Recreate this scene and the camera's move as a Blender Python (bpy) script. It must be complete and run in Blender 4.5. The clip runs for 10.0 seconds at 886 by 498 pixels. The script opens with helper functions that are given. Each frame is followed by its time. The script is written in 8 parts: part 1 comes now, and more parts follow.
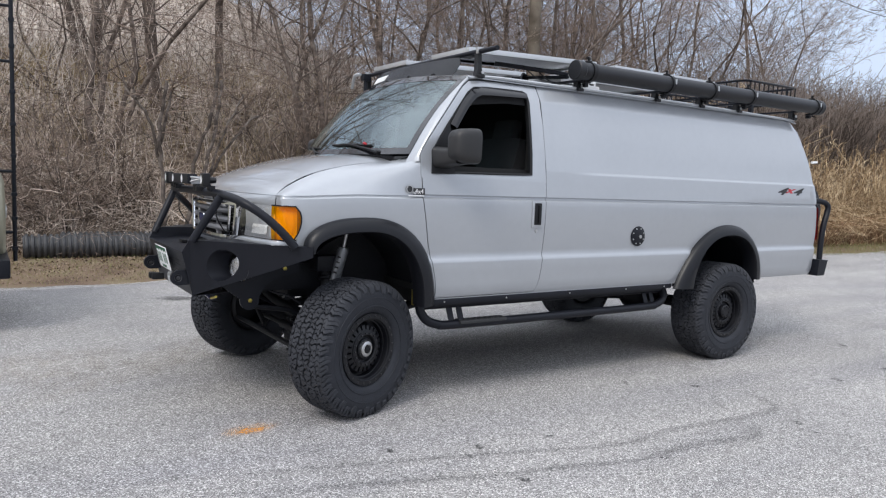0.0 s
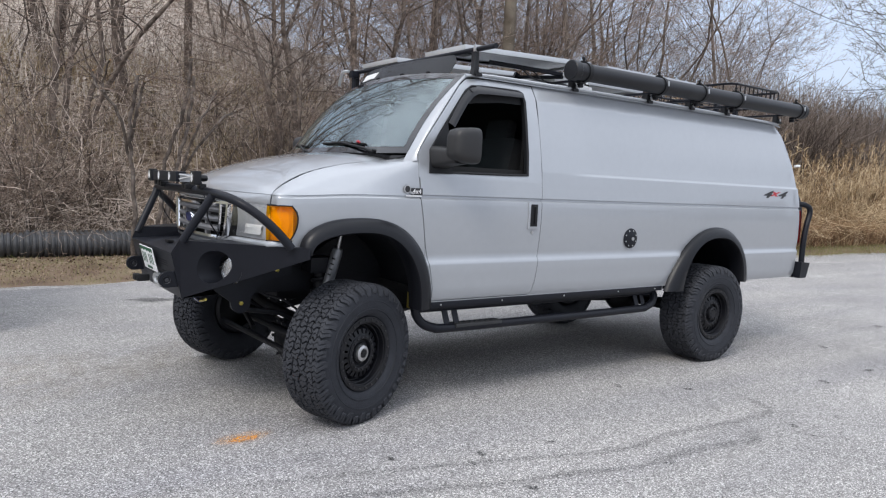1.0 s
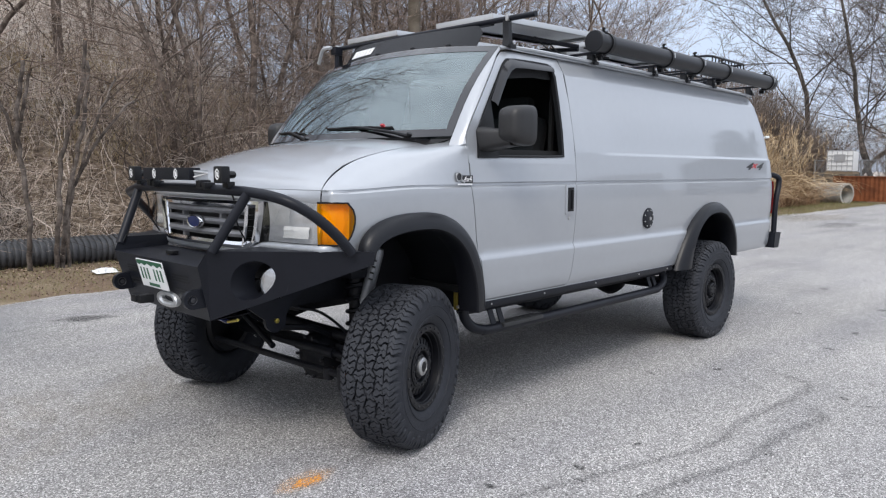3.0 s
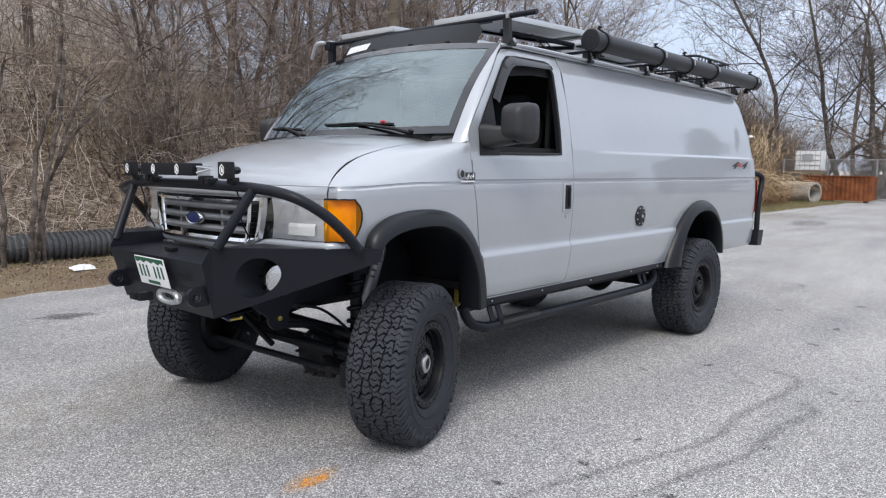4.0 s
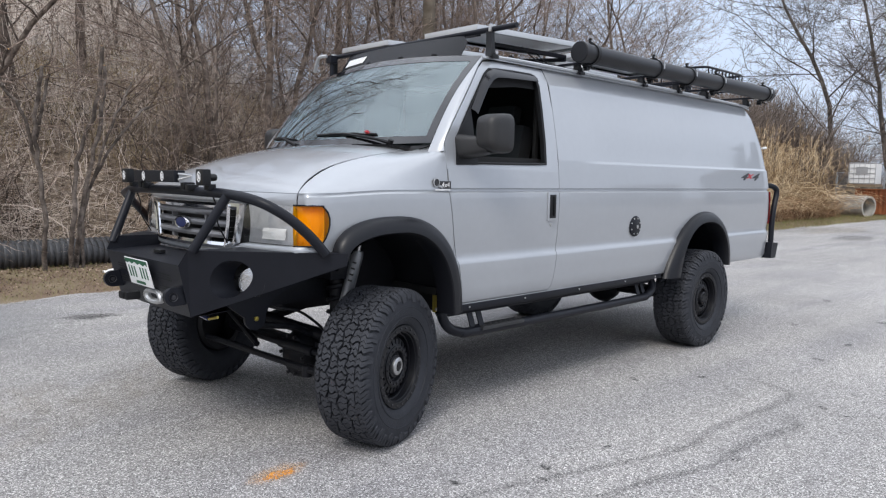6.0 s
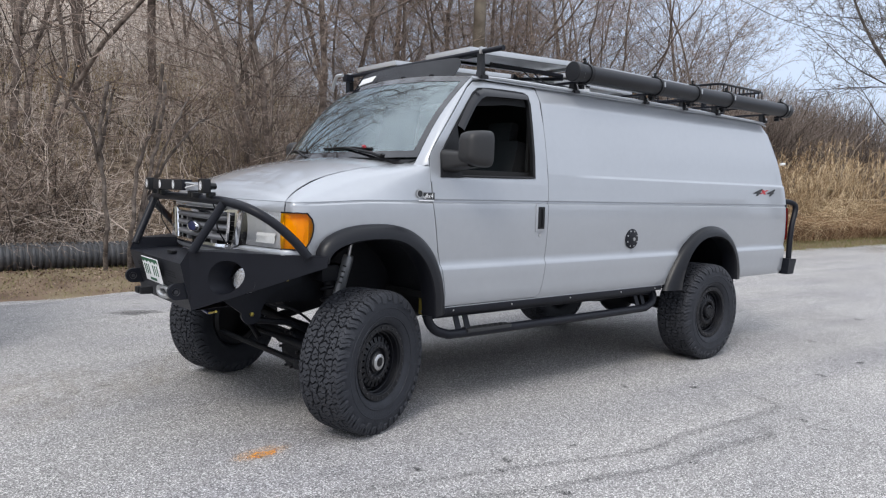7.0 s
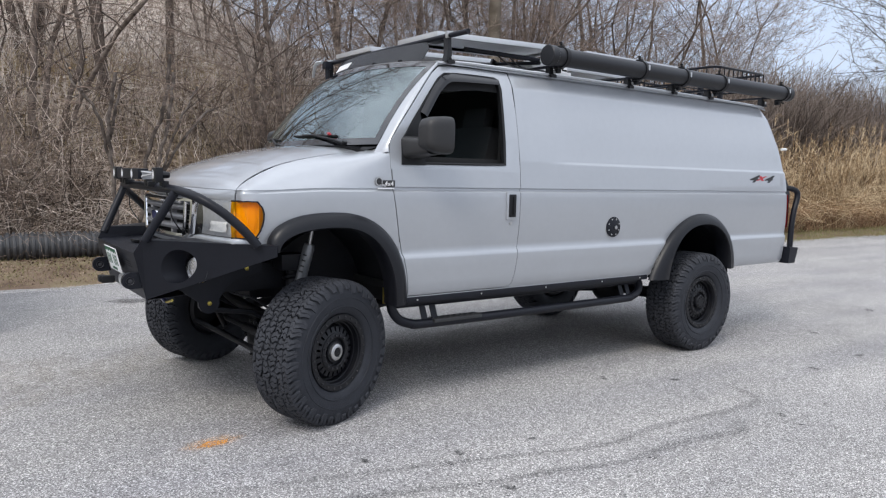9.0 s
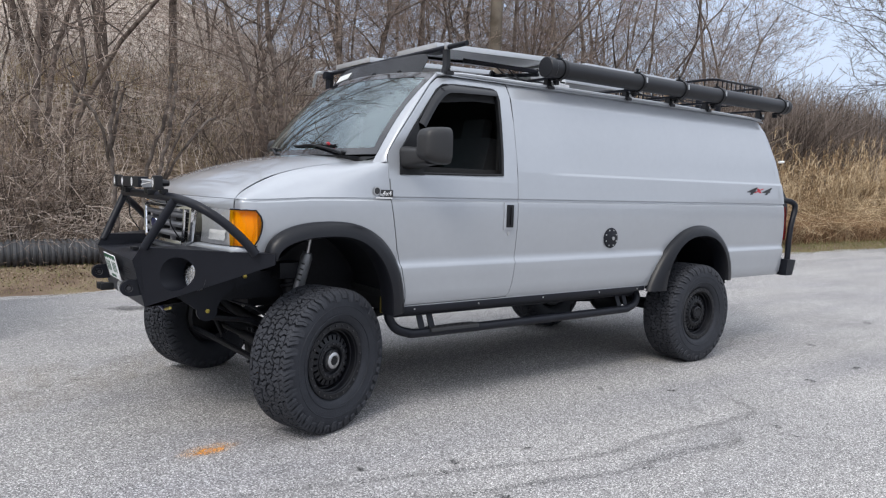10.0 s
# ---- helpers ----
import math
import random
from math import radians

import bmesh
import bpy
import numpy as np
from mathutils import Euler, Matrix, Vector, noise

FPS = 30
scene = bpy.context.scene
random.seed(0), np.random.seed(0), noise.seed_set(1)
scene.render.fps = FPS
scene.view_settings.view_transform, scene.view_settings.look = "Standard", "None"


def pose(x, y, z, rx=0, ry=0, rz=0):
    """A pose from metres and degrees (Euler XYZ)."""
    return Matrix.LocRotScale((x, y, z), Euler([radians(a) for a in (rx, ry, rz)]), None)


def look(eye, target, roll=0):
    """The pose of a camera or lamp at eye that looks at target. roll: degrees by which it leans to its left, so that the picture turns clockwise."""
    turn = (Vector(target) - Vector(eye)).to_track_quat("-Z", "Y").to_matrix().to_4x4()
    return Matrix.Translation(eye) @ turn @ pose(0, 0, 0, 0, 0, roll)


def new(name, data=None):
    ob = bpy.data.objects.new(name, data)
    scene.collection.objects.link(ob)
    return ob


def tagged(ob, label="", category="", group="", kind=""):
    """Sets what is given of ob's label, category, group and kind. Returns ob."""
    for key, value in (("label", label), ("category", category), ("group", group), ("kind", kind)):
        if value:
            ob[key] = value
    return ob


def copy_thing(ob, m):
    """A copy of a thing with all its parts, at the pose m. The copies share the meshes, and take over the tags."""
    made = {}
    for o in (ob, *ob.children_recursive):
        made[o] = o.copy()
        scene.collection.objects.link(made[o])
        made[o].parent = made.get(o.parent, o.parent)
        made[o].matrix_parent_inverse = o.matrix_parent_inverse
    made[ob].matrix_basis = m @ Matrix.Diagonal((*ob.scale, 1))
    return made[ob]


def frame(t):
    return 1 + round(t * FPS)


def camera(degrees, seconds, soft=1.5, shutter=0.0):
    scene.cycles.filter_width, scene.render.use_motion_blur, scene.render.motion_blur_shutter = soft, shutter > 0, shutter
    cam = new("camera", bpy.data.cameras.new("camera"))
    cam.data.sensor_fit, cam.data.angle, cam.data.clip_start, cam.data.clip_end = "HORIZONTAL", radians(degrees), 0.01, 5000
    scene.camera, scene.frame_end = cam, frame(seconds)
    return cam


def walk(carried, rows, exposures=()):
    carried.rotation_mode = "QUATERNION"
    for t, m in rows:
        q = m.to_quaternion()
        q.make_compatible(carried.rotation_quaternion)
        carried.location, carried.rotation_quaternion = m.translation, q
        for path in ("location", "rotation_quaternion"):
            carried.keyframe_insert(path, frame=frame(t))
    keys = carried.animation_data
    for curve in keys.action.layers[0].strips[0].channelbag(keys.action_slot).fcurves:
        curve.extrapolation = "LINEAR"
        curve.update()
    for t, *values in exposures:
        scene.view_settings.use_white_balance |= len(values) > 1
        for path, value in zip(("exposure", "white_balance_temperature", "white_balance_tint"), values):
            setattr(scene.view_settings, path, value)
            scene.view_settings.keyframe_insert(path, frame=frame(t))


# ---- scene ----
cam = camera(63.5, 10.0, soft=1.2)
PATH = [
    (0, (-2.001, -4.91, 1.488), (-0.916, -3.24, 1.297), 2.2),
    (0.5, (-2.013, -4.866, 1.486), (-0.903, -3.213, 1.3), 2.6),
    (1, (-2.111, -4.708, 1.478), (-0.947, -3.093, 1.292), 2.7),
    (1.5, (-2.281, -4.474, 1.486), (-1.06, -2.902, 1.297), 2.3),
    (2, (-2.328, -4.167, 1.467), (-1.039, -2.65, 1.271), 1.7),
    (2.5, (-2.409, -3.869, 1.471), (-1.043, -2.423, 1.263), 1.0),
    (2.7, (-2.487, -3.765, 1.463), (-1.093, -2.347, 1.25), 0.6),
    (4, (-2.69, -3.521, 1.462), (-1.211, -2.195, 1.234), 0.6),
    (4.5, (-2.704, -3.527, 1.454), (-1.215, -2.21, 1.231), 0.8),
    (5, (-2.701, -3.546, 1.456), (-1.214, -2.227, 1.234), 0.7),
    (6.3, (-2.42, -4.065, 1.451), (-1.083, -2.59, 1.264), 1.1),
    (6.5, (-2.393, -4.18, 1.443), (-1.087, -2.675, 1.264), 1.2),
    (7, (-2.328, -4.465, 1.468), (-1.078, -2.913, 1.296), 1.7),
    (7.5, (-2.147, -4.624, 1.47), (-0.929, -3.049, 1.287), 2.0),
    (8, (-1.996, -4.681, 1.471), (-0.799, -3.092, 1.27), 2.0),
    (8.5, (-1.95, -4.673, 1.467), (-0.77, -3.072, 1.257), 1.6),
    (9, (-1.931, -4.671, 1.473), (-0.756, -3.065, 1.267), 1.4),
    (9.5, (-1.926, -4.69, 1.475), (-0.752, -3.082, 1.282), 1.6),
    (10, (-1.929, -4.703, 1.473), (-0.755, -3.094, 1.295), 1.8),
]
walk(cam, [(t, look(eye, target, roll)) for t, eye, target, roll in PATH])

# ---- light ----
world = bpy.data.worlds.new("sky")
scene.world = world
world.use_nodes = True
wn, wl = world.node_tree.nodes, world.node_tree.links
wn.clear()
w_out, w_bg, w_sky = wn.new("ShaderNodeOutputWorld"), wn.new("ShaderNodeBackground"), wn.new("ShaderNodeTexSky")
w_sky.sky_type, w_sky.sun_disc = "NISHITA", False
w_sky.sun_elevation, w_sky.sun_rotation = radians(49), radians(240.6)
w_sky.dust_density, w_sky.air_density = 3.0, 1.0
# a layer of thin cloud over the blue
w_tc, w_map, w_noise, w_ramp, w_mix = (wn.new("ShaderNodeTexCoord"), wn.new("ShaderNodeMapping"), wn.new("ShaderNodeTexNoise"),
                                       wn.new("ShaderNodeValToRGB"), wn.new("ShaderNodeMixRGB"))
w_map.inputs["Scale"].default_value = (1.0, 1.0, 3.0)
w_noise.inputs["Scale"].default_value, w_noise.inputs["Detail"].default_value = 2.2, 6
w_ramp.color_ramp.elements[0].position, w_ramp.color_ramp.elements[1].position = 0.38, 0.62
w_ramp.color_ramp.elements[0].color, w_ramp.color_ramp.elements[1].color = (0.62, 0.62, 0.62, 1), (0.95, 0.95, 0.95, 1)
w_sep, w_up, w_cloud = wn.new("ShaderNodeSeparateXYZ"), wn.new("ShaderNodeMapRange"), wn.new("ShaderNodeMixRGB")
w_up.inputs[1].default_value, w_up.inputs[2].default_value = 0.05, 0.85
w_cloud.inputs[1].default_value, w_cloud.inputs[2].default_value = (5.0, 5.5, 6.6, 1), (10.6, 11.2, 12.35, 1)
wl.new(w_tc.outputs["Generated"], w_sep.inputs[0])
wl.new(w_sep.outputs["Z"], w_up.inputs[0])
wl.new(w_up.outputs[0], w_cloud.inputs[0])
# the cloud is thinner and dimmer on the side away from the sun
w_dot, w_away, w_dim = wn.new("ShaderNodeVectorMath"), wn.new("ShaderNodeMapRange"), wn.new("ShaderNodeMixRGB")
w_dot.operation, w_dim.blend_type = "DOT_PRODUCT", "MULTIPLY"
w_dot.inputs[1].default_value = (0.50, 0.86, -0.75)
w_away.inputs[1].default_value, w_away.inputs[2].default_value = 0.0, 0.9
w_dim.inputs[2].default_value = (0.69, 0.735, 0.80, 1)
wl.new(w_tc.outputs["Generated"], w_dot.inputs[0])
wl.new(w_dot.outputs["Value"], w_away.inputs[0])
wl.new(w_away.outputs[0], w_dim.inputs[0])
wl.new(w_cloud.outputs[0], w_dim.inputs[1])
wl.new(w_dim.outputs[0], w_mix.inputs[2])
wl.new(w_tc.outputs["Generated"], w_map.inputs[0])
wl.new(w_map.outputs[0], w_noise.inputs["Vector"])
wl.new(w_noise.outputs["Fac"], w_ramp.inputs[0])
wl.new(w_ramp.outputs[0], w_mix.inputs[0])
wl.new(w_sky.outputs[0], w_mix.inputs[1])
wl.new(w_mix.outputs[0], w_bg.inputs[0])
w_bg.inputs[1].default_value = 0.172
wl.new(w_bg.outputs[0], w_out.inputs[0])

sun = new("sun", bpy.data.lights.new("sun", "SUN"))
sun.data.energy, sun.data.angle, sun.data.color = 1.7, radians(20), (1.0, 0.96, 0.9)
sun.matrix_world = look((-8, -4.5, 10.5), (0, 0, 0))

# ---- materials ----
def mat(name, color, rough=0.5, metal=0.0, coat=0.0, var=0.0, scale=8.0, bump=0.0, bscale=60.0, rvar=0.0, spec=0.5):
    """A principled material whose colour, gloss and relief vary at two scales."""
    m = bpy.data.materials.new(name)
    m.use_nodes = True
    n, l = m.node_tree.nodes, m.node_tree.links
    p = n["Principled BSDF"]
    p.inputs["Base Color"].default_value = (*color, 1)
    p.inputs["Roughness"].default_value, p.inputs["Metallic"].default_value = rough, metal
    p.inputs["Coat Weight"].default_value, p.inputs["Coat Roughness"].default_value = coat, 0.04
    p.inputs["Specular IOR Level"].default_value = spec
    tc = n.new("ShaderNodeTexCoord")
    if var or rvar:
        a, b = n.new("ShaderNodeTexNoise"), n.new("ShaderNodeTexNoise")
        a.inputs["Scale"].default_value, a.inputs["Detail"].default_value = scale, 5
        b.inputs["Scale"].default_value, b.inputs["Detail"].default_value = scale * 9, 3
        mx = n.new("ShaderNodeMath")
        mx.operation = "ADD"
        for k in (a, b):
            l.new(tc.outputs["Object"], k.inputs["Vector"])
        l.new(a.outputs["Fac"], mx.inputs[0])
        l.new(b.outputs["Fac"], mx.inputs[1])
        r = n.new("ShaderNodeMapRange")
        r.inputs[1].default_value, r.inputs[2].default_value = 0.6, 1.4
        r.inputs[3].default_value, r.inputs[4].default_value = 1 - var, 1 + var
        l.new(mx.outputs[0], r.inputs[0])
        v = n.new("ShaderNodeVectorMath")
        v.operation = "SCALE"
        v.inputs[0].default_value = color
        l.new(r.outputs[0], v.inputs["Scale"])
        l.new(v.outputs[0], p.inputs["Base Color"])
        if rvar:
            r2 = n.new("ShaderNodeMapRange")
            r2.inputs[1].default_value, r2.inputs[2].default_value = 0.6, 1.4
            r2.inputs[3].default_value, r2.inputs[4].default_value = rough - rvar, rough + rvar
            l.new(mx.outputs[0], r2.inputs[0])
            l.new(r2.outputs[0], p.inputs["Roughness"])
    if bump:
        t, bp = n.new("ShaderNodeTexNoise"), n.new("ShaderNodeBump")
        t.inputs["Scale"].default_value, t.inputs["Detail"].default_value = bscale, 4
        bp.inputs["Strength"].default_value, bp.inputs["Distance"].default_value = bump, 0.01
        l.new(tc.outputs["Object"], t.inputs["Vector"])
        l.new(t.outputs["Fac"], bp.inputs["Height"])
        l.new(bp.outputs[0], p.inputs["Normal"])
    return m


def ramp_mat(name, scale, stops, rough=0.9, bump=0.3, bscale=80.0, detail=8, fine=0.0, fscale=120.0, random_island=0.0):
    """A material with a colour ramp over noise; fine: strength of a second, fine grain."""
    m = mat(name, stops[0][1], rough, bump=bump, bscale=bscale, spec=0.25)
    n, l = m.node_tree.nodes, m.node_tree.links
    tc = n.new("ShaderNodeTexCoord")
    a, r = n.new("ShaderNodeTexNoise"), n.new("ShaderNodeValToRGB")
    a.inputs["Scale"].default_value, a.inputs["Detail"].default_value = scale, detail
    l.new(tc.outputs["Object"], a.inputs["Vector"])
    fac = a.outputs["Fac"]
    if fine:
        b, mm = n.new("ShaderNodeTexNoise"), n.new("ShaderNodeMath")
        b.inputs["Scale"].default_value, b.inputs["Detail"].default_value = fscale, 2
        l.new(tc.outputs["Object"], b.inputs["Vector"])
        mm.operation = "MULTIPLY_ADD"
        mm.inputs[1].default_value, mm.inputs[2].default_value = fine, -fine / 2
        l.new(b.outputs["Fac"], mm.inputs[0])
        ad = n.new("ShaderNodeMath")
        l.new(fac, ad.inputs[0])
        l.new(mm.outputs[0], ad.inputs[1])
        fac = ad.outputs[0]
    if random_island:
        g, mm, ad = n.new("ShaderNodeNewGeometry"), n.new("ShaderNodeMath"), n.new("ShaderNodeMath")
        mm.operation = "MULTIPLY_ADD"
        mm.inputs[1].default_value, mm.inputs[2].default_value = random_island, -random_island / 2
        l.new(g.outputs["Random Per Island"], mm.inputs[0])
        l.new(fac, ad.inputs[0])
        l.new(mm.outputs[0], ad.inputs[1])
        fac = ad.outputs[0]
    e = r.color_ramp.elements
    while len(e) < len(stops):
        e.new(0.5)
    for k, (pos, c) in zip(e, stops):
        k.position, k.color = pos, (*c, 1)
    l.new(fac, r.inputs[0])
    l.new(r.outputs[0], n["Principled BSDF"].inputs["Base Color"])
    return m


def glass(name, color, rough=0.0, alpha=0.25, shine=(1, 1, 1), ior=1.6):
    """Thin glass: clear gloss over a tinted see-through sheet."""
    m = bpy.data.materials.new(name)
    m.use_nodes = True
    n, l = m.node_tree.nodes, m.node_tree.links
    n.clear()
    o, mx, t, g, f = (n.new("ShaderNodeOutputMaterial"), n.new("ShaderNodeMixShader"), n.new("ShaderNodeBsdfTransparent"),
                      n.new("ShaderNodeBsdfGlossy"), n.new("ShaderNodeFresnel"))
    t.inputs[0].default_value = (*color, 1)
    g.inputs["Roughness"].default_value = rough
    g.inputs["Color"].default_value = (*shine, 1)
    f.inputs[0].default_value = ior
    ad = n.new("ShaderNodeMath")
    ad.inputs[1].default_value = alpha
    ad.use_clamp = True
    l.new(f.outputs[0], ad.inputs[0])
    l.new(ad.outputs[0], mx.inputs[0])
    l.new(t.outputs[0], mx.inputs[1])
    l.new(g.outputs[0], mx.inputs[2])
    l.new(mx.outputs[0], o.inputs[0])
    return m


PAINT = mat("silver_paint", (0.375, 0.391, 0.414), 0.34, 0.38, 1.0, var=0.03, scale=2.0, rvar=0.02)
BLACK = mat("black_powder_coat", (0.0092, 0.0102, 0.0145), 0.40, 0.0, var=0.15, scale=10, bump=0.05, bscale=400, spec=0.22)
PLASTIC = mat("black_plastic", (0.008, 0.0082, 0.0095), 0.45, var=0.12, scale=6, bump=0.06, bscale=300, spec=0.28)
FLARE = mat("flare_plastic", (0.006, 0.0065, 0.009), 0.36, var=0.15, scale=6, bump=0.04, bscale=300, spec=0.30)
RUBBER = mat("tyre_rubber", (0.0195, 0.0215, 0.0275), 0.64, var=0.3, scale=14, bump=0.25, bscale=130, spec=0.32)
TREAD_RUBBER = mat("dusty_tread_rubber", (0.0315, 0.0335, 0.0400), 0.72, var=0.35, scale=20, bump=0.3, bscale=150, spec=0.30)
RIM = mat("black_rim", (0.0048, 0.0052, 0.0075), 0.45, 0.0, var=0.2, scale=15, spec=0.35)
UNDER = mat("underbody_black", (0.0055, 0.006, 0.0085), 0.5, var=0.4, scale=9, bump=0.2, bscale=80, spec=0.25)
STEEL = mat("bare_steel", (0.5, 0.5, 0.5), 0.35, 0.9, var=0.15, scale=20)
STEEL_DARK = mat("dark_bolt_steel", (0.05, 0.05, 0.055), 0.4, 0.6)
ALU = mat("aluminium_frame", (0.55, 0.56, 0.57), 0.4, 0.7, var=0.05, scale=5)
CHROME = mat("chrome", (0.75, 0.75, 0.76), 0.08, 1.0)
# near-black: the shade of cab and recesses is put into these two colours
DARK = mat("shaded_cab_and_recess", (0.003, 0.003, 0.0036), 0.8, var=0.2, scale=10)
CLOTH = mat("shaded_grey_cloth", (0.013, 0.0135, 0.015), 0.9, var=0.2, scale=30, bump=0.2, bscale=500)
GLASS = glass("windscreen_glass", (0.62, 0.84, 0.83), 0.0, 0.15, (0.84, 0.96, 0.98))
LENS = glass("headlamp_lens", (0.95, 0.96, 0.97), 0.05, 0.06)
AMBER = glass("amber_lens", (1.0, 0.45, 0.004), 0.03, 0.0, ior=1.28)
LAMP_WHITE = mat("lamp_reflector_and_glint", (0.92, 0.92, 0.90), 0.35, 0.0, var=0.06, scale=30)
RED = mat("red_lens", (0.35, 0.01, 0.01), 0.15, coat=0.6)
WHITE = mat("white_mark", (0.75, 0.75, 0.75), 0.5)
BLACKMARK = mat("black_mark", (0.02, 0.02, 0.022), 0.4)
REDMARK = mat("red_mark", (0.45, 0.03, 0.04), 0.4)

# ---- mesh helpers ----
class G:
    """A bag of vertices and faces that becomes one mesh."""
    def __init__(self):
        self.v, self.f = [], []

    def add(self, verts, faces):
        k = len(self.v)
        self.v += [tuple(p) for p in verts]
        self.f += [tuple(i + k for i in q) for q in faces]
        return self

    def grid(self, rows, closed=False, flip=False):
        n, m = len(rows), len(rows[0])
        fs = []
        for i in range(n - 1):
            for j in range(m if closed else m - 1):
                a, b = i * m + j, i * m + (j + 1) % m
                q = (a, b, b + m, a + m)
                fs.append(q[::-1] if flip else q)
        return self.add([p for r in rows for p in r], fs)

    def tube(self, path, r, n=10, caps=True):
        path = [Vector(p) for p in path]
        rs = r if isinstance(r, (list, tuple)) else [r] * len(path)
        rows, u = [], None
        for i, p in enumerate(path):
            t = (path[min(i + 1, len(path) - 1)] - path[max(i - 1, 0)]).normalized()
            if u is None:
                u = t.orthogonal().normalized()
            u = (u - t * u.dot(t)).normalized()
            w = t.cross(u)
            rows.append([p + (u * math.cos(2 * math.pi * k / n) + w * math.sin(2 * math.pi * k / n)) * rs[i] for k in range(n)])
        self.grid(rows, closed=True)
        if caps:
            k = len(self.v) - n * len(rows)
            self.f.append(tuple(range(k + n - 1, k - 1, -1)))
            k += n * (len(rows) - 1)
            self.f.append(tuple(range(k, k + n)))
        return self

    def box(self, c, s, m=None, bevel=0.0):
        bm = bmesh.new()
        bmesh.ops.create_cube(bm, size=1)
        bmesh.ops.scale(bm, vec=s, verts=bm.verts)
        if bevel:
            bmesh.ops.bevel(bm, geom=bm.edges[:], offset=bevel, segments=2, profile=0.7, affect="EDGES")
        mm = Matrix.Translation(c) @ (m or Matrix())
        bm.verts.ensure_lookup_table()
        self.add([mm @ v.co for v in bm.verts], [[v.index for v in f.verts] for f in bm.faces])
        bm.free()
        return self

    def lathe(self, profile, m, n=32, close_ends=False):
        """profile: (radius, along) pairs; the axis is the local y of m."""
        rows = [[m @ Vector((r * math.cos(2 * math.pi * k / n), a, r * math.sin(2 * math.pi * k / n))) for k in range(n)] for r, a in profile]
        return self.grid(rows, closed=True)

    def prism(self, outline, d):
        """A flat outline pushed along d, closed."""
        n, d = len(outline), Vector(d)
        a = [Vector(p) for p in outline]
        fs = [tuple(range(n - 1, -1, -1)), tuple(range(n, 2 * n))] + [(i, (i + 1) % n, (i + 1) % n + n, i + n) for i in range(n)]
        return self.add(a + [p + d for p in a], fs)

    def mesh(self, name, material, angle=35, merge=True):
        me = bpy.data.meshes.new(name)
        me.from_pydata(self.v, [], self.f)
        if merge:
            bm = bmesh.new()
            bm.from_mesh(me)
            bmesh.ops.remove_doubles(bm, verts=bm.verts, dist=0.0002)
            bmesh.ops.dissolve_degenerate(bm, edges=bm.edges, dist=0.0002)
            bmesh.ops.recalc_face_normals(bm, faces=bm.faces)
            bm.to_mesh(me)
            bm.free()
        me.polygons.foreach_set("use_smooth", [True] * len(me.polygons))
        me.set_sharp_from_angle(angle=radians(angle))
        me.materials.append(material)
        return me

    def part(self, name, material, parent=None, label="", angle=35, thick=0.0, merge=True):
        ob = new(name, self.mesh(name, material, angle, merge))
        if parent:
            ob.parent = parent
        if thick:
            k = ob.modifiers.new("thickness", "SOLIDIFY")
            k.thickness, k.offset = thick, -1 if thick > 0 else 1
            k.thickness = abs(thick)
            old = ob.data
            ob.data = bpy.data.meshes.new_from_object(ob.evaluated_get(bpy.context.evaluated_depsgraph_get()))
            ob.modifiers.clear()
            ob.data.set_sharp_from_angle(angle=radians(angle))
            bpy.data.meshes.remove(old)
            ob.data.name = name
        return tagged(ob, label)


def thing(name, label, category, group="", m=None):
    e = new(name)
    e.empty_display_size = 0.1
    if m is not None:
        e.matrix_world = m
    return tagged(e, label, category, group)


def curve_pts(pts, per=8):
    """A smooth path through the points (Catmull-Rom)."""
    p = [Vector(q) for q in pts]
    p = [2 * p[0] - p[1]] + p + [2 * p[-1] - p[-2]]
    out = []
    for i in range(1, len(p) - 2):
        for k in range(per):
            t = k / per
            out.append(0.5 * ((2 * p[i]) + (p[i + 1] - p[i - 1]) * t + (2 * p[i - 1] - 5 * p[i] + 4 * p[i + 1] - p[i + 2]) * t * t
                              + (3 * p[i] - p[i - 1] - 3 * p[i + 1] + p[i + 2]) * t ** 3))
    return out + [p[-2]]


def lerp(a, b, t):
    return a + (b - a) * t


def interp(x, xs, ys):
    return float(np.interp(x, xs, ys))


def smooth01(t):
    t = max(0.0, min(1.0, t))
    return t * t * (3 - 2 * t)


# ---- ground ----
GRASS = ramp_mat("dry_verge", 1.3, [(0.30, (0.105, 0.072, 0.050)), (0.50, (0.185, 0.132, 0.094)), (0.62, (0.175, 0.142, 0.086)), (0.75, (0.30, 0.232, 0.172))],
                 0.95, 0.8, 60, fine=0.5, fscale=40)


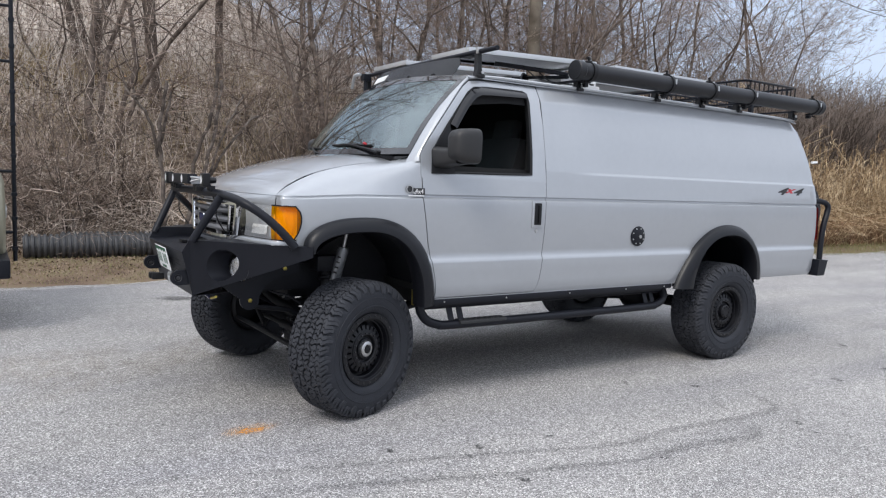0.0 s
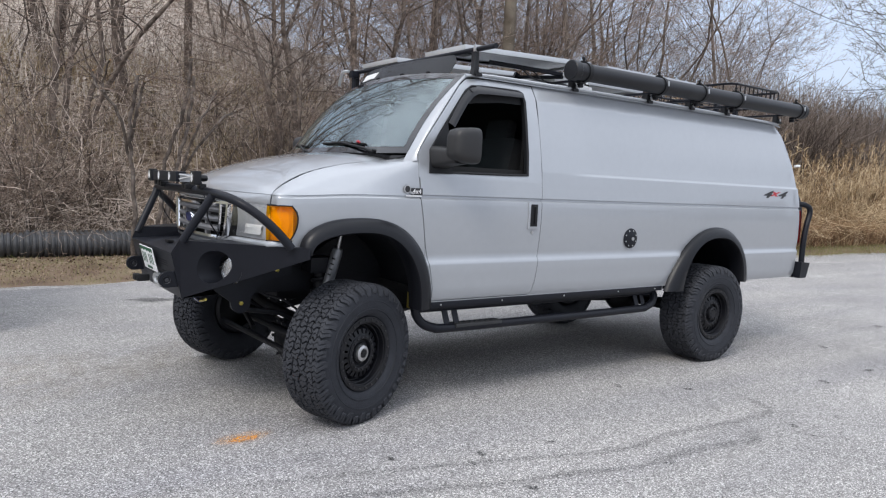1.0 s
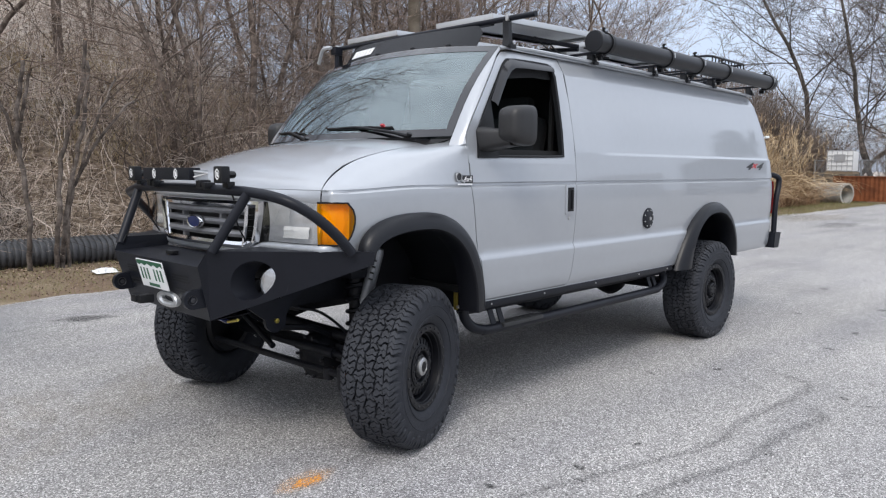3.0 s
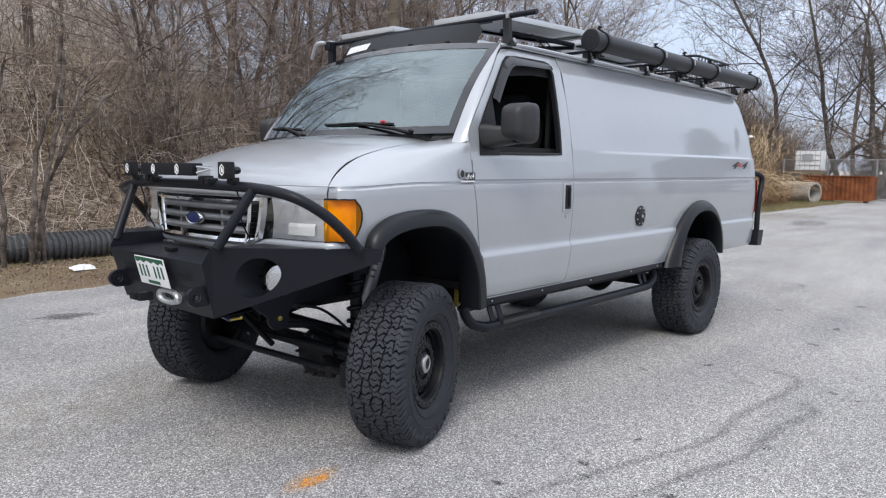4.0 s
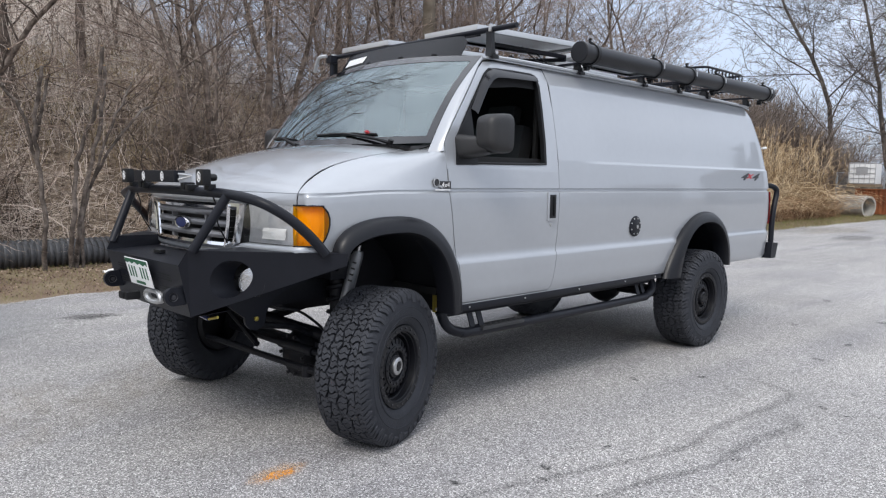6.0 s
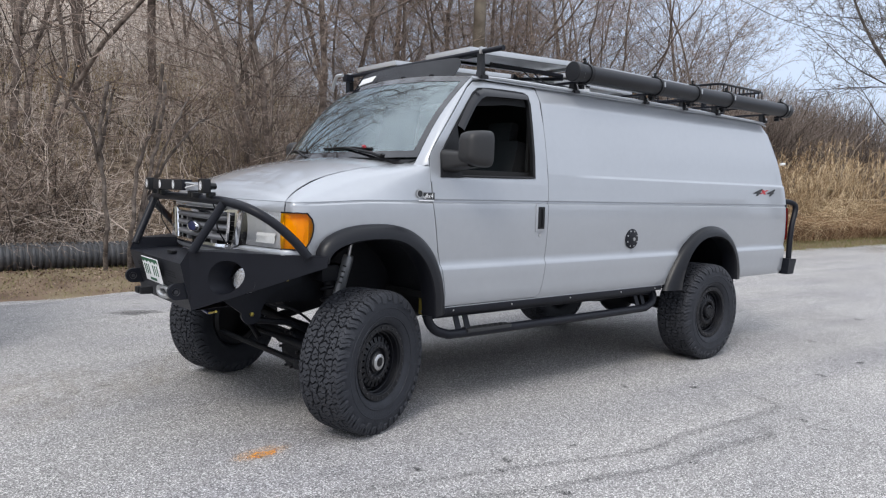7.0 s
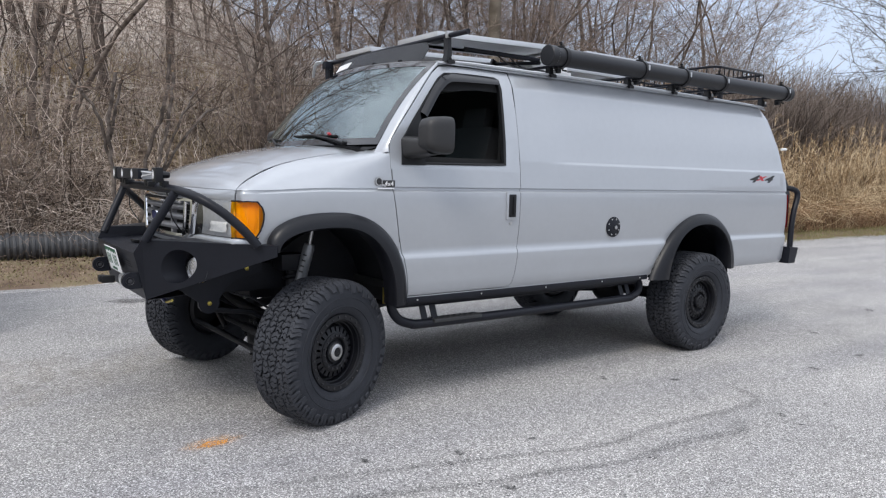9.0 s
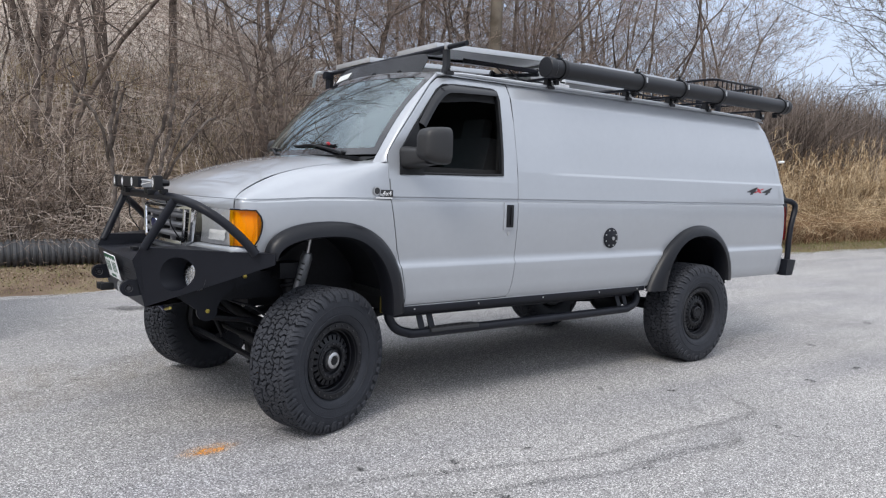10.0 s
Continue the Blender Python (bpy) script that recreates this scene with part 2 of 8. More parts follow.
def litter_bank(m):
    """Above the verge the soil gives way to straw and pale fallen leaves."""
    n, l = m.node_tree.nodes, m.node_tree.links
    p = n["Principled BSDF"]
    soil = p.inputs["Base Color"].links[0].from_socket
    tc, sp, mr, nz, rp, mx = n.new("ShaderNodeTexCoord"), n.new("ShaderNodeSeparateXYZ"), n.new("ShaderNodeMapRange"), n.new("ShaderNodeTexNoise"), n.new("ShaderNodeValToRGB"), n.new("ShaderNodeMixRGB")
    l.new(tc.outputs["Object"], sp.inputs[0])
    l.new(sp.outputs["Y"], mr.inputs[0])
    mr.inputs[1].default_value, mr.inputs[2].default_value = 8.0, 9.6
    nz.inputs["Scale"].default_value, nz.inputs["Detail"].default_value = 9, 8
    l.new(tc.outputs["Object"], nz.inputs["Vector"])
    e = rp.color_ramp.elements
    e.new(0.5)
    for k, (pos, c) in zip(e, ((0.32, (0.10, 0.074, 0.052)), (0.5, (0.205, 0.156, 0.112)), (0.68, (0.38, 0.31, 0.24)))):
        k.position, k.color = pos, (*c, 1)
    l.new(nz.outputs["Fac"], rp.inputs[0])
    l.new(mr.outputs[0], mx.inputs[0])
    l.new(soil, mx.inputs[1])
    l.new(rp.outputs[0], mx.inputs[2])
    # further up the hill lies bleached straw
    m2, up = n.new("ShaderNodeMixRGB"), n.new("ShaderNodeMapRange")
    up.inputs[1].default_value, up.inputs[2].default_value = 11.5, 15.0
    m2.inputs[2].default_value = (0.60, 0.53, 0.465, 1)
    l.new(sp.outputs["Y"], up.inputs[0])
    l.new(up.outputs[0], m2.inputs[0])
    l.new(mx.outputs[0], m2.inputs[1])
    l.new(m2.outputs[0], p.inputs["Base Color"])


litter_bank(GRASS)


def asphalt():
    """Worn asphalt: pale and dark chips of stone in a grey binder, with broad stains."""
    m = ramp_mat("worn_asphalt", 0.35, [(0.25, (0.230, 0.224, 0.220)), (0.45, (0.291, 0.284, 0.279)), (0.6, (0.322, 0.314, 0.309)), (0.8, (0.368, 0.360, 0.353))], 0.9, 0.0, detail=10)
    n, l = m.node_tree.nodes, m.node_tree.links
    p = n["Principled BSDF"]
    base = p.inputs["Base Color"].links[0].from_socket
    tc, v, sep, mr, sc, bp = n.new("ShaderNodeTexCoord"), n.new("ShaderNodeTexVoronoi"), n.new("ShaderNodeSeparateColor"), n.new("ShaderNodeMapRange"), n.new("ShaderNodeVectorMath"), n.new("ShaderNodeBump")
    v.inputs["Scale"].default_value = 175
    l.new(tc.outputs["Object"], v.inputs["Vector"])
    l.new(v.outputs["Color"], sep.inputs[0])
    r = n.new("ShaderNodeValToRGB")
    e = r.color_ramp.elements
    e.new(0.5), e.new(0.8)
    for k, (pos, c) in zip(e, ((0.0, 0.28), (0.35, 0.80), (0.75, 1.06), (1.0, 2.45))):
        k.position, k.color = pos, (c, c, c, 1)
    l.new(sep.outputs[0], r.inputs[0])
    mx = n.new("ShaderNodeVectorMath")
    mx.operation = "MULTIPLY"
    l.new(base, mx.inputs[0])
    l.new(r.outputs[0], mx.inputs[1])
    # long worn streaks along the road, and grey-brown blotches
    mp, st, sr, m2 = n.new("ShaderNodeMapping"), n.new("ShaderNodeTexNoise"), n.new("ShaderNodeValToRGB"), n.new("ShaderNodeVectorMath")
    mp.inputs["Scale"].default_value, mp.inputs["Rotation"].default_value = (0.22, 1.5, 1.0), (0, 0, radians(-9))
    st.inputs["Scale"].default_value, st.inputs["Detail"].default_value = 1.1, 7
    k = sr.color_ramp.elements
    k.new(0.5)
    for q, (pos, c) in zip(k, ((0.30, (0.84, 0.84, 0.87)), (0.5, (1.0, 0.995, 0.99)), (0.70, (1.13, 1.12, 1.10)))):
        q.position, q.color = pos, (*c, 1)
    l.new(tc.outputs["Object"], mp.inputs[0])
    l.new(mp.outputs[0], st.inputs["Vector"])
    l.new(st.outputs["Fac"], sr.inputs[0])
    m2.operation = "MULTIPLY"
    l.new(mx.outputs[0], m2.inputs[0])
    l.new(sr.outputs[0], m2.inputs[1])
    l.new(m2.outputs[0], p.inputs["Base Color"])
    bp.inputs["Strength"].default_value, bp.inputs["Distance"].default_value = 0.5, 0.004
    l.new(v.outputs["Distance"], bp.inputs["Height"])
    l.new(bp.outputs[0], p.inputs["Normal"])
    return m


ASPHALT = asphalt()


def road_edge(x):
    return 5.2 + 0.10 * math.sin(x * 1.7) + 0.05 * math.sin(x * 5.3 + 1) - 0.02 * max(0, x - 12)


def height(x, y):
    """The lie of the land: a bank rises behind the verge and dies away towards the reeds."""
    d = y - road_edge(x)
    h = -0.03 + 0.05 * smooth01(d / 1.0)
    h += 3.4 * smooth01((y - 8.2) / 6.5) * (1 - smooth01((x - 6) / 8)) + 1.0 * smooth01((y - 9) / 8) * smooth01((x - 6) / 8)
    h += 0.16 * noise.noise((x * 0.5, y * 0.5, 0)) * smooth01((y - 8.2) / 2)
    h += 5.6 * smooth01((y - 13.5) / 15) * (1 - smooth01((x - 9) / 14))
    return h


def axis(a, b, lo, hi, step):
    inner = list(np.arange(lo, hi, step))
    return sorted(set([a, a * 0.5, a * 0.25, lo - 8] + inner + [hi, hi + 8, b * 0.25, b * 0.5, b]))


gx, gy = axis(-900, 900, -14, 44, 0.7), axis(-900, 900, 3, 34, 0.4)
g = G().grid([[(x, y, height(x, y)) for x in gx] for y in gy])
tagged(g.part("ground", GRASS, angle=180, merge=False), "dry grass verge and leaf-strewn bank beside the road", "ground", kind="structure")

rx = [-120, -60, -30] + list(np.arange(-14, 14, 0.06)) + list(np.arange(14, 44, 0.25)) + [60, 120]
rows = [[(x, y, 0.0) for x in rx] for y in (-120, -40, -15, -6, -2, 1, 3)]
rows.append([(x, road_edge(x) - 0.10 + 0.07 * noise.noise((x * 2.3, 1, 0)) + 0.04 * noise.noise((x * 8, 4, 0)), 0.0) for x in rx])
rows.append([(x, road_edge(x) + 0.07 * noise.noise((x * 2.3, 1, 0)) + 0.05 * noise.noise((x * 8, 4, 0.3)), -0.035) for x in rx])
tagged(G().grid(rows).part("road", ASPHALT, angle=180, merge=False), "worn light grey asphalt with fine aggregate", "road", kind="structure")

CHROME_SOFT = mat("reflector", (0.50, 0.51, 0.53), 0.32, 0.25, var=0.22, scale=22, bump=0.25, bscale=45)
FOG = mat("fog_glass", (0.52, 0.53, 0.54), 0.16, 0.8, coat=0.8, var=0.20, scale=40, bump=0.2, bscale=90)
BLUE = mat("dark_blue", (0.01, 0.02, 0.10), 0.3, coat=0.5)
GREEN = mat("plate_green", (0.02, 0.10, 0.05), 0.5)
TAG_YELLOW = mat("yellow_tag", (0.55, 0.50, 0.03), 0.5)
DAMPER = mat("silver_damper_tube", (0.24, 0.25, 0.265), 0.35, 0.5, var=0.15, scale=18)
BRASS = mat("yellow_zinc", (0.45, 0.36, 0.08), 0.35, 0.8)
TREAD = mat("tread_plate", (0.03, 0.031, 0.033), 0.5, 0.2, var=0.2, scale=20)
GRILLE_GREY = mat("grille_grey", (0.20, 0.20, 0.21), 0.45, 0.3, var=0.15, scale=15)
MIRROR_BLACK = mat("mirror_plastic", (0.0145, 0.014, 0.0145), 0.5, var=0.15, scale=8, bump=0.05, bscale=500)
DASH = mat("dash_grey", (0.27, 0.305, 0.305), 0.7, var=0.1, scale=8)
FAIR = mat("fairing_plastic", (0.008, 0.0085, 0.0105), 0.25, var=0.1, scale=4, spec=0.22)
PV = mat("solar_cells", (0.35, 0.36, 0.38), 0.35, var=0.15, scale=6)
WHITE_PLASTIC = mat("white_plastic", (0.75, 0.75, 0.74), 0.45, var=0.05, scale=5)
TUBE = mat("grey_tube", (0.0115, 0.012, 0.0145), 0.42, var=0.12, scale=3, bump=0.03, bscale=200, spec=0.35)

# ---- the van ----
van = thing("camper_van", "lifted silver panel van with black off-road gear, standing on asphalt", "van")

ZP = [0.70, 0.74, 0.95, 0.962, 0.985, 1.10, 1.20, 1.28, 1.33, 1.366, 1.374, 1.386, 1.395, 1.58, 1.80, 2.00, 2.076, 2.086, 2.19]
YP = [0.965, 0.985, 1.000, 0.996, 0.984, 0.994, 0.999, 1.001, 0.9995, 0.997, 0.985, 0.984, 0.996, 0.982, 0.945, 0.905, 0.887, 0.882, 0.824]


def half_width(x, z):
    """Half the body's width at a place along it and a height."""
    y = interp(z, ZP, YP)
    if x < 0.2:
        y -= 0.05 * ((0.2 - x) / 0.85) ** 2
    return y


def rear_x(z):
    return interp(z, [0.69, 1.07, 1.46, 1.73, 1.95, 2.19], [4.98, 5.0, 4.96, 4.88, 4.78, 4.66])


def arch(x, cx, a, base, top, front=1.0):
    """Height of the wheel opening's edge."""
    d = (x - cx) / a
    return base + (top - base) * max(0.0, 1 - abs(d) ** 2.6) ** (1 / 2.2) if abs(d) < 1 else base


def arch_front(x):
    return arch(x, -0.03, 0.46, 0.66, 1.17)


def arch_rear(x):
    return arch(x, 3.47, 0.50, 0.66, 1.11)


def front_door_edge(z):
    return interp(z, [0.70, 0.82, 1.08, 1.37, 1.66, 2.20], [0.505, 0.50, 0.43, 0.38, 0.36, 0.36])


def rear_door_edge(z):
    return interp(z, [0.70, 0.75, 0.82, 0.95, 1.08, 1.35, 2.20], [1.33, 1.365, 1.385, 1.395, 1.40, 1.405, 1.395])


def panel_inset(x, z):
    """The long pressed field in the upper cargo side."""
    k = smooth01((x - 1.46) / 0.04) * (1 - smooth01((x - 4.40) / 0.06))
    j = smooth01((z - 1.60) / 0.25) * (1 - smooth01((z - 2.05) / 0.10))
    # the pressed line along its foot
    line = smooth01((z - 1.569) / 0.014) * (1 - smooth01((z - 1.62) / 0.2)) * smooth01((x - 1.70) / 0.25)
    return 0.004 * k * j + 0.010 * line


Z_LOW = [0.70, 0.715, 0.74, 0.80, 0.88, 0.945, 0.955, 0.97, 0.985, 1.02, 1.08, 1.14, 1.20, 1.27, 1.33, 1.364, 1.370, 1.376, 1.386, 1.395]
Z_HIGH = [1.44, 1.50, 1.562, 1.569, 1.576, 1.583, 1.590, 1.62, 1.70, 1.80, 1.90, 2.00, 2.04, 2.06, 2.071, 2.076, 2.081, 2.086, 2.091, 2.11, 2.15, 2.17, 2.19]


def side(s):
    """The body's panels on one side: s = -1 the driver's, 1 the other."""
    P = lambda x, z, dy=0.0: (x, s * (half_width(x, z) + dy), z)
    # front wing below the waist crease, with the wheel opening
    xs = list(np.linspace(-0.456, 0.43, 47))
    low = [z for z in Z_LOW if z < 1.39]
    rows = []
    for z in low:
        row = []
        for x in xs:
            xe = min(x, front_door_edge(max(z, arch_front(x))) - 0.006)
            ze = max(z, arch_front(xe) if -0.49 < xe < 0.43 else z)
            if xe < -0.40:
                ze = max(ze, 1.06)
            yy = half_width(xe, ze)
            row.append((xe, s * yy, ze))
        rows.append(row)
    G().grid(rows).part("front_wing", PAINT, van, thick=0.004)
    # strip of the wing between the wheel opening and the door
    g = G()
    g.grid([[P(lerp(0.425, front_door_edge(z) - 0.005, t), z) for t in (0, 0.5, 1)] for z in [0.70, 0.72, 0.76, 0.8, 0.85, 0.9, 0.94, 0.955, 0.97, 0.985, 1.02, 1.06]])
    g.part("wing_rear_edge", PAINT, van, thick=0.004)

    # door
    door = G()
    zs = [z for z in Z_LOW + Z_HIGH if 0.71 < z < 1.51]
    door.grid([[P(lerp(front_door_edge(z), rear_door_edge(z), t), z) for t in np.linspace(0, 1, 17)] for z in zs])
    outer = [(0.362, 1.50), (0.36, 1.60), (0.362, 1.66), (0.44, 1.765), (0.54, 1.89), (0.64, 2.015), (0.73, 2.115), (0.80, 2.165), (0.90, 2.178),
             (1.05, 2.182), (1.20, 2.183), (1.33, 2.184), (1.388, 2.180), (1.395, 2.10), (1.40, 1.90), (1.403, 1.70), (1.405, 1.50), (1.10, 1.50), (0.80, 1.50), (0.55, 1.50)]
    inner = [(0.448, 1.535), (0.445, 1.60), (0.452, 1.68), (0.52, 1.775), (0.60, 1.88), (0.69, 1.995), (0.77, 2.09), (0.83, 2.128), (0.92, 2.137),
             (1.05, 2.14), (1.16, 2.141), (1.25, 2.14), (1.288, 2.125), (1.293, 2.06), (1.29, 1.90), (1.285, 1.70), (1.275, 1.545), (1.08, 1.54), (0.80, 1.537), (0.58, 1.535)]
    ring = []
    for t in (0.0, 0.5, 1.0):
        ring.append([P(lerp(a[0], b[0], t), lerp(a[1], b[1], t), 0.0 if t < 1 else -0.004) for a, b in zip(outer, inner)])
    door.grid(ring, closed=True)
    d = door.part("door", PAINT, van, thick=0.03)
    # seal round the window, and a dark rim behind the door's gap
    seal_in = [(lerp(a, 0.9, 0.045), lerp(b, 1.84, 0.045)) for a, b in inner]
    G().grid([[P(a, b, 0.004) for a, b in inner], [P(a, b, 0.006) for a, b in [(lerp(a, 0.9, 0.02), lerp(b, 1.84, 0.02)) for a, b in inner]],
              [P(a, b, 0.0) for a, b in seal_in], [P(a, b, -0.03) for a, b in seal_in]], closed=True).part("window_seal", PLASTIC, d)
    # corner sail behind the mirror
    G().prism([P(a, b, 0.006) for a, b in [(0.44, 1.528), (0.62, 1.532), (0.605, 1.60), (0.60, 1.875), (0.525, 1.775), (0.448, 1.68)]], (0, -s * 0.02, 0)).part("corner_trim", PLASTIC, d)
    # rain visor along the top and slanting edge
    vis = [(0.60, 1.86), (0.66, 1.945), (0.72, 2.025), (0.79, 2.095), (0.85, 2.125), (0.95, 2.132), (1.10, 2.134), (1.27, 2.132)]
    off = [(0.040, -0.030)] * 3 + [(0.030, -0.045), (0.012, -0.055), (0, -0.055), (0, -0.052), (0, -0.045)]
    G().grid([[P(a, b, 0.008) for a, b in vis], [P(a + 0.5 * c, b + 0.5 * e, 0.025) for (a, b), (c, e) in zip(vis, off)],
              [P(a + c, b + e, 0.022) for (a, b), (c, e) in zip(vis, off)]]).part("rain_visor", VISOR, d, "smoked plastic rain visor", thick=0.003)
    if s > 0:
        G().prism([P(a, b, -0.012) for a, b in inner], (0, -0.004, 0)).part("window_pane", TINT, d)
    # recessed handle
    hx, hz = 1.322, 1.275
    G().box((hx, s * (half_width(hx, hz) + 0.002), hz), (0.092, 0.012, 0.190), bevel=0.005).part("handle_surround", PAINT, d)
    G().box((hx + 0.004, s * (half_width(hx, hz) + 0.007), hz), (0.062, 0.012, 0.155), bevel=0.005).box((hx + 0.012, s * (half_width(hx, hz) + 0.016), hz), (0.018, 0.014, 0.125), bevel=0.005).part(
        "door_handle", PLASTIC, d, "black pull handle")
    G().lathe([(0.001, s * 0.004), (0.011, s * 0.004), (0.013, 0.0), (0.013, -s * 0.008)], Matrix.Translation(P(1.325, 1.155, 0.001)), 16).part("door_lock", STEEL, d, "round key lock")

    # cargo side with the rear wheel opening
    xs = list(np.linspace(0, 0.06, 3)) + list(np.linspace(0.12, 1.5, 20)) + list(np.linspace(1.53, 2.57, 53)) + list(np.linspace(2.62, 3.30, 14))
    top = xs[-1]
    rows = []
    for z in Z_LOW + Z_HIGH:
        row = []
        for q in xs:
            x0 = rear_door_edge(z) + 0.0045
            x = x0 + q
            if x > 4.0:
                x = 4.0 + (x - 4.0) * (rear_x(z) - 4.0) / (x0 + top - 4.0)
            ze = max(z, arch_rear(x))
            y = half_width(x, ze) - panel_inset(x, ze)
            e = rear_x(ze) - x
            if e < 0.12:
                y -= 0.12 - math.sqrt(max(0, 0.12 ** 2 - (0.12 - e) ** 2))
            row.append((x, s * y, ze))
        rows.append(row)
    side_panel = G().grid(rows).part("cargo_side", PAINT, van, thick=0.004)
    # sill strip below the doors
    G().grid([[(x, s * y, z) for x in (0.43, 1.4, 2.86)] for y, z in [(0.90, 0.66), (0.955, 0.665), (0.968, 0.68), (0.970, 0.697), (0.971, 0.709), (0.95, 0.7125)]]).part("sill", PAINT, van)
    # near-black strips behind the door gaps, standing in for the shade inside them
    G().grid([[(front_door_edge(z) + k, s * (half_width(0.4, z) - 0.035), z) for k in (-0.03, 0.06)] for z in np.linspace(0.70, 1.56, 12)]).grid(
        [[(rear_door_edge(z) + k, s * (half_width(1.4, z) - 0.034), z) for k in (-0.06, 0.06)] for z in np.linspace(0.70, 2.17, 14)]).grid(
        [[(a + k, s * (half_width(a, b) - 0.036), b) for k in (0.0, 0.05)] for a, b in [(0.37, 1.66), (0.44, 1.76), (0.64, 2.01), (0.80, 2.165)]]).part("gap_shade_strip", DARK, van)

    # wheel arch flares: rounded black lips standing proud of the panels
    def flare(name, fn_out, fn_in):
        n = 40
        rows = [[] for _ in range(7)]
        for i in range(n + 1):
            (xo, zo), (xi, zi) = fn_out(i / n), fn_in(i / n)
            for k, (t, dy) in enumerate([(0, -0.006), (0.02, 0.022), (0.25, 0.048), (0.6, 0.062), (0.92, 0.066), (1.0, 0.056), (0.97, -0.08)]):
                x, z = lerp(xo, xi, t), lerp(zo, zi, t)
                rows[k].append((x, s * (0.994 + dy), z))
        return G().grid(rows).part(name, FLARE, van, angle=50)

    def ring_fn(cx, ax0, ax1, zb0, zb1, zt, p=2.3, sweep=0.0):
        def fn(t):
            th = math.pi * (1 - t)
            c, q = math.cos(th), math.sin(th)
            ax = ax0 if c < 0 else ax1
            zb = zb0 if c < 0 else zb1
            tail = sweep * max(0, 1 - abs(q)) ** 2.2 if c < 0 else 0
            return cx + ax * math.copysign(abs(c) ** (2 / p), c) - tail, zb + (zt - zb) * abs(q) ** (2 / p)
        return fn
    flare("front_wheel_flare", ring_fn(-0.02, 0.405, 0.50, 1.05, 0.68, 1.245), ring_fn(-0.03, 0.340, 0.40, 1.03, 0.67, 1.155))
    flare("rear_wheel_flare", ring_fn(3.51, 0.545, 0.50, 0.66, 0.70, 1.195, 2.05, 0.12), ring_fn(3.50, 0.43, 0.40, 0.66, 0.70, 1.10, 2.3, 0.03))
    # dark liners of the wheel wells
    for cx, r0, name in ((-0.03, 0.47, "front_wheel_well"), (3.47, 0.50, "rear_wheel_well")):
        w = G()
        arc = [(cx + r0 * math.cos(a), 0.66 + (0.50 if r0 < 0.48 else 0.46) * math.sin(a)) for a in np.linspace(0, 2.45 if r0 < 0.48 else math.pi, 15)]
        w.grid([[(x, s * y, z) for x, z in arc] for y in (0.99, 0.80, 0.50)])
        foot_z = 0.86 if r0 < 0.48 else 0.66
        w.add([(cx, s * 0.5, foot_z)] + [(x, s * 0.5, max(z, foot_z)) for x, z in arc], [(0, i, i + 1) for i in range(1, len(arc))])
        w.part(name, UNDER, van)
    return d, side_panel


VISOR = mat("smoked_plastic", (0.010, 0.010, 0.012), 0.16, spec=0.45)
TINT = mat("black_glass", (0.01, 0.01, 0.012), 0.05, coat=0.5)
door_l, side_l = side(-1)
door_r, side_r = side(1)

# roof, gutter and rear
roof_y = [0.848, 0.842, 0.83, 0.80, 0.74, 0.62, 0.45, 0.25, 0.0]
roof_z = [2.188, 2.202, 2.206, 2.214, 2.224, 2.240, 2.252, 2.26, 2.263]


def screen_top(y):
    """The windscreen's upper edge."""
    return 0.70 + 0.09 * (abs(y) / 0.8) ** 2, 2.235 - 0.038 * (abs(y) / 0.8) ** 2


rows = []
for k in np.linspace(0, 1, 24):
    row = []
    for y, z in list(zip(roof_y, roof_z)) + [(-a, b) for a, b in list(zip(roof_y, roof_z))[-2::-1]]:
        x0, z0 = screen_top(min(abs(y), 0.8))
        x = lerp(x0, 4.66, k)
        zz = lerp(min(z, z0 + 0.006), z, smooth01((x - x0) / 0.35)) - 0.03 * smooth01((x - 4.3) / 0.4) ** 2
        row.append((x, y, zz))
    rows.append(row)
G().grid(rows).part("roof", PAINT, van, thick=0.005)
for s in (-1, 1):
    G().tube(curve_pts([(0.80, s * 0.815, 2.185), (0.95, s * 0.842, 2.205), (1.4, s * 0.848, 2.21), (3.0, s * 0.848, 2.21), (4.62, s * 0.846, 2.19)], 6), 0.011, 6).part("rain_gutter", PAINT, van)
g = G()
g.grid([[(rear_x(z) - 0.0 + 0.01 * (1 - (y / 0.9) ** 2), y * (half_width(4.5, z) - 0.115) / 0.885, z) for y in np.linspace(-0.885, 0.885, 9)] for z in np.linspace(0.70, 2.19, 16)])
g.part("rear_doors", PAINT, van, thick=0.01)
for s in (-1, 1):
    g = G()
    g.grid([[(rear_x(z) - dx, s * (half_width(4.5, z) - dy), z) for dx, dy in ((0.055, -0.002), (0.03, 0.022), (0.006, 0.05), (-0.006, 0.09))] for z in np.linspace(1.04, 1.36, 6)])
    g.part("tail_light", RED, van, "tall red tail lamp")

# windscreen with its black border, and the pillars beside it
def screen(y, t, out=0.0):
    x1, z1 = screen_top(y)
    x0, z0 = 0.205 + 0.155 * (abs(y) / 0.90) ** 2.2, 1.640 + 0.008 * abs(y)
    yy = y * lerp(1.118, 1.048, t)
    bulge = 0.035 * math.sin(math.pi * t)
    return (lerp(x0, x1, t) - bulge * 0.75 - out, yy, lerp(z0, z1, t) + bulge * 0.6 + out * 0.6)


